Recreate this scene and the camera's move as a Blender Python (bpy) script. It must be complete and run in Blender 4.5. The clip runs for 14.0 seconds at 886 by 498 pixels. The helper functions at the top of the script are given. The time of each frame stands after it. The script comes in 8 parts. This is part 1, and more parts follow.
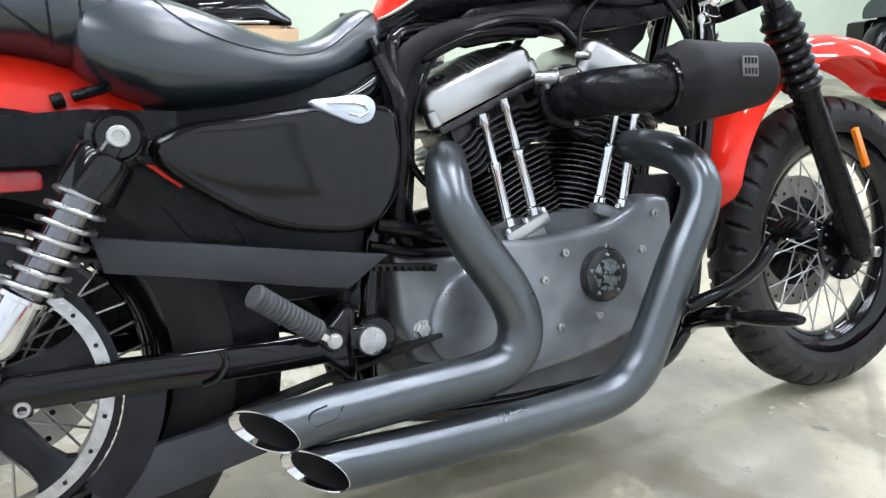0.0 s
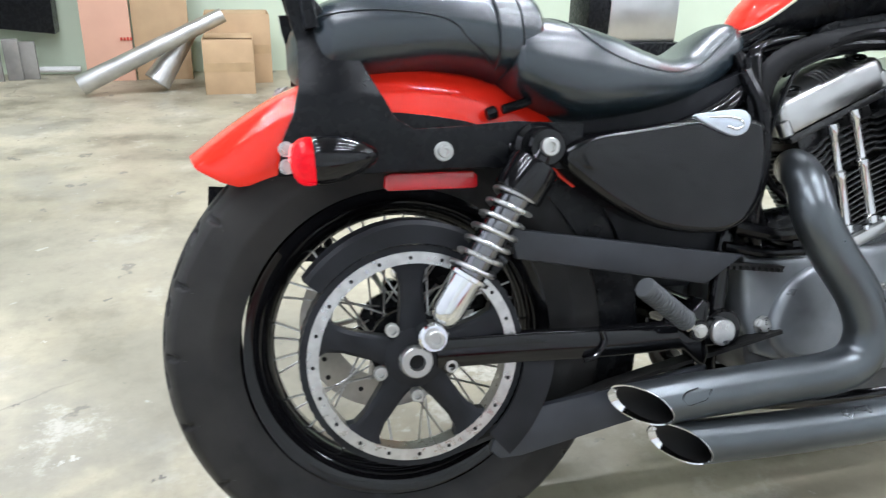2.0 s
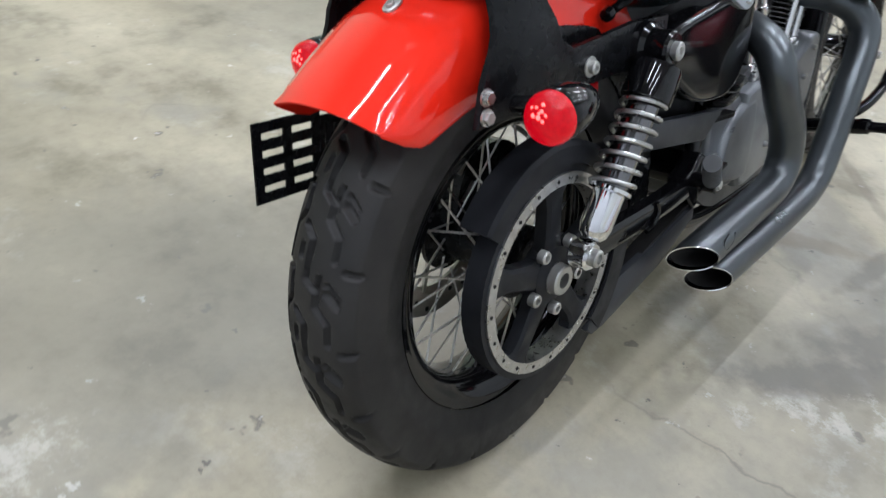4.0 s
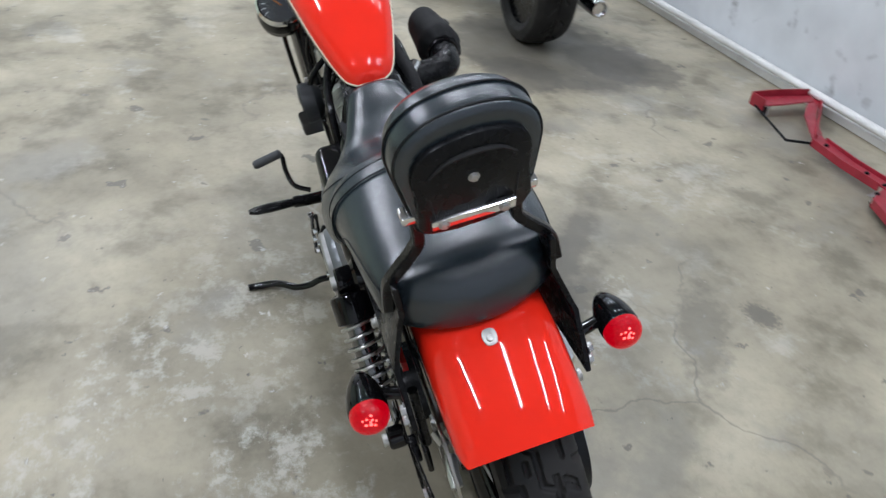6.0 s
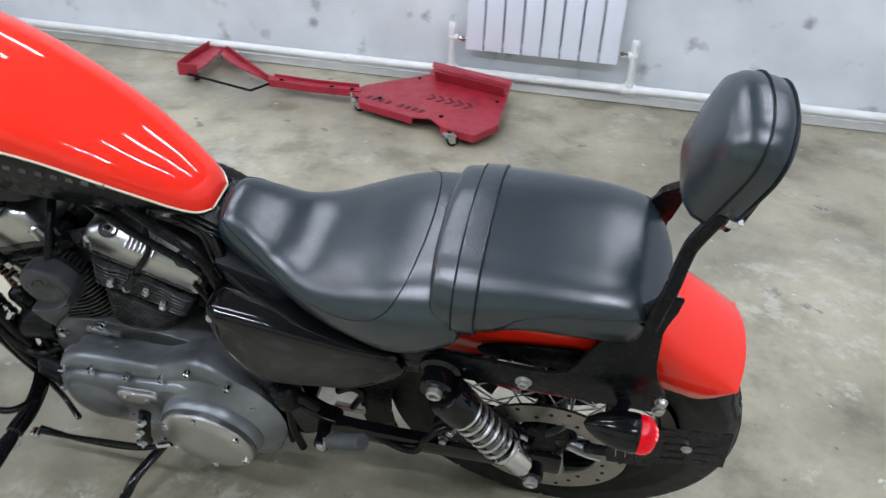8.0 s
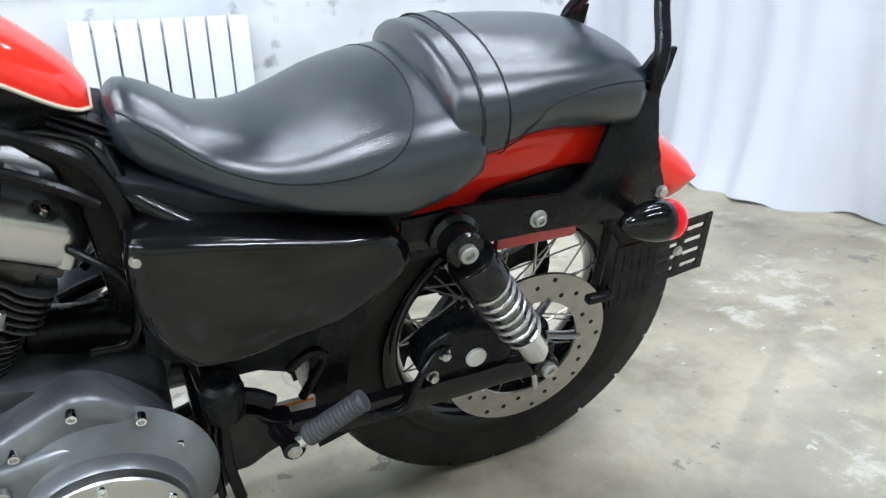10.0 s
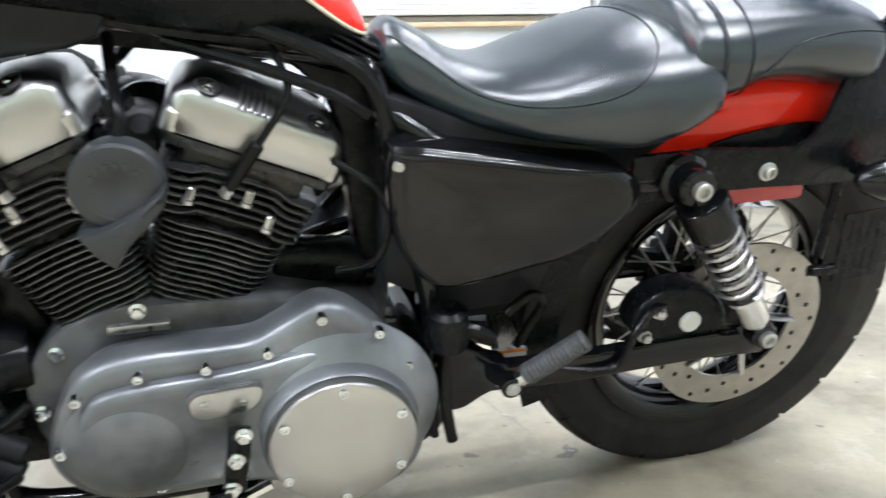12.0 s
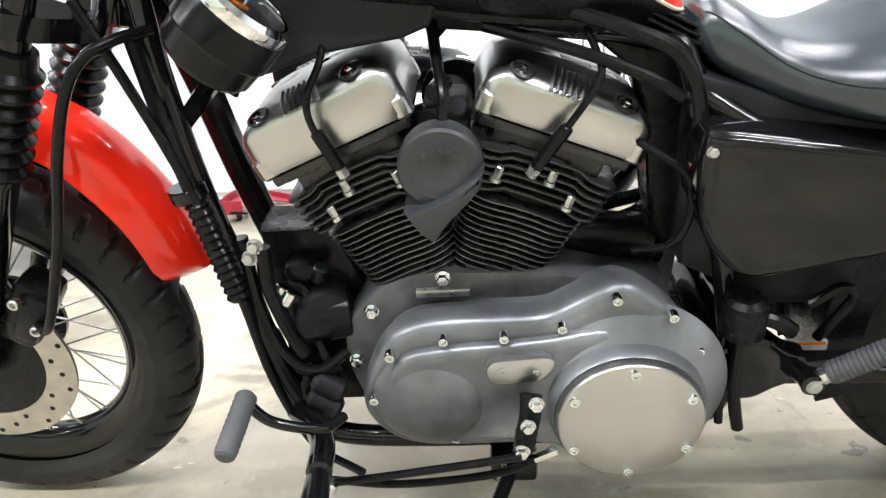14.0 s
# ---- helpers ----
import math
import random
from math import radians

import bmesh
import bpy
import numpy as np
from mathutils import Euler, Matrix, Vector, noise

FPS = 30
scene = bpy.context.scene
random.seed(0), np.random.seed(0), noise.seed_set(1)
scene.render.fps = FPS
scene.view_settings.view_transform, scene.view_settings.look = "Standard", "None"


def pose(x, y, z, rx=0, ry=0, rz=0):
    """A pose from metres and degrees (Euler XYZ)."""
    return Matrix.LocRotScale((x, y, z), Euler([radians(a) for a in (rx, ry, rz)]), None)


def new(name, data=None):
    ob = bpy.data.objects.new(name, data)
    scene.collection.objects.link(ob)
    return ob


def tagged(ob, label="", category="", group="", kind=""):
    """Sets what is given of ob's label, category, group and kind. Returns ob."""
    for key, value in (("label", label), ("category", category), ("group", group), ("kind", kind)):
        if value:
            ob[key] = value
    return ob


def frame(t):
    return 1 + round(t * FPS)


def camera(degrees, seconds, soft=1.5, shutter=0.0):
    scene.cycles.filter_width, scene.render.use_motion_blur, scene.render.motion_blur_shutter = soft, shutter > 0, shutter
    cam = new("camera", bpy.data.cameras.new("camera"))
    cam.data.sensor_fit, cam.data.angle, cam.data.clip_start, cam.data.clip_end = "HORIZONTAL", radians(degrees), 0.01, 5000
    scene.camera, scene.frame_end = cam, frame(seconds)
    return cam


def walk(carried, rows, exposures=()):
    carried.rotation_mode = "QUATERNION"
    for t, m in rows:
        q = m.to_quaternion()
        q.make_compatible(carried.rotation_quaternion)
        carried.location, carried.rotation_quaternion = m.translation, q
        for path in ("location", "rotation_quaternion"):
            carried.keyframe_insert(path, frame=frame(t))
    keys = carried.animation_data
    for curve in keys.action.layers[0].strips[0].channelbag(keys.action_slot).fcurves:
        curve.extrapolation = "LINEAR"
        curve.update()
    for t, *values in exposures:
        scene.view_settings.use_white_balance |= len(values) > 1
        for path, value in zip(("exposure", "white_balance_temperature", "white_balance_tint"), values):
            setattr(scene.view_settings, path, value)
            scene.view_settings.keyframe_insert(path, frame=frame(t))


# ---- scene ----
cam = camera(61.3446, 14.0, soft=1.25, shutter=0.3)
# seconds, place in metres, turn in degrees
PATH = [
    (0, 0.1261, -0.9029, 0.8148, 69.781, -2.800, -26.684),
    (0.5, 0.0949, -0.9211, 0.8177, 69.295, -3.146, -25.680),
    (1, 0.0529, -0.9286, 0.8238, 69.238, -2.933, -23.249),
    (1.5, -0.0436, -0.9270, 0.8468, 68.550, -1.965, -17.588),
    (2, -0.1831, -0.9073, 0.8858, 66.887, -1.414, -13.544),
    (2.2, -0.2457, -0.8911, 0.8966, 65.490, -1.680, -13.877),
    (2.5, -0.3420, -0.8548, 0.9079, 62.983, -2.308, -15.613),
    (2.9, -0.4726, -0.7717, 0.9145, 58.897, -3.841, -21.187),
    (3.3, -0.5951, -0.6536, 0.9232, 54.966, -6.042, -29.441),
    (3.7, -0.6981, -0.5056, 0.9468, 52.209, -8.399, -39.334),
    (4, -0.7556, -0.3781, 0.9822, 51.362, -9.705, -47.293),
    (4.3, -0.7909, -0.2388, 1.0387, 51.737, -10.042, -55.351),
    (4.5, -0.8060, -0.1425, 1.0846, 52.391, -9.786, -60.683),
    (5, -0.8337, 0.0555, 1.2166, 54.412, -9.535, -75.553),
    (5.5, -0.9017, 0.2827, 1.2888, 55.926, -7.872, -91.253),
    (6, -0.8640, 0.5079, 1.3154, 56.399, -4.993, -105.762),
    (6.5, -0.7096, 0.7228, 1.3367, 55.654, -3.264, -121.269),
    (7, -0.5019, 0.9536, 1.3413, 55.981, -3.251, -138.083),
    (7.5, -0.2562, 1.1102, 1.3373, 56.825, -2.853, -153.303),
    (8, 0.0085, 1.1553, 1.3384, 56.913, -1.948, -167.185),
    (8.5, 0.2304, 1.2202, 1.3127, 57.309, -0.240, 179.327),
    (8.7, 0.3033, 1.2415, 1.2848, 57.716, 1.385, 173.608),
    (9.1, 0.4239, 1.2481, 1.1893, 59.762, 3.269, 164.305),
    (9.5, 0.5021, 1.2032, 1.0402, 64.126, 3.280, 158.657),
    (9.9, 0.5509, 1.1372, 0.8757, 69.666, 2.366, 155.773),
    (10.3, 0.5830, 1.0808, 0.7341, 74.941, 1.214, 154.910),
    (10.6, 0.6039, 1.0631, 0.6659, 77.793, 0.627, 155.262),
    (10.8, 0.6192, 1.0703, 0.6476, 78.808, 0.573, 155.876),
    (11, 0.6358, 1.0865, 0.6421, 79.392, 0.701, 156.622),
    (11.5, 0.6703, 1.1113, 0.6468, 79.069, 1.228, 158.588),
    (12, 0.7186, 1.1469, 0.6660, 77.933, 1.942, 165.320),
    (12.5, 0.7780, 1.1794, 0.6764, 77.563, 2.562, 176.092),
    (13, 0.8024, 1.1834, 0.6880, 77.215, 2.717, -178.544),
    (13.5, 0.7937, 1.1764, 0.6904, 76.610, 3.049, -177.432),
    (14, 0.7978, 1.1401, 0.7163, 74.341, 3.245, -176.904),
]
walk(cam, [(t, pose(*p)) for t, *p in PATH],
     exposures=[(0, 0.74, 6050, 14), (2.2, 0.58, 6100, 14), (4.3, -0.15, 6100, 15), (5.5, -0.4, 6050, 15), (6.8, -0.28, 6050, 15), (8.4, -0.02, 5950, 15), (10.8, 0.64, 5950, 13), (12.0, 0.88, 6200, 15), (14, 0.99, 6550, 16)])

# ---------------------------------------------------------------- light
world = bpy.data.worlds.new("workshop_world")
scene.world = world
world.use_nodes = True
bg = world.node_tree.nodes["Background"]
bg.inputs[0].default_value = (0.75, 0.82, 1.0, 1)
bg.inputs[1].default_value = 0.04

ROOM = dict(x0=-3.2, x1=8.4, y0=-2.36, y1=4.25, z1=3.3)


# ---------------------------------------------------------------- materials
def mat(name, base, rough=0.5, metal=0.0, coat=0.0, coat_rough=0.05, spec=0.5, noise_scale=0.0, noise_amt=0.0,
        bump_scale=0.0, bump=0.0, rough_var=0.0, second=None, second_scale=3.0, second_lo=0.55, second_hi=0.7,
        emission=None, power=0.0, transmission=0.0, per_object=0.0, sheen=0.0, crease=0.0):
    m = bpy.data.materials.new(name)
    m.use_nodes = True
    nt = m.node_tree
    n, l = nt.nodes, nt.links
    b = n["Principled BSDF"]
    b.inputs["Base Color"].default_value = (*base, 1)
    b.inputs["Roughness"].default_value = rough
    b.inputs["Metallic"].default_value = metal
    b.inputs["Coat Weight"].default_value = coat
    b.inputs["Coat Roughness"].default_value = coat_rough
    b.inputs["Specular IOR Level"].default_value = spec
    b.inputs["Transmission Weight"].default_value = transmission
    if sheen:
        b.inputs["Sheen Weight"].default_value = sheen
    if emission:
        b.inputs["Emission Color"].default_value = (*emission, 1)
        b.inputs["Emission Strength"].default_value = power
    co = n.new("ShaderNodeTexCoord")
    colour = None

    def tex(scale, detail=6.0):
        t = n.new("ShaderNodeTexNoise")
        t.inputs["Scale"].default_value = scale
        t.inputs["Detail"].default_value = detail
        l.new(co.outputs["Object"], t.inputs["Vector"])
        return t.outputs["Fac"]

    if noise_scale:
        t = tex(noise_scale)
        r = n.new("ShaderNodeValToRGB")
        r.color_ramp.elements[0].position, r.color_ramp.elements[1].position = 0.3, 0.7
        lo, hi = 1 - noise_amt, 1 + noise_amt
        r.color_ramp.elements[0].color = (*[min(1, c * lo) for c in base], 1)
        r.color_ramp.elements[1].color = (*[min(1, c * hi) for c in base], 1)
        l.new(t, r.inputs[0])
        colour = r.outputs[0]
    if second:
        t = tex(second_scale, 10.0)
        r = n.new("ShaderNodeValToRGB")
        r.color_ramp.elements[0].position, r.color_ramp.elements[1].position = second_lo, second_hi
        l.new(t, r.inputs[0])
        mix = n.new("ShaderNodeMix")
        mix.data_type = "RGBA"
        l.new(r.outputs[0], mix.inputs[0])
        if colour:
            l.new(colour, mix.inputs[6])
        else:
            mix.inputs[6].default_value = (*base, 1)
        mix.inputs[7].default_value = (*second, 1)
        colour = mix.outputs[2]
    if per_object:
        info = n.new("ShaderNodeObjectInfo")
        hsv = n.new("ShaderNodeHueSaturation")
        mr = n.new("ShaderNodeMapRange")
        mr.inputs[3].default_value, mr.inputs[4].default_value = 1 - per_object, 1 + per_object
        l.new(info.outputs["Random"], mr.inputs[0])
        l.new(mr.outputs[0], hsv.inputs["Value"])
        if colour:
            l.new(colour, hsv.inputs["Color"])
        else:
            hsv.inputs["Color"].default_value = (*base, 1)
        colour = hsv.outputs[0]
    if colour:
        l.new(colour, b.inputs["Base Color"])
    if rough_var:
        t = tex(max(noise_scale, 6.0) * 1.7)
        mr = n.new("ShaderNodeMapRange")
        mr.inputs[1].default_value, mr.inputs[2].default_value = 0.3, 0.7
        mr.inputs[3].default_value, mr.inputs[4].default_value = max(0.02, rough - rough_var), min(1, rough + rough_var)
        l.new(t, mr.inputs[0])
        l.new(mr.outputs[0], b.inputs["Roughness"])
    if bump:
        t = tex(bump_scale, 4.0)
        bp = n.new("ShaderNodeBump")
        bp.inputs["Strength"].default_value = min(1.0, bump)
        bp.inputs["Distance"].default_value = 0.002
        l.new(t, bp.inputs["Height"])
        if crease:
            # soft puckers and pull lines
            w = n.new("ShaderNodeTexNoise")
            w.inputs["Scale"].default_value, w.inputs["Detail"].default_value, w.inputs["Distortion"].default_value = 10.0, 0.5, 0.6
            l.new(co.outputs["Object"], w.inputs["Vector"])
            cr = n.new("ShaderNodeBump")
            cr.inputs["Strength"].default_value, cr.inputs["Distance"].default_value = crease, 0.012
            l.new(w.outputs["Fac"], cr.inputs["Height"])
            l.new(cr.outputs[0], bp.inputs["Normal"])
        l.new(bp.outputs[0], b.inputs["Normal"])
    return m


M = dict(
    orange=mat("orange_paint", (0.9, 0.024, 0.008), 0.5, spec=0.05, coat=1.0, coat_rough=0.02, noise_scale=5, noise_amt=0.03),
    black=mat("gloss_black", (0.004, 0.004, 0.0047), 0.07, spec=0.4, rough_var=0.015, noise_scale=14, noise_amt=0.2),
    satin=mat("satin_black", (0.0055, 0.006, 0.007), 0.27, spec=0.18, noise_scale=30, noise_amt=0.25, rough_var=0.05, bump_scale=600, bump=0.06),
    matt=mat("matt_black", (0.013, 0.014, 0.0165), 0.45, spec=0.2, noise_scale=20, noise_amt=0.3, rough_var=0.12),
    dark=mat("dark_hollow", (0.006, 0.006, 0.006), 0.8),
    leather=mat("black_leather", (0.0128, 0.0215, 0.028), 0.265, spec=0.9, noise_scale=7, noise_amt=0.12, bump_scale=420, bump=0.15),
    leather_dark=mat("leather_piping", (0.006, 0.007, 0.008), 0.4, spec=0.3, bump_scale=300, bump=0.1),
    chrome=mat("chrome", (0.78, 0.79, 0.8), 0.09, 1.0, noise_scale=25, noise_amt=0.06, rough_var=0.05),
    steel=mat("zinc_steel", (0.55, 0.55, 0.54), 0.34, 1.0, noise_scale=60, noise_amt=0.15, rough_var=0.12),
    smoke_chrome=mat("smoked_chrome", (0.2, 0.2, 0.21), 0.14, 1.0, noise_scale=25, noise_amt=0.08),
    alu=mat("machined_aluminium", (0.52, 0.52, 0.515), 0.3, 1.0, noise_scale=14, noise_amt=0.05),
    cast=mat("grey_powder_coat", (0.235, 0.25, 0.265), 0.32, 0.5, noise_scale=6, noise_amt=0.35, rough_var=0.05, bump_scale=700, bump=0.08,
             second=(0.085, 0.09, 0.098), second_scale=5.5, second_lo=0.47, second_hi=0.7),
    # darker grey than the covers, with darker mottling
    case=mat("dark_grey_case", (0.1, 0.106, 0.112), 0.45, 0.4, noise_scale=12, noise_amt=0.35, rough_var=0.1, bump_scale=500, bump=0.1,
             second=(0.045, 0.045, 0.045), second_scale=9, second_lo=0.5, second_hi=0.65),
    fin=mat("black_fin", (0.021, 0.021, 0.0212), 0.28, spec=0.5, noise_scale=20, noise_amt=0.3, rough_var=0.1, bump_scale=400, bump=0.06),
    pipe=mat("ceramic_exhaust", (0.117, 0.13, 0.138), 0.3, 0.85, noise_scale=10, noise_amt=0.12, rough_var=0.03, bump_scale=500, bump=0.05),
    rubber=mat("tyre_rubber", (0.011, 0.011, 0.0112), 0.5, spec=0.25, noise_scale=26, noise_amt=0.25, rough_var=0.1, bump_scale=300, bump=0.08,
               second=(0.038, 0.036, 0.034), second_scale=6, second_lo=0.42, second_hi=0.75),
    grip=mat("grey_rubber", (0.062, 0.066, 0.07), 0.6, noise_scale=30, noise_amt=0.15),
    horn=mat("grey_plastic_horn", (0.03, 0.033, 0.037), 0.38, noise_scale=25, noise_amt=0.12, bump_scale=500, bump=0.05),
    # grey that paints the highlight lines along the black fin rims
    fin_edge=mat("fin_edge_highlight", (0.1, 0.1, 0.1), 0.34, 0.5, noise_scale=40, noise_amt=0.4),
    hose=mat("black_hose", (0.005, 0.005, 0.0056), 0.22, spec=0.2, noise_scale=40, noise_amt=0.2),
    fabric=mat("filter_fabric", (0.009, 0.0092, 0.01), 0.65, spec=0.2, noise_scale=14, noise_amt=0.35, bump_scale=700, bump=0.4),
    redlens=mat("red_lens", (0.16, 0.0, 0.001), 0.12, spec=0.3, emission=(1.0, 0.0, 0.014), power=0.5, noise_scale=160, noise_amt=0.45, bump_scale=220, bump=0.6),
    redglow=mat("lit_bulb", (1.0, 0.2, 0.18), 0.3, emission=(1.0, 0.085, 0.075), power=3.0),
    amber=mat("amber_reflector", (0.85, 0.22, 0.01), 0.2, coat=0.8, bump_scale=500, bump=0.3, noise_scale=60, noise_amt=0.1),
    redrefl=mat("red_reflector", (0.45, 0.008, 0.012), 0.2, coat=0.8, bump_scale=500, bump=0.3, noise_scale=60, noise_amt=0.1),
    disc_steel=mat("brake_disc_steel", (0.44, 0.42, 0.38), 0.33, 1.0, noise_scale=40, noise_amt=0.12, rough_var=0.05),
    guard=mat("grey_plastic_guard", (0.032, 0.035, 0.041), 0.4, spec=0.35, noise_scale=18, noise_amt=0.15, rough_var=0.05),
    stripe=mat("cream_pinstripe", (0.75, 0.68, 0.52), 0.35),
    silver=mat("silver_emblem", (0.62, 0.68, 0.76), 0.3, 0.5, noise_scale=30, noise_amt=0.08),
    glass=mat("gauge_glass", (0.9, 0.92, 0.92), 0.03, spec=0.6, transmission=1.0),
    dial=mat("dial_face", (0.012, 0.012, 0.014), 0.5),
    white_print=mat("pale_print", (0.6, 0.6, 0.58), 0.5),
    grey_print=mat("worn_grey_print", (0.06, 0.06, 0.06), 0.5),
    yellow=mat("pale_yellow_label", (0.68, 0.64, 0.32), 0.5, noise_scale=90, noise_amt=0.15),
)


# ---------------------------------------------------------------- building blocks
def part(name, bm, material, parent=None, label="", smooth=True, angle=35):
    bmesh.ops.recalc_face_normals(bm, faces=bm.faces[:])
    me = bpy.data.meshes.new(name)
    bm.to_mesh(me)
    bm.free()
    if smooth:
        me.shade_smooth()
        me.set_sharp_from_angle(angle=radians(angle))
    me.materials.append(M[material] if isinstance(material, str) else material)
    ob = new(name, me)
    if parent:
        ob.parent = parent
    if label:
        ob["label"] = label
    return ob


def share(name, source, m, parent):
    ob = new(name, source.data)
    ob.parent = parent
    ob.matrix_basis = m
    return ob


def empty(name, m=None, **tags):
    ob = new(name)
    ob.empty_display_size = 0.1
    if m:
        ob.matrix_basis = m
    return tagged(ob, **tags)


def basis(axis, up=(0, 0, 1)):
    w = Vector(axis).normalized()
    u = Vector(up).cross(w)
    if u.length < 1e-4:
        u = Vector((1, 0, 0)).cross(w)
    u.normalize()
    return u, w.cross(u), w


def skin(bm, rings, close=True, cap0=True, cap1=True, closed_rings=True):
    """Faces between rings of points."""
    vs = [[bm.verts.new(p) for p in r] for r in rings]
    n = len(vs[0])
    for a, b in zip(vs, vs[1:]):
        for i in range(n if closed_rings else n - 1):
            j = (i + 1) % n
            bm.faces.new((a[i], a[j], b[j], b[i]))
    if closed_rings and cap0:
        bm.faces.new(vs[0][::-1])
    if closed_rings and cap1:
        bm.faces.new(vs[-1])
    return vs


def lathe(bm, centre, axis, profile, n=32, up=(0, 0, 1), cap0=True, cap1=True):
    """Profile of (radius, height along the axis)."""
    u, v, w = basis(axis, up)
    c = Vector(centre)
    rings = []
    for r, h in profile:
        rings.append([c + w * h + (u * math.cos(2 * math.pi * i / n) + v * math.sin(2 * math.pi * i / n)) * max(r, 1e-4) for i in range(n)])
    skin(bm, rings, cap0=cap0, cap1=cap1)
    return bm


def rod(bm, a, b, r, n=14, bevel=0.0, r2=None):
    a, b = Vector(a), Vector(b)
    h = (b - a).length
    r2 = r if r2 is None else r2
    e = min(bevel, h / 3, r * 0.8)
    prof = [(r - e, 0), (r, e), (r2, h - e), (r2 - e, h)] if e else [(r, 0), (r2, h)]
    return lathe(bm, a, b - a, prof, n)


def smooth_path(pts, steps=6, closed=False):
    """Catmull-Rom through the points."""
    P = [Vector(p) for p in pts]
    out = []
    n = len(P)
    rng = n if closed else n - 1
    for i in range(rng):
        p1, p2 = P[i], P[(i + 1) % n]
        p0 = P[(i - 1) % n] if closed or i > 0 else p1 * 2 - p2
        p3 = P[(i + 2) % n] if closed or i < n - 2 else p2 * 2 - p1
        for k in range(steps):
            t = k / steps
            out.append(0.5 * ((2 * p1) + (p2 - p0) * t + (2 * p0 - 5 * p1 + 4 * p2 - p3) * t * t + (3 * p1 - p0 - 3 * p2 + p3) * t ** 3))
    if not closed:
        out.append(P[-1])
    return out


def sweep(bm, pts, r, n=12, caps=True, flat=1.0, up=(0, 0, 1)):
    """Tube along points; r a number or a list."""
    P = [Vector(p) for p in pts]
    rs = r if isinstance(r, (list, tuple)) else [r] * len(P)
    t0 = (P[1] - P[0]).normalized()
    u, v, _ = basis(t0, up)
    rings = []
    for i, p in enumerate(P):
        t = ((P[min(i + 1, len(P) - 1)] - P[max(i - 1, 0)])).normalized()
        u = (u - t * u.dot(t)).normalized()
        v = t.cross(u)
        rings.append([p + (u * math.cos(2 * math.pi * k / n) + v * math.sin(2 * math.pi * k / n) * flat) * rs[i] for k in range(n)])
    skin(bm, rings, cap0=caps, cap1=caps)
    return bm


def tube(pts, r, n=12, steps=6, **k):
    bm = bmesh.new()
    P = smooth_path(pts, steps)
    return sweep(bm, P, r, n, **k)


def box(bm, centre, size, bevel=0.0, m=None):
    made = bmesh.ops.create_cube(bm, size=1.0)["verts"]
    bmesh.ops.scale(bm, verts=made, vec=size)
    if bevel:
        es = list({e for v in made for e in v.link_edges})
        made = bmesh.ops.bevel(bm, geom=es, offset=bevel, segments=2, affect="EDGES", profile=0.5)["verts"]
        made = list(set(made))
    mm = Matrix.Translation(centre) @ (m or Matrix())
    bmesh.ops.transform(bm, matrix=mm, verts=[v for v in made if v.is_valid])
    return bm


def slab(bm, outline, y0, y1, bevel=0.0, round_steps=0, axis="y", dome=0.0):
    """A plate: outline in (x, z), between y0 and y1 (the outer face), its outer edge rounded by bevel; dome lifts its middle."""
    if round_steps:
        outline = [(p.x, p.y) for p in smooth_path([(a, b, 0) for a, b in outline], round_steps, True)]
    pts = [Vector((a, b)) for a, b in outline]
    area = sum(a.x * b.y - b.x * a.y for a, b in zip(pts, pts[1:] + pts[:1]))
    if area < 0:
        pts.reverse()
    n = len(pts)

    def inset(d):
        out = []
        for i, p in enumerate(pts):
            a = (p - pts[i - 1]).normalized()
            b = (pts[(i + 1) % n] - p).normalized()
            t = (a + b)
            t = t.normalized() if t.length > 1e-6 else a
            nrm = Vector((-t.y, t.x))
            k = max(0.5, nrm.dot(Vector((-a.y, a.x))))
            out.append(p + nrm * d / k)
        return out
    s = 1 if y1 > y0 else -1
    levels = [(0, y0)]
    if bevel:
        steps = 5 if bevel >= 0.008 else 2
        levels += [(bevel * (1 - math.cos(math.pi / 2 * k / steps)), y1 - s * bevel * (1 - math.sin(math.pi / 2 * k / steps))) for k in range(steps + 1)]
        if steps == 5:
            levels.append((bevel + 0.0025, y1))
    else:
        levels += [(0, y1)]
    put = (lambda p, y: (p.x, y, p.y)) if axis == "y" else ((lambda p, y: (y, p.x, p.y)) if axis == "x" else (lambda p, y: (p.x, p.y, y)))
    rings = [[put(p, y) for p in (inset(d) if d else pts)] for d, y in levels]
    vs = skin(bm, rings)
    return bm


def plate(name, outline, y0, y1, material, parent, bevel=0.002, round_steps=0, label="", angle=40):
    bm = bmesh.new()
    slab(bm, outline, y0, y1, bevel, round_steps)
    return part(name, bm, material, parent, label, angle=angle)


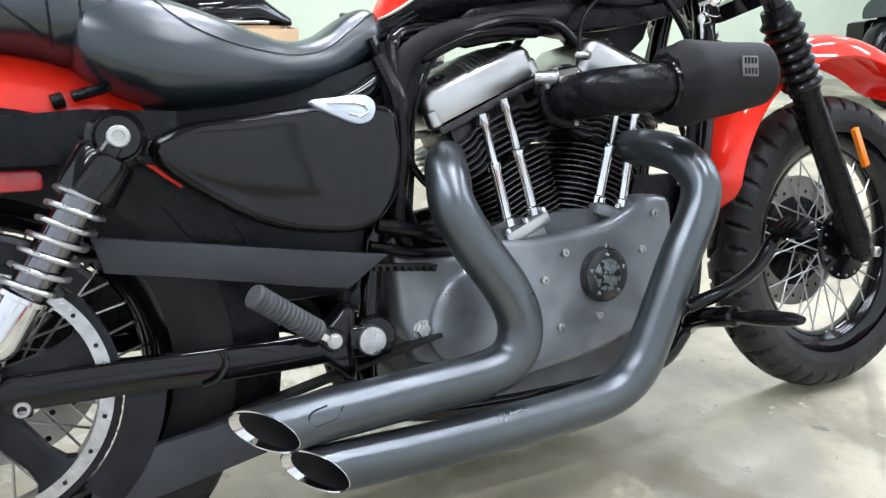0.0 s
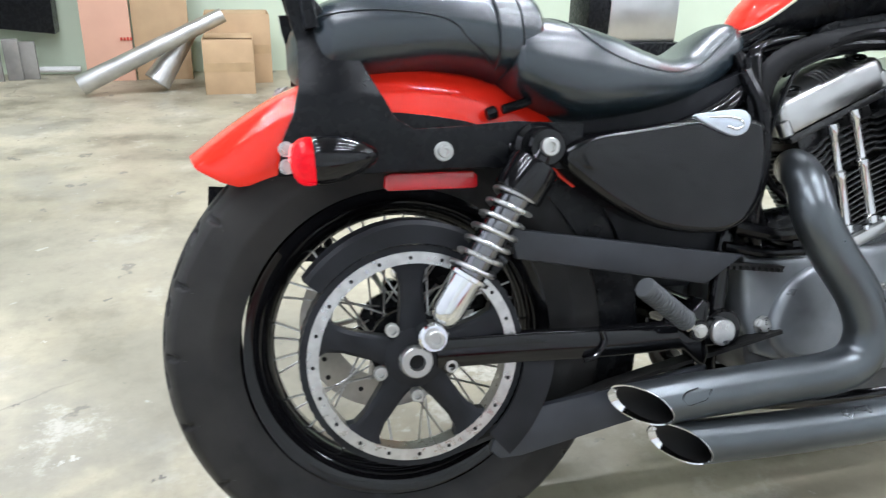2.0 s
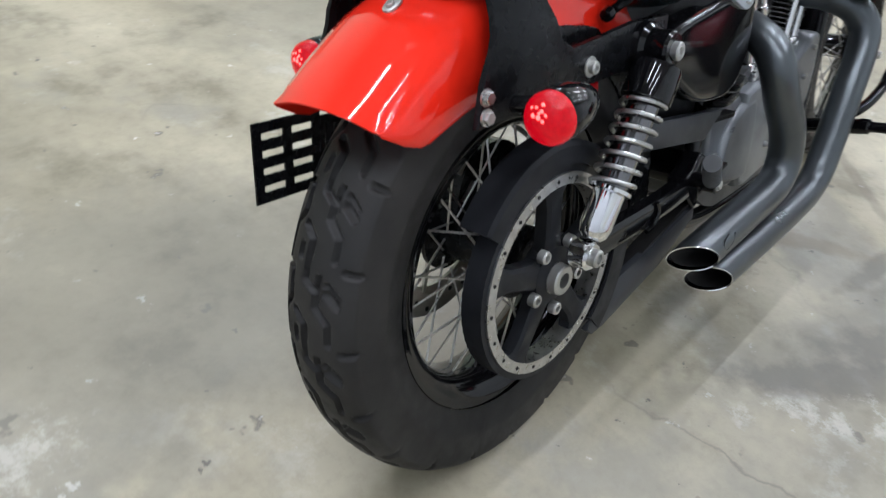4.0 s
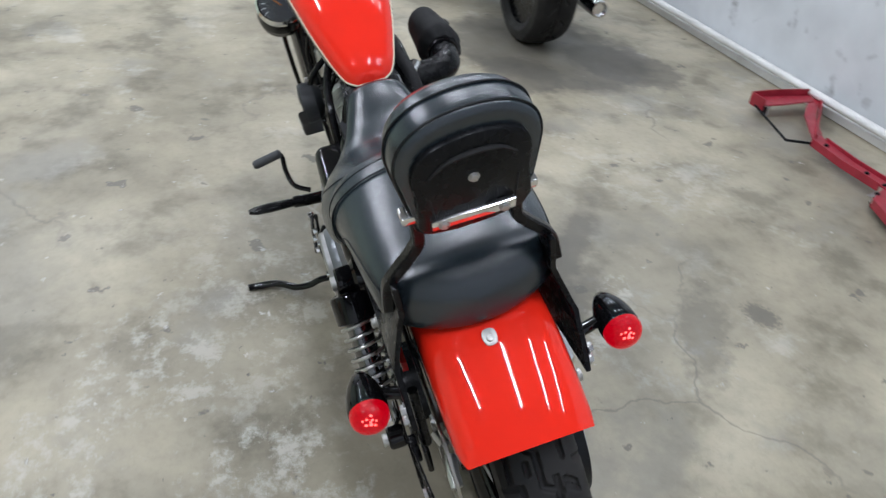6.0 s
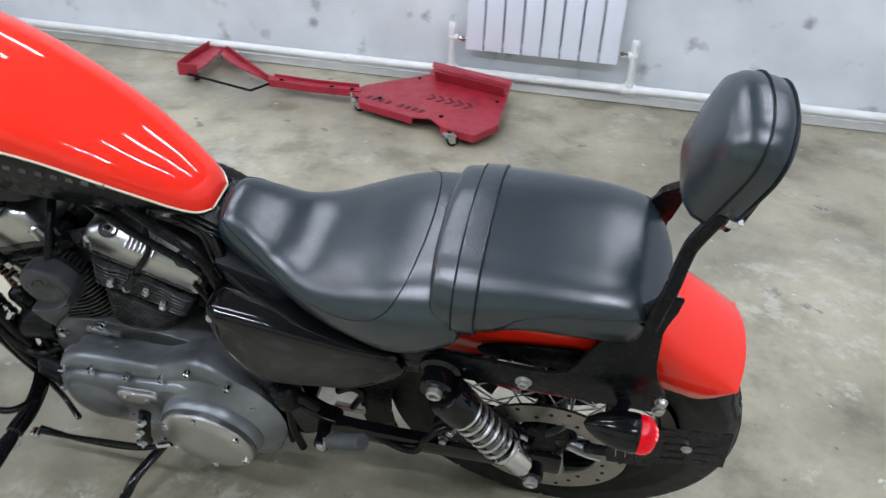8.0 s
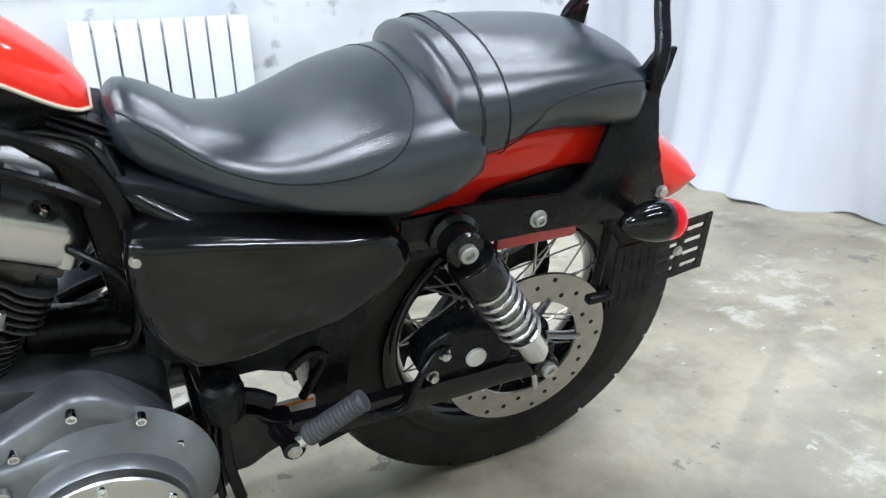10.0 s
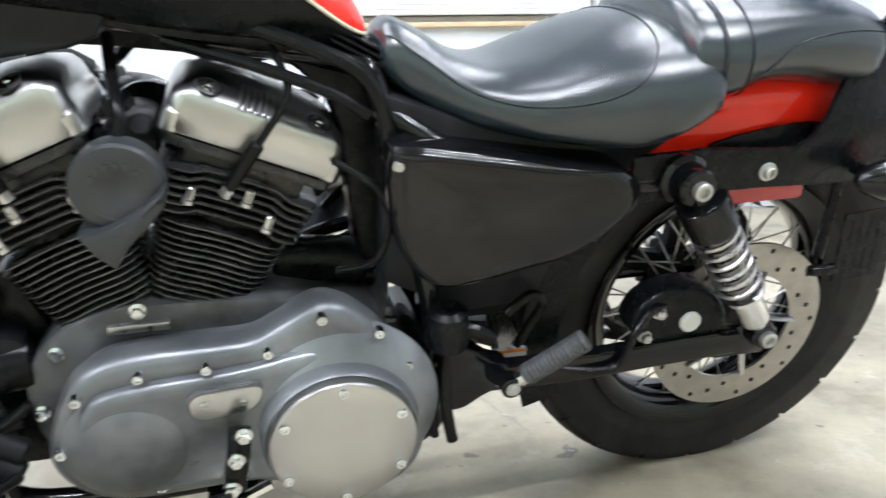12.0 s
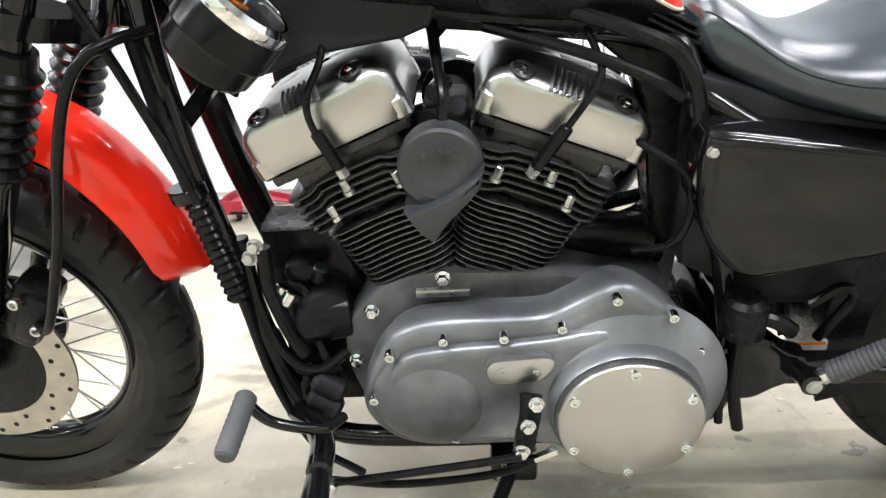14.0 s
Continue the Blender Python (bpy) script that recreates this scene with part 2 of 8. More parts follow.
def shell(name, outline, y0, y1, material, parent, bevel, dome=0.004, label=""):
    """A pressed cover: a smooth outline in (x, z) with a full round edge and a slightly domed face."""
    pts = [(p.x, p.y) for p in smooth_path([(a, b, 0) for a, b in outline], 4, True)]
    cx, cz = sum(p[0] for p in pts) / len(pts), sum(p[1] for p in pts) / len(pts)
    s = 1 if y1 > y0 else -1
    levels = [(1.0, y0)]
    for k in range(8):
        a = math.pi / 2 * k / 7
        levels.append((1 - bevel * 9 * (1 - math.cos(a)), y1 - s * bevel * (1 - math.sin(a))))
    f0 = levels[-1][0]
    levels += [(f0 * q, y1 + s * dome * (1 - q * q)) for q in (0.85, 0.65, 0.45, 0.25, 0.05)]
    bm = bmesh.new()
    skin(bm, [[(cx + (x - cx) * f, y, cz + (z - cz) * f) for x, z in pts] for f, y in levels])
    return part(name, bm, material, parent, label, angle=60)


def rounded(cx, cz, a, b, r, turn=0.0):
    """Outline of a rectangle with round corners."""
    out = []
    for qa, qb, a0 in ((1, 1, 0), (-1, 1, 90), (-1, -1, 180), (1, -1, 270)):
        for j in range(6):
            an = radians(a0 + 90 * j / 5)
            out.append((qa * (a - r) + r * math.cos(an), qb * (b - r) + r * math.sin(an)))
    c, s = math.cos(radians(turn)), math.sin(radians(turn))
    return [(cx + x * c - z * s, cz + x * s + z * c) for x, z in out]


def bolt(name, p, direction, r, parent, h=0.006, material="steel", n=6):
    bm = bmesh.new()
    lathe(bm, p, direction, [(r * 1.25, 0), (r * 1.25, h * 0.25)], 16)
    lathe(bm, p, direction, [(r, h * 0.25), (r, h * 0.85), (r * 0.85, h)], n)
    lathe(bm, p, direction, [(r * 0.45, h * 0.99), (r * 0.4, h * 1.02)], 6)
    return part(name, bm, material, parent, angle=25)


def cap_screw(name, p, direction, r, parent, h=0.007, material="steel"):
    bm = bmesh.new()
    lathe(bm, p, direction, [(r, 0), (r, h * 0.85), (r * 0.88, h), (r * 0.55, h), (r * 0.5, h * 0.5), (0, h * 0.5)], 14, cap1=False)
    return part(name, bm, material, parent, angle=30)


# ---------------------------------------------------------------- the room
def concrete():
    m = bpy.data.materials.new("worn_concrete")
    m.use_nodes = True
    nt = m.node_tree
    n, l = nt.nodes, nt.links
    b = n["Principled BSDF"]
    co = n.new("ShaderNodeTexCoord")

    def tex(scale, detail, rough=0.55, kind="ShaderNodeTexNoise"):
        t = n.new(kind)
        t.inputs["Scale"].default_value = scale
        t.inputs["Detail"].default_value = detail
        t.inputs["Roughness"].default_value = rough
        l.new(co.outputs["Object"], t.inputs["Vector"])
        return t.outputs[0]

    def ramp(src, stops):
        r = n.new("ShaderNodeValToRGB")
        e = r.color_ramp.elements
        e[0].position, e[0].color = stops[0][0], (*stops[0][1], 1)
        e[1].position, e[1].color = stops[-1][0], (*stops[-1][1], 1)
        for p, c in stops[1:-1]:
            x = e.new(p)
            x.color = (*c, 1)
        l.new(src, r.inputs[0])
        return r.outputs[0]

    def mix(fac, a, c, mode="MIX"):
        x = n.new("ShaderNodeMix")
        x.data_type, x.blend_type = "RGBA", mode
        if isinstance(fac, float):
            x.inputs[0].default_value = fac
        else:
            l.new(fac, x.inputs[0])
        l.new(a, x.inputs[6])
        if isinstance(c, tuple):
            x.inputs[7].default_value = (*c, 1)
        else:
            l.new(c, x.inputs[7])
        return x.outputs[2]

    def blot(x, y, rx, ry, turn, wobble, soft, amount, flaky):
        """Mask of one spot with a ragged edge."""
        mp = n.new("ShaderNodeMapping")
        mp.vector_type = "TEXTURE"
        mp.inputs["Location"].default_value = (x, y, 0)
        mp.inputs["Rotation"].default_value = (0, 0, radians(turn))
        mp.inputs["Scale"].default_value = (rx, ry, 1)
        l.new(co.outputs["Object"], mp.inputs["Vector"])
        ln = n.new("ShaderNodeVectorMath")
        ln.operation = "LENGTH"
        l.new(mp.outputs[0], ln.inputs[0])
        nz = tex(5.0 / max(rx, ry), 9, 0.6)
        ad = n.new("ShaderNodeMath")
        ad.operation = "MULTIPLY_ADD"
        l.new(nz, ad.inputs[0])
        ad.inputs[1].default_value = wobble
        l.new(ln.outputs["Value"], ad.inputs[2])
        k = 1 + wobble / 2
        mr = n.new("ShaderNodeMapRange")
        mr.inputs[1].default_value, mr.inputs[2].default_value = k - soft, k + soft
        mr.inputs[3].default_value, mr.inputs[4].default_value = amount, 0.0
        l.new(ad.outputs[0], mr.inputs[0])
        if not flaky:
            return mr.outputs[0]
        mu = n.new("ShaderNodeMath")
        mu.operation = "MULTIPLY"
        l.new(mr.outputs[0], mu.inputs[0])
        l.new(ramp(tex(11, 10, 0.72), [(0.5, (0, 0, 0)), (0.6, (1, 1, 1))]), mu.inputs[1])
        return mu.outputs[0]

    base = ramp(tex(0.9, 8), [(0.34, (0.25, 0.225, 0.165)), (0.5, (0.405, 0.365, 0.272)), (0.66, (0.55, 0.5, 0.378))])
    mottled = mix(1.0, base, ramp(tex(3.2, 10, 0.62), [(0.36, (0.55, 0.55, 0.53)), (0.47, (0.86, 0.86, 0.85)), (0.58, (1.0, 1.0, 0.98))]), "MULTIPLY")
    fine = mix(0.35, mottled, ramp(tex(38, 8, 0.75), [(0.34, (0.66, 0.66, 0.65)), (0.5, (0.95, 0.95, 0.94)), (0.64, (1.0, 1.0, 1.0))]), "MULTIPLY")
    worn = mix(ramp(tex(2.7, 12, 0.7), [(0.57, (0, 0, 0)), (0.66, (0.45, 0.45, 0.45))]), fine, (0.6, 0.58, 0.51))
    stain = mix(ramp(tex(1.3, 7, 0.62), [(0.55, (0, 0, 0)), (0.62, (0.6, 0.6, 0.6))]), worn, (0.29, 0.275, 0.23))
    specks = mix(ramp(tex(21, 4, 0.6), [(0.68, (0, 0, 0)), (0.715, (0.85, 0.85, 0.85))]), stain, (0.13, 0.125, 0.11))
    gouges = mix(ramp(tex(7.5, 4, 0.55), [(0.665, (0, 0, 0)), (0.685, (0.7, 0.7, 0.7))]), specks, (0.13, 0.125, 0.11))
    chips = mix(ramp(tex(15, 5, 0.65), [(0.66, (0, 0, 0)), (0.7, (0.6, 0.6, 0.6))]), gouges, (0.74, 0.73, 0.69))
    damp = (0.215, 0.185, 0.135)
    pale, dust_and_light, wet, grime_and_shade = (0.5, 0.48, 0.415), (0.52, 0.495, 0.415), (0.12, 0.112, 0.095), (0.21, 0.2, 0.165)
    for x, y, rx, ry, turn, wob, soft, amt, colr in (
            (2.85, -1.25, 0.62, 0.5, 20, 0.7, 0.12, 0.75, wet), (2.5, -0.98, 0.25, 0.2, 0, 0.8, 0.1, 0.65, wet), (2.6, -1.6, 0.35, 0.25, 30, 0.8, 0.1, 0.65, wet),
            (1.2, -0.36, 0.26, 0.028, -10, 1.6, 0.3, 0.6, wet), (1.2, -0.42, 0.24, 0.022, -10, 1.6, 0.3, 0.5, wet), (0.55, -0.56, 0.26, 0.2, 30, 1.8, 0.2, 0.9, pale), (0.76, -0.4, 0.4, 0.1, -25, 1.6, 0.3, 0.55, grime_and_shade),
            # the patch at (1.4, -1.05) paints a bright sheen into the floor colour
            (0.18, 0.43, 0.2, 0.15, 40, 2.0, 0.15, 0.95, pale), (-0.26, 0.58, 0.42, 0.3, 10, 1.4, 0.3, 0.5, grime_and_shade), (1.4, -1.05, 0.34, 0.22, 40, 1.6, 0.3, 0.6, dust_and_light), (0.53, -1.0, 0.06, 0.045, 10, 1.6, 0.25, 0.75, wet),
            (0.39, 0.88, 0.16, 0.12, 0, 2.0, 0.15, 0.8, pale), (0.62, 0.7, 0.2, 0.14, 30, 2.0, 0.15, 0.8, pale), (-0.6, -0.16, 0.07, 0.016, 60, 1.0, 0.3, 0.9, dust_and_light), (-0.69, -0.5, 0.1, 0.05, -20, 1.6, 0.2, 0.9, pale),
            (-1.07, -0.3, 0.26, 0.16, 50, 2.0, 0.15, 0.9, pale), (-0.64, 0.1, 0.4, 0.025, 33, 2.6, 0.3, 0.35, grime_and_shade), (-0.66, 0.37, 0.16, 0.1, 0, 2.0, 0.15, 0.8, pale), (1.42, 0.19, 0.2, 0.008, -20, 1.2, 0.4, 0.8, pale),
            (1.12, 0.0, 0.3, 0.12, 60, 1.6, 0.25, 0.35, grime_and_shade), (1.25, 0.35, 0.35, 0.18, 10, 1.6, 0.25, 0.25, grime_and_shade), (-0.85, 1.2, 0.5, 0.35, 0, 1.4, 0.3, 0.4, grime_and_shade),
            # the broad patch at (0.75, -0.62) is brown grime with some painted bike shade
            (0.75, -0.62, 0.6, 0.34, -30, 1.4, 0.45, 0.42, grime_and_shade), (0.95, -0.55, 0.34, 0.06, -38, 1.8, 0.3, 0.6, wet), (0.66, -0.44, 0.3, 0.05, -42, 2.0, 0.3, 0.55, wet), (0.5, -0.78, 0.22, 0.07, -30, 2.0, 0.3, 0.5, wet), (0.6, -0.5, 0.3, 0.05, -40, 2.0, 0.2, 0.9, pale),
            # the patch at (0.75, 0.42) lightens the bike's shade by floor colour
            (0.75, 0.42, 0.5, 0.25, 15, 1.2, 0.45, 0.6, dust_and_light), (0.84, -0.04, 0.2, 0.09, 0, 1.6, 0.15, 0.62, damp), (0.97, 0.03, 0.09, 0.2, 25, 1.6, 0.15, 0.55, damp), (1.02, -0.12, 0.24, 0.035, -58, 1.4, 0.2, 0.6, damp), (1.16, 0.02, 0.08, 0.04, 10, 1.6, 0.2, 0.5, damp), (1.22, 0.19, 0.3, 0.006, 24, 1.2, 0.4, 0.9, pale),
            (1.55, -0.15, 0.3, 0.02, 40, 1.4, 0.3, 0.5, damp), (0.3, 0.2, 0.3, 0.12, 10, 1.6, 0.3, 0.45, damp), (-0.35, -1.1, 0.45, 0.25, 20, 1.4, 0.3, 0.4, grime_and_shade), (0.9, 1.3, 0.5, 0.3, -20, 1.4, 0.3, 0.4, grime_and_shade), (-0.75, -0.85, 0.3, 0.22, 0, 1.8, 0.2, 0.7, pale)):
        chips = mix(blot(x, y, rx, ry, turn, wob, soft, amt, colr[0] > 0.4), chips, colr)
    cr = n.new("ShaderNodeTexVoronoi")
    cr.feature = "DISTANCE_TO_EDGE"
    cr.inputs["Scale"].default_value = 0.55
    wv = n.new("ShaderNodeVectorMath")
    wv.operation = "MULTIPLY_ADD"
    nzv = n.new("ShaderNodeTexNoise")
    nzv.inputs["Scale"].default_value, nzv.inputs["Detail"].default_value = 3.5, 8
    l.new(co.outputs["Object"], nzv.inputs["Vector"])
    l.new(nzv.outputs[1], wv.inputs[0])
    wv.inputs[1].default_value = (0.35, 0.35, 0.35)
    l.new(co.outputs["Object"], wv.inputs[2])
    l.new(wv.outputs[0], cr.inputs["Vector"])
    some = n.new("ShaderNodeMath")
    some.operation = "MULTIPLY"
    l.new(ramp(cr.outputs["Distance"], [(0.0, (0.6, 0.6, 0.6)), (0.0018, (0, 0, 0))]), some.inputs[0])
    l.new(ramp(tex(0.7, 3), [(0.52, (0, 0, 0)), (0.6, (1, 1, 1))]), some.inputs[1])
    chips = mix(some.outputs[0], chips, (0.16, 0.15, 0.13))
    l.new(chips, b.inputs["Base Color"])
    r = n.new("ShaderNodeMapRange")
    r.inputs[1].default_value, r.inputs[2].default_value, r.inputs[3].default_value, r.inputs[4].default_value = 0.3, 0.7, 0.3, 0.6
    l.new(tex(2.2, 8), r.inputs[0])
    l.new(r.outputs[0], b.inputs["Roughness"])
    b.inputs["Specular IOR Level"].default_value = 0.4
    bp = n.new("ShaderNodeBump")
    bp.inputs["Strength"].default_value, bp.inputs["Distance"].default_value = 0.12, 0.003
    l.new(tex(30, 8, 0.7), bp.inputs["Height"])
    l.new(bp.outputs[0], b.inputs["Normal"])
    return m


M["concrete"] = concrete()
M["wall"] = mat("white_wall_paint", (0.67, 0.7, 0.72), 0.6, noise_scale=3.0, noise_amt=0.12, bump_scale=60, bump=0.2,
                second=(0.33, 0.34, 0.35), second_scale=8.0, second_lo=0.6, second_hi=0.72)
M["green_wall"] = mat("pale_green_wall", (0.56, 0.64, 0.5), 0.6, noise_scale=1.2, noise_amt=0.06, bump_scale=50, bump=0.15)
M["ceiling"] = mat("grey_ceiling", (0.28, 0.28, 0.28), 0.8, noise_scale=2, noise_amt=0.04)
M["white_metal"] = mat("white_enamel", (0.78, 0.82, 0.9), 0.3, coat=0.4, noise_scale=6, noise_amt=0.03)
M["white_pipe"] = mat("painted_pipe", (0.78, 0.78, 0.76), 0.4, noise_scale=9, noise_amt=0.08, bump_scale=80, bump=0.1)
M["curtain"] = mat("white_sheet", (0.62, 0.64, 0.69), 0.8, noise_scale=3, noise_amt=0.03, sheen=0.2)
M["card"] = mat("brown_cardboard", (0.48, 0.33, 0.19), 0.8, noise_scale=7, noise_amt=0.1, bump_scale=150, bump=0.1)
M["pink_card"] = mat("pink_board", (0.66, 0.38, 0.27), 0.75, noise_scale=4, noise_amt=0.07)
M["red_metal"] = mat("red_powder_coat", (0.34, 0.018, 0.035), 0.4, noise_scale=14, noise_amt=0.2, rough_var=0.1,
                     second=(0.16, 0.03, 0.03), second_scale=14, second_lo=0.6, second_hi=0.72)
M["galv"] = mat("dull_steel_tube", (0.5, 0.5, 0.48), 0.4, 0.9, noise_scale=9, noise_amt=0.18, rough_var=0.12)
M["lamp_white"] = mat("lamp_housing", (0.8, 0.8, 0.8), 0.5)
M["wood"] = mat("window_board", (0.6, 0.46, 0.28), 0.5, noise_scale=8, noise_amt=0.12)
M["blind"] = mat("white_blind", (0.66, 0.69, 0.69), 0.5, noise_scale=4, noise_amt=0.03)
M["maroon"] = mat("maroon_paint", (0.3, 0.012, 0.03), 0.25, coat=1.0)


def wall(name, corner, size, material):
    bm = bmesh.new()
    box(bm, corner, size)
    return tagged(part(name, bm, material, smooth=False), kind="structure", category="wall")


WINDOW = (-1.0, 1.1, 0.95, 1.95)


def room():
    r = ROOM
    w, d = r["x1"] - r["x0"], r["y1"] - r["y0"]
    cx, cy = (r["x0"] + r["x1"]) / 2, (r["y0"] + r["y1"]) / 2
    bm = bmesh.new()
    box(bm, (cx, cy, -0.05), (w + 0.4, d + 0.4, 0.1))
    tagged(part("floor", bm, "concrete", smooth=False), "worn grey concrete workshop floor with stains", "floor", kind="structure")
    x0, x1, z0, z1 = WINDOW
    yc = r["y0"] - 0.1
    bm = bmesh.new()
    box(bm, ((r["x0"] - 0.2 + x0) / 2, yc, 1.65), (x0 - r["x0"] + 0.2, 0.2, 3.3))
    box(bm, ((r["x1"] + 0.2 + x1) / 2, yc, 1.65), (r["x1"] + 0.2 - x1, 0.2, 3.3))
    box(bm, ((x0 + x1) / 2, yc, z0 / 2), (x1 - x0, 0.2, z0))
    box(bm, ((x0 + x1) / 2, yc, (z1 + 3.3) / 2), (x1 - x0, 0.2, 3.3 - z1))
    tagged(part("wall_south", bm, "wall", smooth=False), "white painted wall with scuffs and grey marks", "wall", kind="structure")
    tagged(wall("wall_north", (cx, r["y1"] + 0.1, 1.65), (w + 0.4, 0.2, 3.3), "green_wall"), "pale green painted workshop wall")
    tagged(wall("wall_west", (r["x0"] - 0.1, cy, 1.65), (0.2, d, 3.3), "wall"), "white painted wall behind the bikes")
    tagged(wall("wall_east", (r["x1"] + 0.1, cy, 1.65), (0.2, d, 3.3), "wall"), "white painted end wall")
    bm = bmesh.new()
    box(bm, (cx, cy, 3.35), (w + 0.4, d + 0.4, 0.1))
    tagged(part("ceiling", bm, "ceiling", smooth=False), "plain grey workshop ceiling", "ceiling", kind="structure")


LAMPS = [(x, y, k) for y, k in ((-1.35, 0.68), (-0.6, 0.65), (0.35, 0.95), (2.05, 2.3)) for x in (-1.15, 1.35, 3.85, 6.1)]
LAMP_POWER = 20.5


def tube_lamp(x, y, strength):
    e = empty("ceiling_lamp", pose(x, y, 3.22), label="white fluorescent batten lamp on the ceiling", category="ceiling lamp", group="ceiling lamps")
    bm = bmesh.new()
    box(bm, (0, 0, 0.05), (1.25, 0.16, 0.06), 0.01)
    part("housing", bm, "lamp_white", e)
    for s in (-1, 1):
        bm = bmesh.new()
        rod(bm, (-0.6, s * 0.045, -0.002), (0.6, s * 0.045, -0.002), 0.013, 10)
        part("tube", bm, mat("lit_tube", (1, 1, 1), 0.4, emission=(0.92, 0.97, 1.0), power=6.0), e)
    data = bpy.data.lights.new("tube_light", "AREA")
    data.shape, data.size, data.size_y, data.energy, data.color = "RECTANGLE", 1.2, 0.035, LAMP_POWER * strength, (0.93, 0.97, 1.0)
    lo = new("tube_light", data)
    lo.matrix_basis = pose(x, y, 3.195)
    return e


room()
for lamp_row in LAMPS:
    tube_lamp(*lamp_row)


# ---------------------------------------------------------------- the motorcycle (its own frame: x ahead, y left, z up, rear axle over x = 0)
LEAN = -15.32
bike = empty("motorcycle", pose(0, 0, 0, LEAN, 0, 0), label="orange and black cruiser motorcycle leaning on its side stand", category="motorcycle")


def groove_depth(s, y, lines, width):
    """How deep a groove cuts at (s, y) of the unrolled tread."""
    best = 1.0
    for (a, b), (c, d) in lines:
        vx, vy = c - a, d - b
        k = max(0.0, min(1.0, ((s - a) * vx + (y - b) * vy) / (vx * vx + vy * vy)))
        best = min(best, math.hypot(s - a - k * vx, y - b - k * vy))
    return max(0.0, 1.0 - best / width)


def tyre(centre, radius, half, bead, pitch_count, lines, parent, crown=0.055, width=0.0055, depth=0.0095):
    """A tyre as one closed skin with its tread grooves cut in; one pitch of the tread repeats round it."""
    per, n_v = (40, 110) if half > 0.06 else (26, 72)
    n_u = pitch_count * per
    pitch = 2 * math.pi * radius / pitch_count
    cx, cy, cz = centre
    lean = radians(75)
    lip = (1 - math.cos(lean)) * crown
    section = []
    for j in range(n_v + 1):
        # arc of the cross-section: tread in the middle, sidewalls beyond
        th = (-1 + 2 * j / n_v) * radians(118)
        far = abs(th) - lean
        if far < 0:
            y, drop = half * math.sin(th), (1 - math.cos(th)) * crown
        else:
            drop = lip + far * (radius - bead - lip) / radians(43)
            y = math.copysign(half * math.sin(lean) + half * (1 - math.sin(lean)) * math.sin(min(1.0, far / radians(24)) * math.pi / 2) - max(0.0, far - radians(24)) * half * 0.55, th)
        cut = [0.0] * per
        if abs(th) < radians(80):
            cut = [max(groove_depth(pitch * i / per + k, th * half * 0.92, lines, width) for k in (-pitch, 0.0, pitch)) for i in range(per)]
        section.append((y, radius - drop, cut))
    bm = bmesh.new()
    rings = []
    for i in range(n_u):
        a = 2 * math.pi * i / n_u
        ring = []
        for y, r, cut in section:
            r -= depth * min(1.0, cut[i % per] * 2.2)
            ring.append((cx + r * math.cos(a), cy + y, cz + r * math.sin(a)))
        rings.append(ring)
    rings.append(rings[0])
    vs = [[bm.verts.new(p) for p in r] for r in rings[:-1]]
    for i in range(n_u):
        a, b = vs[i], vs[(i + 1) % n_u]
        for j in range(n_v):
            bm.faces.new((a[j], a[j + 1], b[j + 1], b[j]))
    return part("tyre", bm, "rubber", parent, "black rubber tyre with a worn tread", angle=50)


def spokes(centre, hub_r, hub_y, rim_r, rim_y, count, parent, r=0.0018):
    bm = bmesh.new()
    rod(bm, (0, 0, 0), (0, 0, 1), r, 6)
    first = None
    for i in range(count):
        a = 2 * math.pi * (i + 0.5) / count
        side = 1 if i % 2 else -1
        twist = radians(38) * (1 if (i // 2) % 2 else -1)
        p = Vector((centre[0] + hub_r * math.cos(a + twist), centre[1] + side * hub_y, centre[2] + hub_r * math.sin(a + twist)))
        q = Vector((centre[0] + rim_r * math.cos(a), centre[1] + side * rim_y, centre[2] + rim_r * math.sin(a)))
        u, v, w = basis(q - p)
        m = Matrix((u, v, w)).transposed().to_4x4()
        m = Matrix.Translation(p) @ m @ Matrix.Diagonal((1, 1, (q - p).length, 1))
        if first is None:
            first = part("spoke", bm, "steel", parent, "thin steel spoke")
            first.matrix_basis = m
        else:
            share("spoke", first, m, parent)


def rim(centre, r_out, half, parent):
    bm = bmesh.new()
    prof = [(r_out - 0.002, -half), (r_out + 0.004, -half - 0.002), (r_out + 0.004, -half + 0.003), (r_out - 0.012, -half + 0.006), (r_out - 0.016, -half * 0.75),
            (r_out - 0.027, -half * 0.55), (r_out - 0.032, -half * 0.3), (r_out - 0.032, half * 0.3), (r_out - 0.027, half * 0.55), (r_out - 0.016, half * 0.75),
            (r_out - 0.012, half - 0.006), (r_out + 0.004, half - 0.003), (r_out + 0.004, half + 0.002), (r_out - 0.002, half),
            (r_out - 0.02, half - 0.004), (r_out - 0.034, half * 0.55), (r_out - 0.039, half * 0.25), (r_out - 0.039, -half * 0.25), (r_out - 0.034, -half * 0.55), (r_out - 0.02, -half + 0.004)]
    u, v, w = basis((0, 1, 0))
    n = 96
    rings = [[Vector(centre) + w * h + (u * math.cos(2 * math.pi * i / n) + v * math.sin(2 * math.pi * i / n)) * r for i in range(n)] for r, h in prof]
    rings.append(rings[0])
    vs = [[bm.verts.new(p) for p in r] for r in rings[:-1]]
    k = len(vs)
    for a in range(k):
        b = (a + 1) % k
        for i in range(n):
            j = (i + 1) % n
            bm.faces.new((vs[a][i], vs[a][j], vs[b][j], vs[b][i]))
    return part("rim", bm, "black", parent, "gloss black steel rim", angle=50)


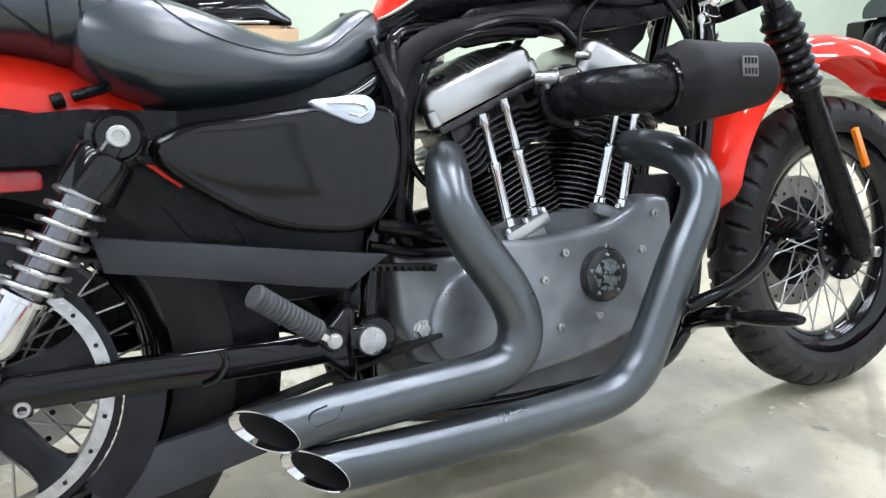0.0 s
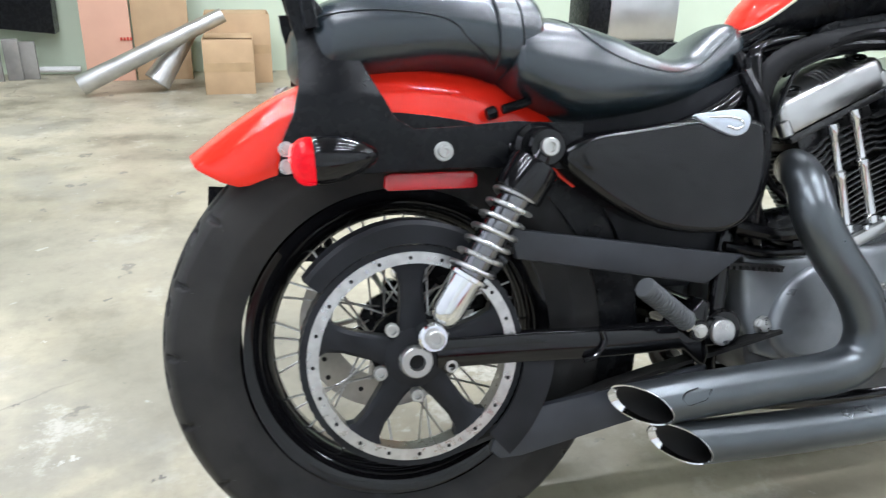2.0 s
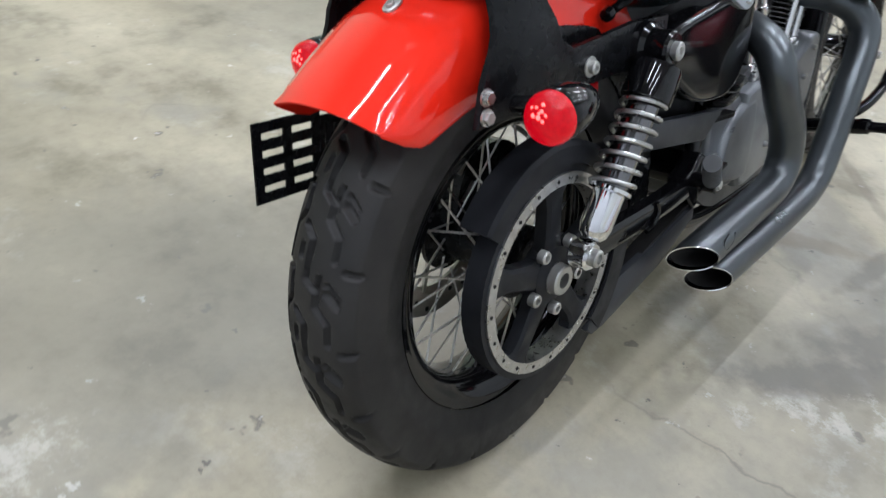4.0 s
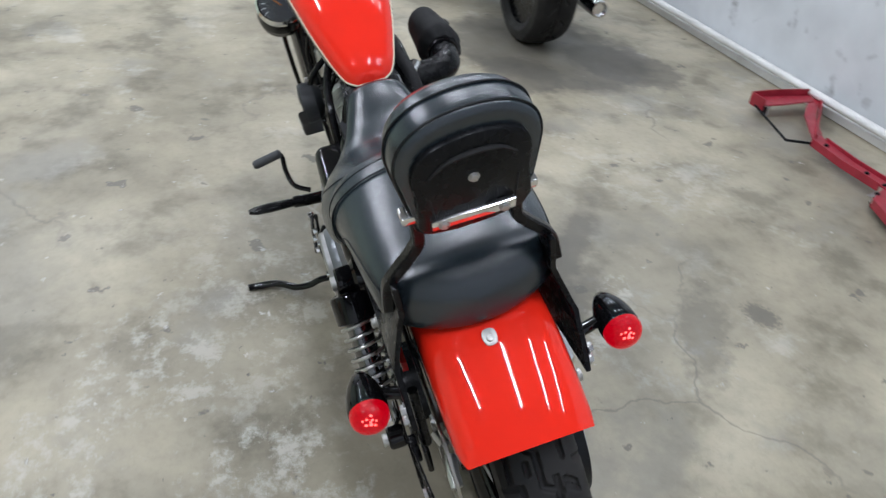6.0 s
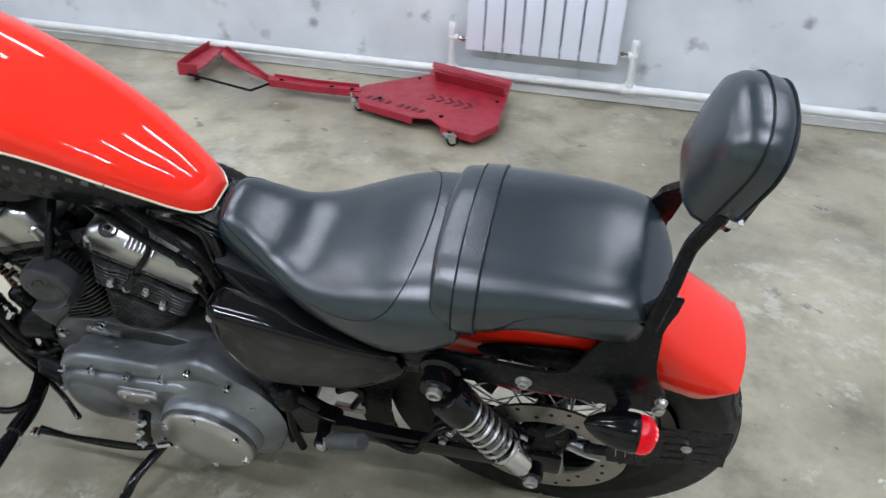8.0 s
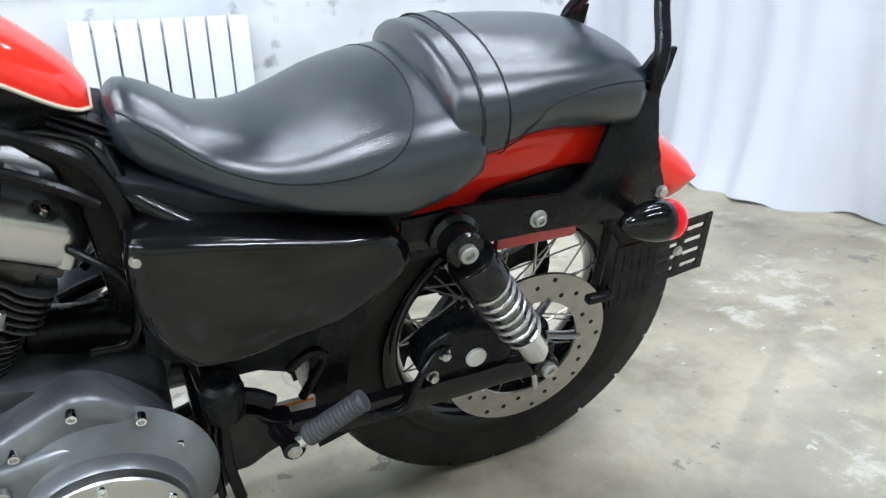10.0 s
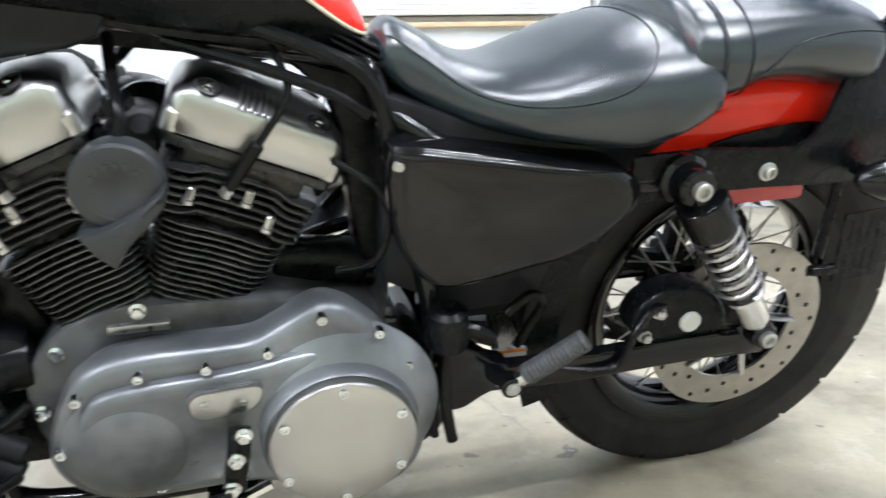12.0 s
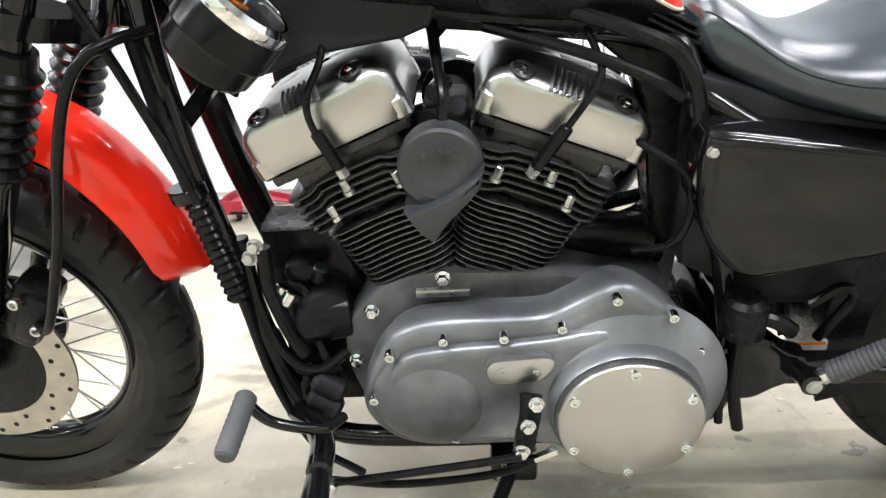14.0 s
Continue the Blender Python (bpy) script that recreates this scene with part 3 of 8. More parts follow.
def disc(centre, y, r_in, r_out, parent, name="brake_disc", holes=24, thick=0.005, material="disc_steel"):
    """Annular plate with drilled holes shown as dark sunk studs."""
    bm = bmesh.new()
    c = (centre[0], y, centre[2])
    n = 72
    prof = [(r_in, -thick / 2), (r_out, -thick / 2), (r_out, thick / 2), (r_in, thick / 2)]
    u, v, w = basis((0, 1, 0))
    vs = [[bm.verts.new(Vector(c) + w * h + (u * math.cos(2 * math.pi * i / n) + v * math.sin(2 * math.pi * i / n)) * r) for i in range(n)] for r, h in prof]
    for a in range(4):
        b = (a + 1) % 4
        for i in range(n):
            j = (i + 1) % n
            bm.faces.new((vs[a][i], vs[a][j], vs[b][j], vs[b][i]))
    d = part(name, bm, material, parent, "steel disc with drilled holes" if holes else "", angle=40)
    if holes:
        for i in range(holes):
            bm = bmesh.new()
            a = 2 * math.pi * i / holes
            r = r_in + (r_out - r_in) * (0.28 + 0.5 * ((i * 7) % 3) / 2)
            p = (c[0] + r * math.cos(a), y, c[2] + r * math.sin(a))
            lathe(bm, (p[0], y - thick / 2 - 0.0006, p[2]), (0, 1, 0), [(0.0042, 0), (0.0042, thick + 0.0012)], 10)
            part("disc_hole", bm, "dark", parent)
    return d


# ---- rear wheel
RW = (0.0, -0.01, 0.322)
rear_wheel = empty("rear_wheel")
rear_wheel.parent = bike
REAR_GROOVES = [((0.0, 0.085), (0.0, 0.034)), ((0.0, 0.034), (0.038, 0.031)), ((0.038, 0.031), (0.053, 0.046)), ((0.053, 0.046), (0.104, 0.05)),
                ((0.05, 0.02), (0.064, 0.004)), ((0.064, 0.004), (0.112, 0.006)), ((0.112, 0.006), (0.126, -0.016)), ((0.0, -0.014), (0.036, -0.012)), ((0.036, -0.012), (0.054, -0.031)), ((0.054, -0.031), (0.08, -0.031)),
                ((0.006, -0.026), (0.018, -0.042)), ((0.016, -0.026), (0.028, -0.042)), ((0.075, 0.02), (0.088, 0.02)), ((0.09, -0.048), (0.09, -0.085))]
tyre((-0.006, -0.0165, 0.324), 0.334, 0.0615, 0.228, 20, REAR_GROOVES, rear_wheel, crown=0.03, width=0.0052, depth=0.0075)
rim(RW, 0.226, 0.052, rear_wheel)
spokes(RW, 0.045, 0.045, 0.198, 0.012, 40, rear_wheel)
bm = bmesh.new()
lathe(bm, (0, -0.075, RW[2]), (0, 1, 0), [(0.03, 0), (0.055, 0.003), (0.055, 0.012), (0.032, 0.02), (0.03, 0.075), (0.032, 0.13), (0.055, 0.138), (0.055, 0.147), (0.03, 0.15)], 32)
part("hub", bm, "satin", rear_wheel)
disc(RW, 0.092, 0.094, 0.146, rear_wheel, holes=28)
for i in range(5):
    bm = bmesh.new()
    a = 2 * math.pi * i / 5 + 0.3
    sweep(bm, [(0.04 * math.cos(a), 0.084, RW[2] + 0.04 * math.sin(a)), (0.075 * math.cos(a + 0.25), 0.09, RW[2] + 0.075 * math.sin(a + 0.25)),
               (0.1 * math.cos(a + 0.3), 0.091, RW[2] + 0.1 * math.sin(a + 0.3))], 0.011, 8, flat=0.4)
    part("disc_carrier_arm", bm, "alu", rear_wheel)
# belt pulley
PY = -0.112
bm = bmesh.new()
N = 68
u_, v_, w_ = basis((0, 1, 0))
ring = []
for yy, rr in ((-0.016, 0.146), (-0.016, 0.157), (0.016, 0.157), (0.016, 0.146)):
    ring.append([bm.verts.new(Vector((0, PY + yy, RW[2])) + (u_ * math.cos(2 * math.pi * i / (N * 2)) + v_ * math.sin(2 * math.pi * i / (N * 2))) * (rr - (0.0012 if rr > 0.15 and i % 2 else 0))) for i in range(N * 2)])
for a in range(4):
    for i in range(N * 2):
        j = (i + 1) % (N * 2)
        bm.faces.new((ring[a][i], ring[a][j], ring[(a + 1) % 4][j], ring[(a + 1) % 4][i]))
pulley = part("belt_pulley", bm, "matt", rear_wheel, "black toothed belt pulley with a silver ring", angle=25)
bm = bmesh.new()
lathe(bm, (0, PY - 0.019, RW[2]), (0, 1, 0), [(0.131, 0.03), (0.131, 0), (0.147, 0), (0.147, 0.03)], 80, cap0=False, cap1=False)
part("pulley_ring", bm, "steel", rear_wheel, "silver machined pulley ring")
for i in range(20):
    bm = bmesh.new()
    a = 2 * math.pi * i / 20
    lathe(bm, (0.139 * math.cos(a), PY - 0.0198, RW[2] + 0.139 * math.sin(a)), (0, 1, 0), [(0.0028, 0), (0.0028, 0.002)], 8)
    part("ring_rivet", bm, "dark", rear_wheel)
for i in range(5):
    bm = bmesh.new()
    a = 2 * math.pi * (i + 0.25) / 5
    rings = []
    for r, hw in ((0.03, 0.022), (0.06, 0.0175), (0.1, 0.016), (0.12, 0.02), (0.133, 0.034)):
        c = Vector((r * math.cos(a), PY - 0.006, RW[2] + r * math.sin(a)))
        t = Vector((-math.sin(a), 0, math.cos(a)))
        o = Vector((0, 1, 0))
        rings.append([c + t * hw - o * 0.008, c + t * hw * 0.7 - o * 0.012, c - t * hw * 0.7 - o * 0.012, c - t * hw - o * 0.008, c - t * hw + o * 0.01, c + t * hw + o * 0.01])
    skin(bm, rings)
    part("pulley_arm", bm, "matt", rear_wheel, "black pulley arm")
bm = bmesh.new()
lathe(bm, (0, PY - 0.022, RW[2]), (0, 1, 0), [(0.03, 0), (0.042, 0.004), (0.046, 0.03)], 28)
part("pulley_centre", bm, "matt", rear_wheel)
for i in range(5):
    a = 2 * math.pi * (i + 0.75) / 5
    cap_screw("pulley_bolt", (0.052 * math.cos(a), PY - 0.016, RW[2] + 0.052 * math.sin(a)), (0, -1, 0), 0.0095, rear_wheel, 0.012, "galv")
bm = bmesh.new()
lathe(bm, (0, -0.128, 0.319), (0, -1, 0), [(0.024, 0), (0.024, 0.006)], 24)
lathe(bm, (0, -0.134, 0.319), (0, -1, 0), [(0.022, 0), (0.022, 0.012), (0.02, 0.014), (0.0115, 0.014), (0.011, 0.002), (0, 0.002)], 28, cap1=False)
part("axle_nut", bm, "galv", rear_wheel, "worn steel axle nut", angle=25)
# near-black disc that stands in for the shade inside the nut
bm = bmesh.new()
lathe(bm, (0, -0.1362, 0.319), (0, -1, 0), [(0.0108, 0), (0.0108, 0.0022)], 20)
part("nut_bore", bm, "dark", rear_wheel)

# ---- swingarm, belt and guards
swing = empty("swingarm")
swing.parent = bike
for s in (-1, 1):
    bm = bmesh.new()
    P = smooth_path([(0.03, s * 0.125, 0.325), (0.15, s * 0.127, 0.322), (0.3, s * 0.126, 0.315), (0.48, s * 0.118, 0.312)], 5)
    rings = []
    for p in P:
        h, w = 0.0205, 0.013
        rings.append([p + Vector((0, a * w, b * h)) for a, b in ((-1, -0.75), (-0.75, -1), (0.75, -1), (1, -0.75), (1, 0.75), (0.75, 1), (-0.75, 1), (-1, 0.75))])
    skin(bm, rings)
    part("arm", bm, "black", swing, "gloss black square swingarm tube")
    bm = bmesh.new()
    box(bm, (0.015, s * 0.122, 0.322), (0.09, 0.012, 0.06), 0.005)
    part("axle_plate", bm, "black", swing)
bm = bmesh.new()
rod(bm, (0.485, -0.12, 0.312), (0.485, 0.12, 0.312), 0.032, 20, 0.004)
part("pivot_tube", bm, "black", swing)
bm = bmesh.new()
lathe(bm, (0.473, -0.12, 0.313), (0, -1, 0), [(0.021, 0), (0.021, 0.016), (0.019, 0.019), (0.015, 0.0195)], 24)
part("pivot_cap", bm, "steel", swing, "pale pivot cap")
# welded step of the right arm
bm = bmesh.new()
sweep(bm, smooth_path([(0.273, -0.141, 0.336), (0.276, -0.143, 0.318), (0.262, -0.143, 0.3), (0.245, -0.141, 0.295)], 4), 0.004, 8)
part("weld_bead", bm, "black", swing)

guard_upper = plate("upper_belt_guard", [(0.14, 0.492), (0.51, 0.428), (0.447, 0.388), (0.15, 0.448)], -0.118, -0.132, "guard", bike, 0.004, label="dark grey upper belt guard")
bm = bmesh.new()
rings = []
for i in range(25):
    a = radians(42 + (141 - 42) * i / 24)
    c = Vector((0, 0, 0.322))
    d = Vector((math.cos(a), 0, math.sin(a)))
    ro, ri = 0.19 - 0.004 * abs(i - 12) / 12, 0.158
    rings.append([c + d * ro + Vector((0, -0.085, 0)), c + d * ro + Vector((0, -0.128, 0)), c + d * (ro - 0.006) + Vector((0, -0.132, 0)), c + d * ri + Vector((0, -0.132, 0)), c + d * ri + Vector((0, -0.127, 0)), c + d * (ro - 0.008) + Vector((0, -0.124, 0))])
skin(bm, rings)
part("pulley_guard", bm, "matt", bike, "dark grey guard round the belt pulley", angle=30)
lower = empty("lower_belt_guard")
lower.parent = bike
bm = bmesh.new()
rings = []
for i in range(19):
    a = radians(-50 + 44 * i / 18)
    c = Vector((0, 0, 0.322))
    d = Vector((math.cos(a), 0, math.sin(a)))
    ro = 0.205
    rings.append([c + d * ro + Vector((0, -0.09, 0)), c + d * ro + Vector((0, -0.132, 0)), c + d * 0.158 + Vector((0, -0.135, 0)), c + d * 0.158 + Vector((0, -0.13, 0))])
skin(bm, rings)
part("guard_arc", bm, "matt", lower, angle=30)
plate("guard_tail", [(0.165, 0.228), (0.3, 0.243), (0.45, 0.262), (0.45, 0.238), (0.33, 0.19), (0.15, 0.158), (0.118, 0.158), (0.104, 0.172), (0.112, 0.195), (0.135, 0.217)], -0.118, -0.13, "guard", lower, 0.004)
# belt runs
bm = bmesh.new()
P = [(0.02, -0.112, 0.481), (0.3, -0.112, 0.44), (0.585, -0.112, 0.402)]
for a, b in zip(P, P[1:]):
    a, b = Vector(a), Vector(b)
    m = 26
    for k in range(m):
        q = a.lerp(b, (k + 0.5) / m)
        box(bm, q - Vector((0, 0, 0.005)), (0.006, 0.028, 0.006))
    d = (b - a)
    box(bm, (a + b) / 2, (d.length, 0.028, 0.004), 0, Matrix.Rotation(-math.atan2(d.z, d.x), 4, "Y"))
P = [(0.03, -0.112, 0.17), (0.3, -0.112, 0.245), (0.585, -0.112, 0.3)]
for a, b in zip(P, P[1:]):
    a, b = Vector(a), Vector(b)
    d = (b - a)
    box(bm, (a + b) / 2, (d.length, 0.028, 0.006), 0, Matrix.Rotation(-math.atan2(d.z, d.x), 4, "Y"))
part("drive_belt", bm, "rubber", bike, "black toothed drive belt", smooth=False)


# ---- shock absorbers
def shock(s):
    e = empty("shock_absorber")
    e.parent = bike
    b, t = Vector((0.018, s * 0.166, 0.359)), Vector((0.18, s * 0.17, 0.602))
    d = (t - b).normalized()
    L = (t - b).length

    def at(k):
        return b + d * k
    for p, nm in ((b, "lower_eye"), (t, "upper_eye")):
        bm = bmesh.new()
        lathe(bm, p - Vector((0, 0.017 * s, 0)), (0, s, 0), [(0.018, 0), (0.0205, 0.003), (0.0205, 0.026), (0.0175, 0.03)] if nm == "lower_eye" else [(0.024, 0), (0.026, 0.003), (0.026, 0.026), (0.023, 0.03)], 22)
        part(nm, bm, "chrome" if nm == "lower_eye" and s < 0 else "black", e)
        cap_screw("shock_bolt", p + Vector((0, 0.013 * s, 0)), (0, s, 0), 0.0125 if nm == "lower_eye" else 0.0125, e, 0.01, "galv")
    bm = bmesh.new()
    lathe(bm, at(0.022), d, [(0.013, 0), (0.019, 0.006), (0.0225, 0.018), (0.0225, 0.066), (0.03, 0.068), (0.03, 0.073), (0.022, 0.075)], 24)
    part("lower_body", bm, "chrome", e, "chrome lower shock body")
    bm = bmesh.new()
    rod(bm, at(0.09), at(0.25), 0.0215, 26)
    part("damper_tube", bm, "smoke_chrome", e, "dark polished damper tube")
    bm = bmesh.new()
    lathe(bm, at(0.218), d, [(0.031, 0), (0.0345, 0.002), (0.0345, 0.044), (0.0325, 0.05), (0.03, 0.0515), (0.018, 0.052), (0.016, 0.066)], 32)
    part("upper_cover", bm, "black", e, "gloss black upper shock cover")
    bm = bmesh.new()
    u, v, w = basis(d)
    P = []
    turns, n = 6.6, 130
    for i in range(n + 1):
        q = i / n
        k = 0.096 + 0.124 * q
        a = 2 * math.pi * turns * q
        P.append(at(k) + (u * math.cos(a) + v * math.sin(a)) * 0.0295)
    sweep(bm, P, 0.0033, 8)
    part("spring", bm, "steel", e, "bright coil spring")
    if s > 0:
        bm = bmesh.new()
        c = at(0.236)
        ring0, ring1 = [], []
        for i in range(5):
            a = radians(205 + 14 * i)
            o = (u * math.cos(a) + v * math.sin(a))
            ring0.append(c + o * 0.0352 - d * 0.016)
            ring1.append(c + o * 0.0352 + d * 0.016)
        skin(bm, [ring0, ring1], closed_rings=False)
        part("paper_label", bm, "yellow", e, "small pale yellow label")


shock(-1)
shock(1)

# ---- rear fender: an arched orange shell
def rear_fender():
    bm = bmesh.new()
    spine = smooth_path([(0.3, 0, 0.56), (0.24, 0, 0.645), (0.15, 0, 0.7), (0.05, 0, 0.722), (-0.05, 0, 0.722), (-0.145, 0, 0.695), (-0.218, 0, 0.654), (-0.282, 0, 0.609)], 6)
    n = len(spine)
    outer, inner = [], []
    for i, p in enumerate(spine):
        t = (spine[min(i + 1, n - 1)] - spine[max(i - 1, 0)]).normalized()
        nrm = Vector((-t.z, 0, t.x))
        if nrm.z < 0:
            nrm = -nrm
        if i < 4:
            nrm = Vector((1, 0, 0.4)).normalized() if nrm.x > 0 else nrm
        q = i / (n - 1)
        hw = (0.089 + 0.006 * math.sin(math.pi * q)) * (1 - 0.07 * max(0.0, (q - 0.94) / 0.06) ** 2)
        hw += 0.006 * q
        bend = max(0.0, (q - 0.93) / 0.07) ** 2
        drop = 0.05 + 0.08 * min(1.0, q / 0.3) if q < 0.62 else 0.13 - 0.062 * ((q - 0.62) / 0.38) ** 0.8 - 0.046 * bend
        ro, ri = [], []
        K = 16
        for k in range(K + 1):
            a = -1 + 2 * k / K
            aa = abs(a)
            if aa < 0.62:
                x = aa / 0.62
                y = hw * 0.88 * x
                z = -0.016 * x ** 2.4
            else:
                x = (aa - 0.62) / 0.38
                y = hw * (0.88 + 0.12 * math.sin(min(1, x * 2) * math.pi / 2))
                z = -0.016 - (drop - 0.016) * x ** 1.25
            y = math.copysign(y, a)
            ro.append(p + Vector((0, y - 0.005, 0)) + nrm * z)
            ri.append(p + Vector((0, y * 0.975 - 0.005, 0)) + nrm * (z - 0.003))
        outer.append(ro)
        inner.append(ri)
    rings = [o + i[::-1] for o, i in zip(outer, inner)]
    skin(bm, rings)
    return part("rear_fender", bm, "orange", bike, "glossy orange rear fender", angle=50)


rear_fender()
bm = bmesh.new()
slab(bm, [(-0.0105, 0.0), (-0.008, 0.013), (0.0, 0.016), (0.008, 0.013), (0.0105, 0.0), (0.006, -0.008), (-0.006, -0.008)], 0, 0.003, 0.001, 2, axis="z")
bmesh.ops.rotate(bm, cent=(0, 0, 0), matrix=Matrix.Rotation(radians(90), 3, "Z"), verts=bm.verts)
bmesh.ops.rotate(bm, cent=(0, 0, 0), matrix=Matrix.Rotation(radians(-30), 3, "Y"), verts=bm.verts)
bmesh.ops.translate(bm, vec=(-0.15, 0.0, 0.694), verts=bm.verts)
tab = part("seat_tab", bm, "galv", bike, "small dull steel seat tab")
cap_screw("seat_screw", (-0.156, 0, 0.6935), (-0.5, 0, 0.86), 0.0055, tab, 0.004, "galv")
# black side of the fender over the strut, and red side reflectors
for s in (-1, 1):
    plate("fender_side_cover", [(0.12, 0.632), (0.0, 0.655), (-0.06, 0.65), (-0.1, 0.61), (0.1, 0.6)], s * 0.1, s * 0.104, "satin", bike, 0.002, 3)
    plate("side_reflector", [(0.1, 0.553), (0.096, 0.549), (-0.024, 0.551), (-0.03, 0.556), (-0.028, 0.572), (-0.02, 0.575), (0.094, 0.573), (0.1, 0.567)], s * 0.112, s * 0.122, "redrefl", bike, 0.003, label="red side reflector")

# ---- struts, side plates, backrest
STRUT = [(0.25, 0.632), (0.15, 0.638), (0.06, 0.633), (0.012, 0.632), (-0.012, 0.646), (-0.033, 0.685), (-0.058, 0.732), (-0.092, 0.782), (-0.116, 0.815), (-0.146, 0.815), (-0.143, 0.79), (-0.132, 0.745), (-0.134, 0.69), (-0.143, 0.655),
         (-0.158, 0.625), (-0.168, 0.578), (-0.05, 0.576), (0.05, 0.578), (0.19, 0.574), (0.25, 0.566)]
for s in (-1, 1):
    bm = bmesh.new()
    slab(bm, STRUT, s * 0.128, s * 0.136, 0.002)
    for z in (0.672, 0.76):
        bmesh.ops.bisect_plane(bm, geom=bm.verts[:] + bm.edges[:] + bm.faces[:], plane_co=(0, 0, z), plane_no=(0, 0, 1))
    for v in bm.verts:
        v.co.y -= s * 0.3 * max(0.0, min(v.co.z, 0.76) - 0.672)
    st = part("side_plate", bm, "satin", bike, "satin black backrest side plate", angle=30)
    bm = bmesh.new()
    lathe(bm, (0.05, s * 0.136, 0.601), (0, s, 0), [(0.0132, 0), (0.0132, 0.0016), (0.0124, 0.0024)], 24)
    part("plate_washer", bm, "galv", st)
    cap_screw("plate_bolt", (0.05, s * 0.138, 0.601), (0, s, 0), 0.0085, st, 0.008, "galv")
    bm = bmesh.new()
    rod(bm, (0.18, s * 0.12, 0.602), (0.18, s * 0.153, 0.602), 0.034, 24, 0.006)
    part("shock_boss", bm, "black", st)
    bolt("small_bolt", (-0.155, s * 0.136, 0.612), (0, s, 0), 0.008, st, 0.008)
    bolt("small_bolt", (-0.155, s * 0.136, 0.59), (0, s, 0), 0.008, st, 0.008)
backrest = empty("backrest")
backrest.parent = bike
for s in (-1, 1):
    P = smooth_path([(-0.112, s * 0.118, 0.762), (-0.118, s * 0.112, 0.80), (-0.126, s * 0.1, 0.822), (-0.138, s * 0.068, 0.862), (-0.145, s * 0.062, 0.885), (-0.165, s * 0.063, 0.94)], 4)
    bm = bmesh.new()
    rings = []
    for i, p in enumerate(P):
        t = (P[min(i + 1, len(P) - 1)] - P[max(i - 1, 0)]).normalized()
        a = Vector((1, 0, 0))
        a = (a - t * a.dot(t)).normalized()
        b = t.cross(a)
        rings.append([p + a * (x * 0.0095) + b * (y * 0.0075) for x, y in ((-1, -0.7), (-0.7, -1), (0.7, -1), (1, -0.7), (1, 0.7), (0.7, 1), (-0.7, 1), (-1, 0.7))])
    skin(bm, rings)
    part("upright", bm, "satin", backrest, "bent black backrest bar")
    bm = bmesh.new()
    box(bm, (-0.178, s * 0.066, 0.937), (0.02, 0.03, 0.014), 0.003, Matrix.Rotation(radians(-20), 4, "Y"))
    part("clip", bm, "chrome", backrest)
STRAP_TILT = Matrix.Translation((-0.168, 0, 0.925)) @ Matrix.Rotation(radians(-20), 4, "Y")
TILT = Matrix.Translation((-0.165, -0.003, 0.906)) @ Matrix.Rotation(radians(2.6), 4, "Z") @ Matrix.Rotation(radians(-15.5), 4, "Y")


def pad_outline(k, dz=0.0):
    """Half-widths of the pad against its height."""
    return [(y * k, z * k + dz) for y, z in ((-0.066, 0.002), (-0.074, 0.03), (-0.084, 0.085), (-0.086, 0.114), (-0.075, 0.143), (-0.045, 0.164), (0.0, 0.171), (0.045, 0.164), (0.075, 0.143),
                                             (0.086, 0.114), (0.084, 0.085), (0.074, 0.03), (0.066, 0.002), (0.03, -0.006), (-0.03, -0.006))]


def ring_at(k, x, lift):
    base = smooth_path([(0, y, z) for y, z in pad_outline(1.0)], 4, True)
    c = Vector((0, 0, 0.088))
    return [TILT @ Vector((x * 0.74 if x > 0 else x, p.y * k * 0.985, c.z + (p.z - c.z) * k + lift)) for p in base]


bm = bmesh.new()
skin(bm, [ring_at(k, x, 0) for k, x in ((0.82, -0.012), (0.94, -0.012), (0.975, -0.007), (0.988, 0.006), (0.985, 0.03), (0.94, 0.055), (0.83, 0.074), (0.6, 0.086), (0.3, 0.091), (0.05, 0.092))])
part("pad", bm, "leather", backrest, "black padded leather backrest", angle=60)
for k, x in ((0.985, -0.007), (0.998, 0.03)):
    bm = bmesh.new()
    R = ring_at(k, x, 0)
    sweep(bm, R + [R[0]], 0.0014, 6)
    part("piping", bm, "leather_dark", backrest)
bm = bmesh.new()
slab(bm, [(-0.058, 0.008), (-0.066, 0.07), (-0.068, 0.105), (-0.05, 0.132), (0.0, 0.142), (0.05, 0.132), (0.068, 0.105), (0.066, 0.07), (0.058, 0.008)], -0.011, -0.019, 0.004, 3, axis="x")
bmesh.ops.transform(bm, matrix=TILT, verts=bm.verts)
part("back_panel", bm, "satin", backrest, "black plastic back panel")
bm = bmesh.new()
P = smooth_path([TILT @ Vector((-0.019, y, z)) for y, z in ((-0.05, 0.098), (-0.03, 0.113), (0.0, 0.118), (0.03, 0.113), (0.05, 0.098))], 5)
sweep(bm, P, [0.002 + 0.004 * math.sin(math.pi * i / (len(P) - 1)) for i in range(len(P))], 8, flat=0.6)
part("panel_slot", bm, "dark", backrest)
for s in (-1, 1):
    bm = bmesh.new()
    sweep(bm, [TILT @ Vector((-0.0185, s * 0.048, 0.03)), TILT @ Vector((-0.0185, s * 0.052, 0.065))], 0.0016, 6)
    part("panel_slot", bm, "dark", backrest)
bolt("panel_screw", TILT @ Vector((-0.0185, 0, 0.08)), TILT.to_3x3() @ Vector((-1, 0, 0)), 0.0055, backrest, 0.004)
bm = bmesh.new()
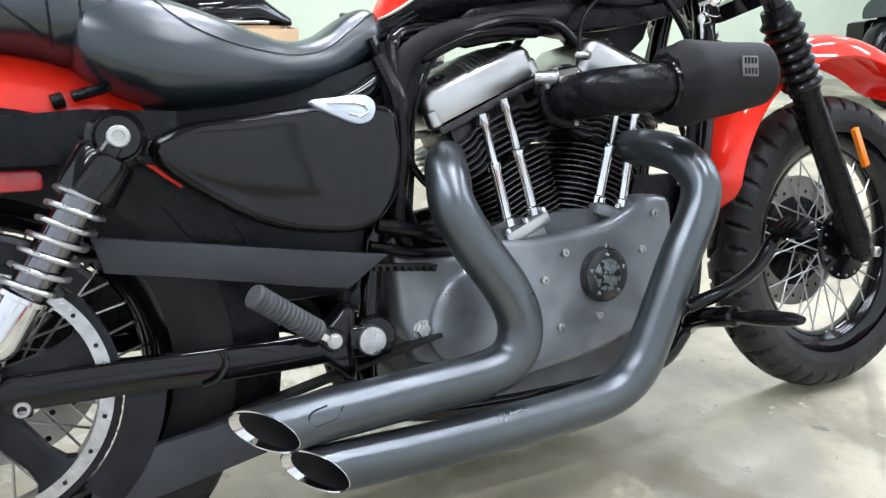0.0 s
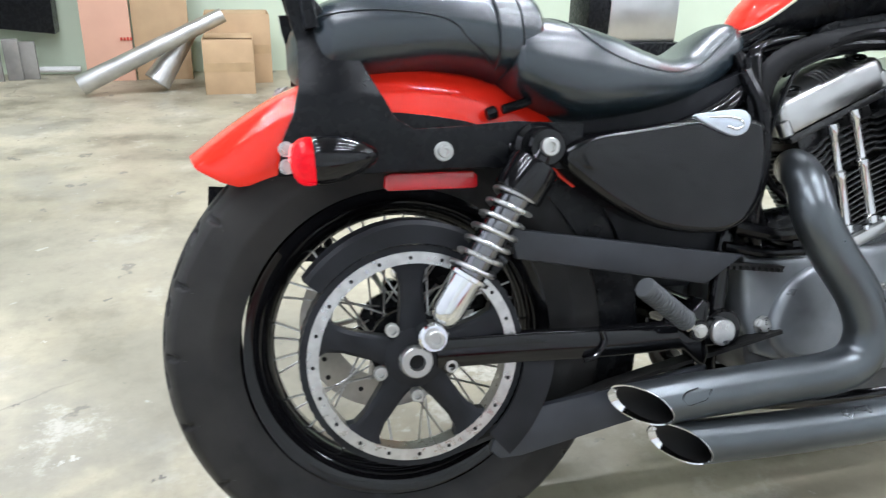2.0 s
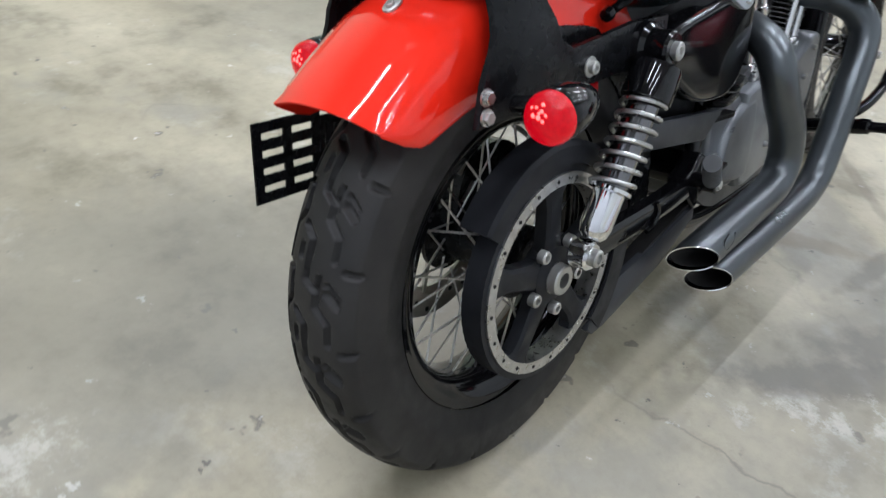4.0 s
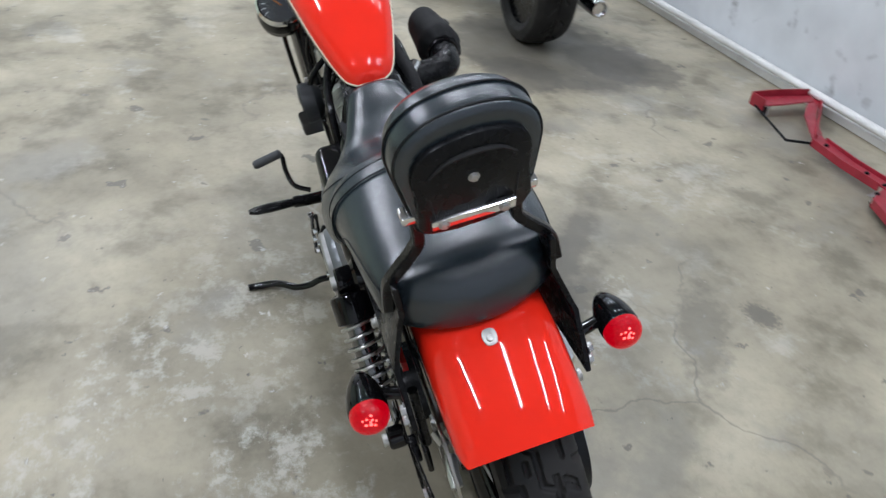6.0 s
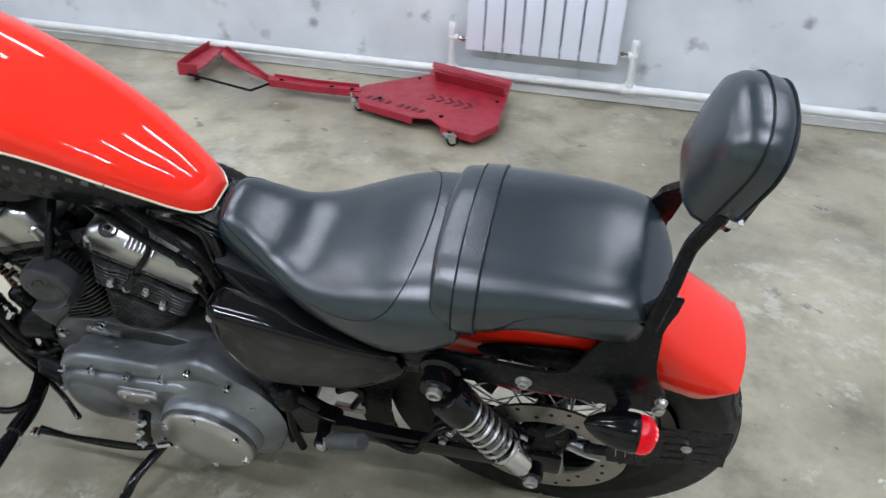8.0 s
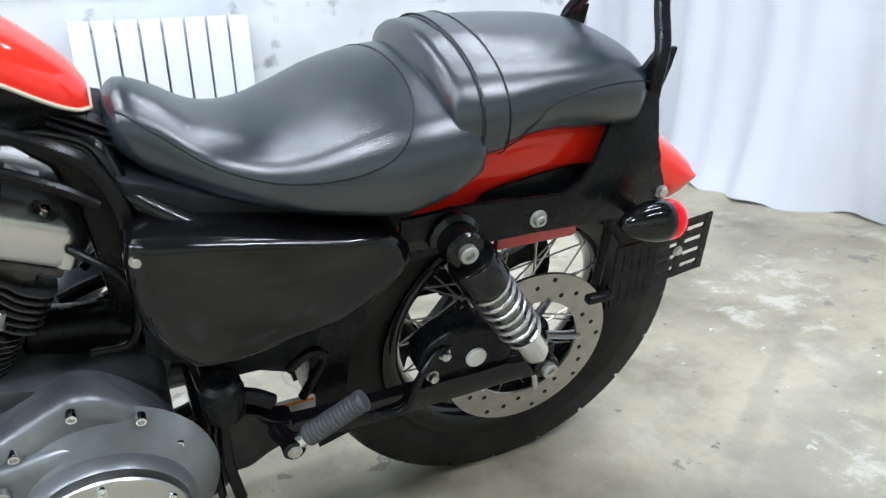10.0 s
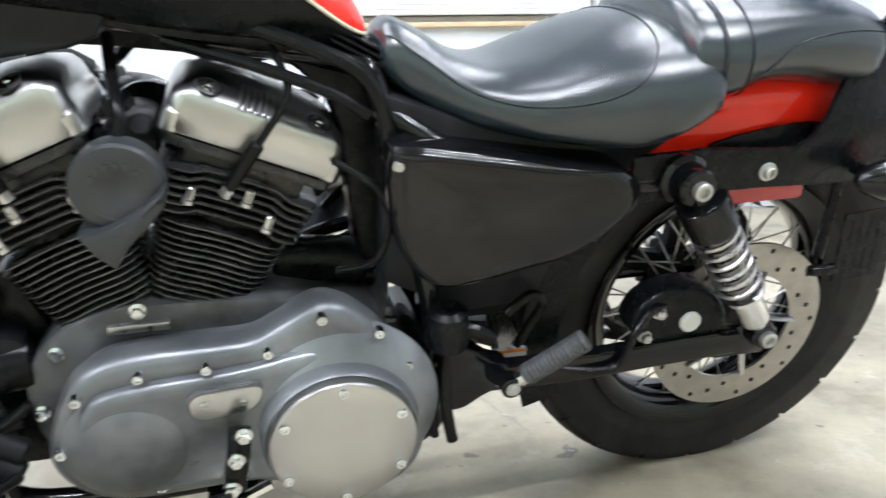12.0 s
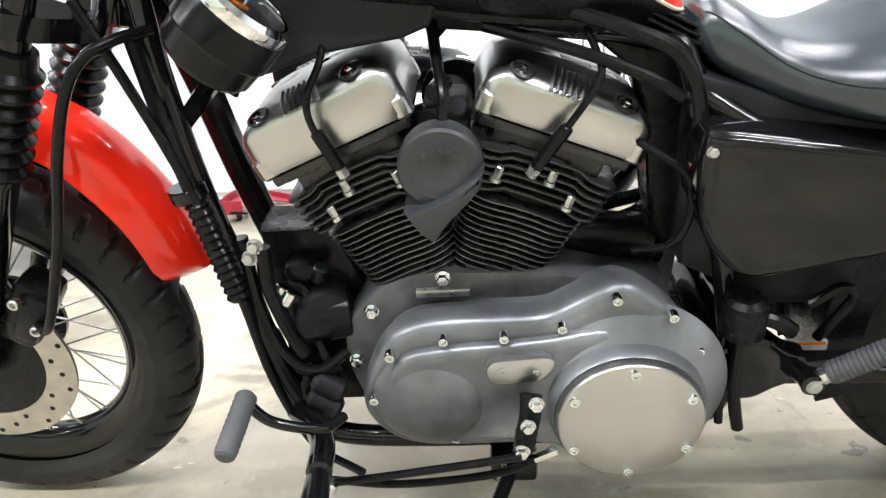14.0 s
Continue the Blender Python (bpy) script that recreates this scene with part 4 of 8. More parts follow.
slab(bm, [(-0.05, 0.0), (0.05, 0.0), (0.05, 0.016), (-0.05, 0.016)], -0.02, -0.027, 0.002, axis="x")
bmesh.ops.transform(bm, matrix=STRAP_TILT, verts=bm.verts)
strap = part("cross_strap", bm, "chrome", backrest, "chrome mounting strap")
for s in (-1, 1):
    bolt("strap_bolt", STRAP_TILT @ Vector((-0.027, s * 0.036, 0.008)), STRAP_TILT.to_3x3() @ Vector((-1, 0, 0)), 0.0055, backrest, 0.004)


# ---- seat
def interp(x, table):
    t = sorted(table)
    xs = [a[0] for a in t]
    return [float(np.interp(x, xs, [a[k] for a in t])) for k in range(1, len(t[0]))]


def smooth_interp(x, table):
    """Cubic through a table of (x, values...)."""
    t = sorted(table)
    n = len(t)
    i = max(0, min(n - 2, sum(1 for a in t if a[0] <= x) - 1))
    x0, x1 = t[i][0], t[i + 1][0]
    q = min(1.0, max(0.0, (x - x0) / (x1 - x0)))
    out = []
    for k in range(1, len(t[0])):
        def slope(j):
            if j <= 0:
                return (t[1][k] - t[0][k]) / (t[1][0] - t[0][0])
            if j >= n - 1:
                return (t[-1][k] - t[-2][k]) / (t[-1][0] - t[-2][0])
            return (t[j + 1][k] - t[j - 1][k]) / (t[j + 1][0] - t[j - 1][0])
        h = x1 - x0
        a, b = t[i][k], t[i + 1][k]
        out.append((2 * q ** 3 - 3 * q * q + 1) * a + (q ** 3 - 2 * q * q + q) * h * slope(i) + (-2 * q ** 3 + 3 * q * q) * b + (q ** 3 - q * q) * h * slope(i + 1))
    return out


def cushion(name, table, x0, x1, n, parent, label, end0=0.02, end1=0.02, taper=0.02):
    """Table of x, top, bottom, half-width, fullness of the shoulders, height of the widest line (0 to 1), dish."""
    bm = bmesh.new()
    rings = []
    K = 40
    for i in range(n + 1):
        q = i / n
        x = x0 + (x1 - x0) * q
        top, bot, w, p, wide, dish = smooth_interp(x, table)
        shrink = 1.0
        d0, d1 = (x - x0) / (x1 - x0) * abs(x1 - x0), (1 - q) * abs(x1 - x0)
        for d, e in ((d0, end0), (d1, end1)):
            if d < e:
                shrink *= math.sqrt(max(0.0004, 1 - (1 - d / e) ** 2))
        zc = bot + (top - bot) * 0.45
        ring = []
        for k in range(K):
            a = 2 * math.pi * k / K
            c, s_ = math.cos(a), math.sin(a)
            e = 2.0 / p
            y = w * math.copysign(abs(c) ** e, c)
            zw = bot + (top - bot) * wide
            if s_ >= 0:
                z = zw + (top - zw) * abs(s_) ** e
                z -= dish * max(0.0, 1 - (y / (w * 0.75)) ** 2)
            else:
                z = zw - (zw - bot) * abs(s_) ** (2.0 / 3.2)
                y *= 1 - taper * abs(s_) ** 1.5
            y *= shrink
            z = zc + (z - zc) * (0.35 + 0.65 * shrink)
            ring.append((x, y, z))
        rings.append(ring)
    skin(bm, rings)
    return part(name, bm, "leather", parent, label, angle=80)


seat = empty("seat")
seat.parent = bike
DRIVER = [(0.565, 0.765, 0.735, 0.05, 2.4, 0.3, 0.0), (0.545, 0.783, 0.712, 0.064, 2.5, 0.3, 0.0), (0.51, 0.772, 0.684, 0.075, 2.6, 0.35, 0.0), (0.46, 0.742, 0.662, 0.095, 2.5, 0.4, 0.0),
          (0.41, 0.733, 0.65, 0.12, 2.5, 0.42, 0.003), (0.36, 0.745, 0.641, 0.143, 2.5, 0.42, 0.006), (0.3, 0.772, 0.634, 0.162, 2.4, 0.38, 0.01), (0.25, 0.789, 0.632, 0.172, 2.3, 0.36, 0.01),
          (0.2, 0.795, 0.645, 0.17, 2.25, 0.36, 0.004), (0.16, 0.795, 0.668, 0.162, 2.2, 0.36, 0.0), (0.13, 0.79, 0.69, 0.148, 2.2, 0.36, 0.0)]
cushion("rider_cushion", DRIVER, 0.567, 0.135, 60, seat, "dished black leather rider seat", 0.012, 0.02)
PILLION = [(0.205, 0.818, 0.715, 0.14, 2.2, 0.36, 0.0), (0.185, 0.824, 0.7, 0.15, 2.2, 0.37, 0.0), (0.14, 0.827, 0.69, 0.156, 2.2, 0.4, 0.0), (0.1, 0.826, 0.7, 0.151, 2.3, 0.43, 0.0), (0.05, 0.824, 0.705, 0.145, 2.5, 0.46, 0.0),
           (0.0, 0.821, 0.7, 0.141, 2.65, 0.5, 0.0), (-0.05, 0.817, 0.695, 0.136, 2.75, 0.52, 0.0), (-0.1, 0.806, 0.69, 0.127, 2.75, 0.54, 0.0), (-0.145, 0.788, 0.69, 0.112, 2.6, 0.54, 0.0)]
cushion("pillion_cushion", PILLION, 0.205, -0.142, 56, seat, "black leather passenger seat", 0.016, 0.06, 0.13)
STRAP = [(x, top + 0.0035, low - 0.003, w + 0.0035, p, wide, d) for x, top, low, w, p, wide, d in PILLION]
cushion("seat_band", STRAP, 0.163, 0.122, 18, seat, "black leather band across the seat", 0.004, 0.004, 0.13)


def seam(table, line, r=0.001, material="leather_dark"):
    """A stitched seam over a cushion; the line is (x, degrees round the section)."""
    P = []
    for p in smooth_path([(x, a, 0) for x, a in line], 7):
        top, bot, w, e, wide, dish = smooth_interp(p.x, table)
        a = radians(p.y)
        c, s_ = math.cos(a), math.sin(a)
        y = w * math.copysign(abs(c) ** (2.0 / e), c)
        zw = bot + (top - bot) * wide
        if s_ >= 0:
            z = zw + (top - zw) * abs(s_) ** (2.0 / e) - dish * max(0.0, 1 - (y / (w * 0.75)) ** 2)
        else:
            z = zw - (zw - bot) * abs(s_) ** (2.0 / 3.2)
        P.append((p.x, y, z))
    bm = bmesh.new()
    sweep(bm, P, r, 6)
    return part("seam", bm, material, seat, "stitched leather seam")


half = [(0.55, 44), (0.52, 30), (0.46, 19), (0.39, 13), (0.33, 13), (0.285, 19), (0.255, 30), (0.235, 48), (0.224, 70), (0.22, 90)]
seam(DRIVER, half + [(x, 180 - a) for x, a in half[-2::-1]])
for f in (lambda a: a, lambda a: 180 - a):
    seam(PILLION, [(x, f(a)) for x, a in ((0.118, -30), (0.095, -10), (0.06, 6), (0.0, 14), (-0.06, 18), (-0.11, 20))])
for x in (0.159, 0.126):
    seam(STRAP, [(x, a) for a in (-35, 0, 30, 60, 90, 120, 150, 180, 215)], 0.001)


# ---- fuel tank: an upper orange and a lower black shell with a pinstripe between
TANK = [  # x, crown, seam height, bottom, half-width at the seam, half-width at the bottom
    (0.572, 0.786, 0.77, 0.754, 0.028, 0.022), (0.585, 0.808, 0.776, 0.755, 0.046, 0.036), (0.61, 0.832, 0.792, 0.757, 0.06, 0.045), (0.65, 0.864, 0.822, 0.762, 0.075, 0.056), (0.7, 0.903, 0.856, 0.769, 0.09, 0.066), (0.78, 0.956, 0.9, 0.782, 0.106, 0.075),
    (0.88, 1.012, 0.936, 0.8, 0.122, 0.085), (0.98, 1.048, 0.962, 0.818, 0.13, 0.09), (1.08, 1.06, 0.978, 0.84, 0.124, 0.085), (1.16, 1.055, 0.985, 0.87, 0.1, 0.07), (1.21, 1.035, 0.985, 0.92, 0.06, 0.045)]
tank = empty("fuel_tank")
tank.parent = bike


def tank_shell(lower):
    bm = bmesh.new()
    rings = []
    n = 48
    for i in range(n + 1):
        x = 0.572 + (1.21 - 0.572) * (i / n) ** 1.3
        crown, seam, bot, w, wb = smooth_interp(x, TANK)
        ring = []
        if lower:
            pts = [(w, seam), (w * 1.0, seam - 0.12 * (seam - bot)), (wb + (w - wb) * 0.75, seam - 0.45 * (seam - bot)), (wb + (w - wb) * 0.25, bot + 0.1 * (seam - bot)), (wb * 0.85, bot)]
            ring = [(x, y, z) for y, z in pts] + [(x, -y, z) for y, z in pts[::-1]]
        else:
            K = 20
            for k in range(K + 1):
                a = math.pi * k / K
                y = w * math.copysign(abs(math.cos(a)) ** 0.86, math.cos(a))
                z = seam + (crown - seam) * math.sin(a) ** 0.9
                ring.append((x, y, z))
        rings.append(ring)
    skin(bm, rings)
    return part("lower_shell" if lower else "upper_shell", bm, "satin" if lower else "orange", tank,
                "dull black lower half of the tank" if lower else "glossy orange upper half of the tank", angle=50)


tank_shell(False)
tank_shell(True)
for s in (-1, 1):
    bm = bmesh.new()
    P = []
    for i in range(50):
        x = 0.573 + (1.2 - 0.573) * (i / 49) ** 1.4
        c, seam, b, w, wb = smooth_interp(x, TANK)
        P.append((x, s * (w + 0.0004), seam - 0.001))
    sweep(bm, P, 0.0022, 6)
    part("pinstripe", bm, "stripe", tank, "thin cream pinstripe")
bm = bmesh.new()
sweep(bm, [(0.5715, y, 0.7695) for y in (-0.028, 0.0, 0.028)], 0.0022, 6)
part("pinstripe", bm, "stripe", tank)

# maker's name along the lower shell, as plain bars
for s in (-1, 1):
    for k in range(15):
        if k == 8:
            continue
        x = 0.7 + 0.0215 * k
        c_, seam_, b_, w, wb = smooth_interp(x, TANK)
        z0 = 0.852 + 0.24 * (x - 0.7)
        q = (seam_ - z0) / (seam_ - b_)
        y = s * (float(np.interp(q, (0.12, 0.45, 0.9), (w, wb + (w - wb) * 0.75, wb + (w - wb) * 0.25))) + 0.001)
        bm = bmesh.new()
        box(bm, (x, y, z0), (0.011, 0.0012, 0.0075), 0, Matrix.Rotation(radians(-14), 4, "Y") @ Matrix.Rotation(radians(s * 12), 4, "X"))
        part("name_bar", bm, "grey_print", tank, "pale lettering bar", smooth=False)
# filler cap
bm = bmesh.new()
lathe(bm, (0.985, -0.03, 1.038), (-0.12, -0.12, 1), [(0.04, 0), (0.04, 0.006), (0.036, 0.012), (0.034, 0.02), (0.03, 0.024), (0.0, 0.027)], 36, cap1=False)
part("filler_cap", bm, "chrome", tank, "round chrome filler cap")


# ---- frame
frame_part = empty("frame")
frame_part.parent = bike
for s in (-1, 1):
    part("down_tube", tube([(1.2, s * 0.03, 0.86), (1.185, s * 0.06, 0.74), (1.165, s * 0.075, 0.6), (1.135, s * 0.08, 0.45), (1.105, s * 0.082, 0.27), (1.07, s * 0.083, 0.2), (0.99, s * 0.08, 0.165), (0.7, s * 0.08, 0.165), (0.52, s * 0.08, 0.19),
                             (0.48, s * 0.08, 0.24), (0.485, s * 0.095, 0.34)], 0.0165, 14), "black", frame_part, "gloss black frame tube")
    part("seat_tube", tube([(0.485, s * 0.095, 0.34), (0.51, s * 0.09, 0.48), (0.545, s * 0.08, 0.62), (0.565, s * 0.065, 0.71), (0.6, s * 0.045, 0.745), (0.75, s * 0.03, 0.765)], 0.0145, 14), "black", frame_part)
    part("rear_rail", tube([(0.565, s * 0.07, 0.69), (0.48, s * 0.1, 0.64), (0.36, s * 0.115, 0.605), (0.24, s * 0.122, 0.592), (0.14, s * 0.124, 0.6)], 0.016, 12), "black", frame_part)
part("backbone", tube([(0.58, 0, 0.735), (0.75, 0, 0.78), (0.95, 0, 0.82), (1.2, 0, 0.89)], 0.028, 18), "black", frame_part)
bm = bmesh.new()
rod(bm, (1.245, 0, 0.79), (1.19, 0, 0.94), 0.03, 22, 0.004)
part("steering_head", bm, "black", frame_part)
# bright striped cover between tank and seat
for k in range(3):
    bm = bmesh.new()
    box(bm, (0.585, 0.0, 0.768 - 0.008 * k), (0.07, 0.1 + 0.01 * k, 0.003), 0.001, Matrix.Rotation(radians(-28), 4, "Y"))
    part("trim_strip", bm, "satin", frame_part)
# inner mudguard and battery tray between the covers
bm = bmesh.new()
rings = []
for i in range(15):
    a = radians(-18 + 92 * i / 14)
    c = Vector((0, 0, 0.322))
    d = Vector((math.cos(a), 0, math.sin(a)))
    rings.append([c + d * 0.347 + Vector((0, -0.075, 0)), c + d * 0.347 + Vector((0, 0.075, 0)), c + d * 0.352 + Vector((0, 0.075, 0)), c + d * 0.352 + Vector((0, -0.075, 0))])
skin(bm, rings)
part("inner_mudguard", bm, "satin", bike, "black plastic inner mudguard")
for y in (-0.08, 0.074):
    plate("mudguard_side", [(r * math.cos(radians(a)), 0.322 + r * math.sin(radians(a))) for r, seq in ((0.36, range(-18, 76, 6)), (0.3, range(72, -24, -6))) for a in seq], y, y + 0.006, "satin", bike, 0.0)
bm = bmesh.new()
slab(bm, [(0.56, 0.46), (0.45, 0.4)] + [(0.355 * math.cos(radians(a)), 0.322 + 0.355 * math.sin(radians(a))) for a in range(14, 64, 6)] + [(0.2, 0.67), (0.4, 0.655), (0.56, 0.71)], -0.088, 0.088, 0.006)
box(bm, (0.41, 0.0, 0.42), (0.12, 0.12, 0.1), 0.01)
part("battery_box", bm, "matt", bike, "black battery box")

# ---- side covers
cover_r = shell("oil_tank", [(0.242, 0.612), (0.33, 0.624), (0.42, 0.632), (0.515, 0.63), (0.533, 0.602), (0.53, 0.53), (0.515, 0.495), (0.488, 0.473), (0.438, 0.466), (0.333, 0.49), (0.218, 0.574)],
                -0.06, -0.153, "black", bike, 0.014, 0.003, "gloss black oil tank side cover")
plate("front_step", [(0.5, 0.615), (0.535, 0.61), (0.535, 0.52), (0.52, 0.5), (0.5, 0.52)], -0.05, -0.135, "black", cover_r, 0.012, 2)
plate("emblem", [(0.407, 0.636), (0.44, 0.641), (0.482, 0.643), (0.496, 0.63), (0.49, 0.612), (0.471, 0.606), (0.445, 0.615)], -0.153, -0.1615, "silver", cover_r, 0.003, 3, "silver teardrop emblem")
bm = bmesh.new()
sweep(bm, smooth_path([(0.43, -0.1618, 0.634), (0.47, -0.1622, 0.632), (0.484, -0.1622, 0.623), (0.474, -0.1622, 0.616), (0.458, -0.162, 0.62)], 5), 0.0016, 6)
part("emblem_line", bm, "steel", cover_r)
cover_l = shell("battery_cover", [(0.565, 0.655), (0.545, 0.666), (0.45, 0.652), (0.35, 0.635), (0.262, 0.62), (0.239, 0.572), (0.315, 0.511), (0.385, 0.493), (0.478, 0.476), (0.517, 0.486), (0.552, 0.535), (0.566, 0.595)],
                0.06, 0.157, "black", bike, 0.02, 0.004, "gloss black battery side cover")
bolt("cover_bolt", (0.555, 0.15, 0.645), (0, 1, 0), 0.006, cover_l)

# ---- engine
engine = empty("engine")
engine.parent = bike
CRANK = Vector((0.85, 0, 0.315))


def cylinder(sgn, name):
    c = empty(name)
    c.parent = engine
    d = Vector((sgn * math.sin(radians(22.5)), 0, math.cos(radians(22.5))))
    e = Vector((d.z, 0, -d.x))

    def fin(k, a, b, r=0.03, thick=0.0034, droop=0.0, bare=False, step=0.0):
        bm = bmesh.new()
        pts = []
        for qa, qb, a0 in ((1, 1, 0), (-1, 1, 90), (-1, -1, 180), (1, -1, 270)):
            for j in range(5):
                an = radians(a0 + 90 * j / 4)
                pts.append((qa * (a - r) + r * math.cos(an), qb * (b - r) + r * math.sin(an)))
            if qa == qb:
                pts += [(qa * (a - r) * (1 - j / 7), qb * b) for j in range(1, 14)]

        def at(x, y, h):
            q = min(1.0, max(0.0, (abs(x) / a - 0.42) / 0.22))
            return CRANK + d * (k + h - droop * (x / a) ** 2 - step * q * q * (3 - 2 * q)) + e * x + Vector((0, y, 0))
        f = 0.965
        rings = [[at(x * f, y * f, -thick / 2) for x, y in pts], [at(x, y, -thick / 4) for x, y in pts], [at(x, y, thick / 4) for x, y in pts], [at(x * f, y * f, thick / 2) for x, y in pts]]
        skin(bm, rings)
        ob = part("cooling_fin", bm, "fin", c)
        # rim faces get the painted highlight colour
        if bare:
            ob.data.materials.append(M["fin_edge"])
            for q in range(len(pts), 2 * len(pts)):
                ob.data.polygons[q].material_index = 1
        return ob
    bm = bmesh.new()
    rod(bm, CRANK + d * 0.1, CRANK + d * 0.35, 0.055, 28)
    part("barrel", bm, "fin", c)
    bm = bmesh.new()
    lathe(bm, CRANK + d * 0.11, d, [(0.07, 0), (0.072, 0.01), (0.066, 0.022)], 32)
    part("base_flange", bm, "cast", c)
    for i in range(13):
        fin(0.138 + 0.0092 * i, 0.066 + 0.0014 * i, 0.078 + 0.0004 * i, 0.045, droop=0.008, bare=True)
    for i in range(6):
        fin(0.268 + 0.0105 * i, 0.091 + 0.0012 * i, 0.08, 0.02, 0.0048, droop=0.002, step=0.0085)
    # head core
    bm = bmesh.new()
    m = Matrix((e, Vector((0, 1, 0)), d)).transposed().to_4x4()
    box(bm, (0, 0, 0), (0.15, 0.12, 0.085), 0.01)
    bmesh.ops.transform(bm, matrix=Matrix.Translation(CRANK + d * 0.295) @ m, verts=bm.verts)
    part("head", bm, "fin", c)
    # rocker cover: lower black tier and bright upper tier
    bm = bmesh.new()
    box(bm, (0, 0, 0), (0.192, 0.15, 0.014), 0.004)
    bmesh.ops.transform(bm, matrix=Matrix.Translation(CRANK + d * 0.342) @ m, verts=bm.verts)
    part("rocker_gasket_tier", bm, "fin", c)
    bm = bmesh.new()
    dk = 0.012 if sgn > 0 else 0.0
    levels = [(0.104, 0.077, 0.352), (0.108, 0.0795, 0.358), (0.107, 0.079, 0.402), (0.103, 0.0755, 0.41), (0.085, 0.055, 0.417), (0.055, 0.03, 0.423), (0.02, 0.01, 0.424)]
    rings = []
    for a, b, k in levels:
        r = 0.02
        pts = []
        for qa, qb, a0 in ((1, 1, 0), (-1, 1, 90), (-1, -1, 180), (1, -1, 270)):
            for j in range(5):
                an = radians(a0 + 90 * j / 4)
                pts.append((qa * (a - r) + r * math.cos(an), qb * (b - r) + r * math.sin(an)))
        rings.append([CRANK + d * (k + (dk - 0.016 * (abs(x) / 0.108) ** 4 if k > 0.36 else 0.0)) + e * x + Vector((0, y, 0)) for x, y in pts])
    skin(bm, rings)
    part("rocker_cover", bm, "alu", c, "brushed aluminium rocker cover", angle=45)
    for j in range(7):
        p = CRANK + e * (-0.014 + 0.0075 * j)
        for s in (-1, 1):
            bm = bmesh.new()
            sweep(bm, [p + d * (0.421 + dk) + Vector((0, s * 0.046, 0)), p + d * (0.417 + dk) + Vector((0, s * 0.062, 0)), p + d * (0.403 + dk) + Vector((0, s * 0.0798, 0))], 0.0026, 6)
            part("cover_rib", bm, "alu", c)
    for x, k in ((-0.062, 0.41 + dk), (0.068, 0.408 + dk)):
        for s in (-1, 1):
            p = CRANK + d * k + e * x + Vector((0, s * 0.063, 0))
            bm = bmesh.new()
            lathe(bm, p, d + Vector((0, s * 0.35, 0)), [(0.015, 0), (0.016, 0.004), (0.013, 0.0055), (0.012, 0.002), (0.0, 0.002)], 20, cap1=False)
            part("bolt_pocket", bm, "fin", c, "dark bolt recess")
            bolt("cover_bolt", p, d + Vector((0, s * 0.35, 0)), 0.006, c, 0.008, "chrome")
    for x in (-0.1, 0.1):
        for s in (-1, 1):
            p = CRANK + d * 0.348 + e * x * 0.95 + Vector((0, s * 0.0665, 0))
            bm = bmesh.new()
            rod(bm, p, p + d * 0.03, 0.0135, 16, 0.004)
            part("corner_boss", bm, "alu", c)
            bolt("cover_bolt", p + d * 0.03, d, 0.005, c, 0.006, "chrome")
    # stud nuts and plug on the left face of the head
    for x, k in ((-0.052, 0.288), (0.045, 0.28), (0.012, 0.305)):
        bm = bmesh.new()
        p = CRANK + d * k + e * x * sgn + Vector((0, 0.082, 0))
        rod(bm, p - d * 0.008, p + d * 0.008, 0.0055, 6, 0.001)
        rod(bm, p - d * 0.013, p - d * 0.008, 0.0075, 12)
        part("head_nut", bm, "steel", c)
    return c, d, e


cyl_r, dr, er = cylinder(-1, "rear_cylinder")
cyl_f, df, ef = cylinder(1, "front_cylinder")
# plug leads
for pts in ([(0.977, 0.06, 0.79), (0.985, 0.085, 0.75), (1.003, 0.095, 0.715), (1.003, 0.1, 0.68), (0.978, 0.095, 0.622)], [(0.69, 0.05, 0.775), (0.672, 0.08, 0.735), (0.672, 0.092, 0.712), (0.7, 0.1, 0.672), (0.744, 0.095, 0.61)]):
    lead = part("plug_lead", tube(pts, 0.0045, 10), "hose", engine, "black spark plug lead")
    a, b = Vector(pts[-2]), Vector(pts[-1])
    bm = bmesh.new()
    rod(bm, a.lerp(b, 0.15), b, 0.0085, 14, 0.002)
    part("plug_boot", bm, "hose", engine)
    bm = bmesh.new()
    rod(bm, b, b + (b - a).normalized() * 0.012, 0.008, 6)
    part("spark_plug", bm, "steel", engine)
# crankcase
bm = bmesh.new()
slab(bm, [(0.56, 0.22), (0.54, 0.32), (0.57, 0.4), (0.65, 0.43), (0.72, 0.45), (0.8, 0.455), (0.9, 0.455), (0.97, 0.42), (1.01, 0.36), (1.0, 0.26), (0.95, 0.19), (0.85, 0.165), (0.7, 0.165)], -0.09, 0.0825, 0.006, 3)
part("crankcase", bm, "case", engine, "dark grey crankcase")
for p in ((0.967, 0.0825, 0.402), (0.866, 0.0825, 0.452), (0.998, 0.0825, 0.318)):
    bolt("case_bolt", p, (0, 1, 0), 0.0085, engine, 0.012, "chrome")
bm = bmesh.new()
box(bm, (0.867, 0.0835, 0.43), (0.072, 0.014, 0.011), 0.001)
part("case_plate", bm, "steel", engine, "bare metal number pad")
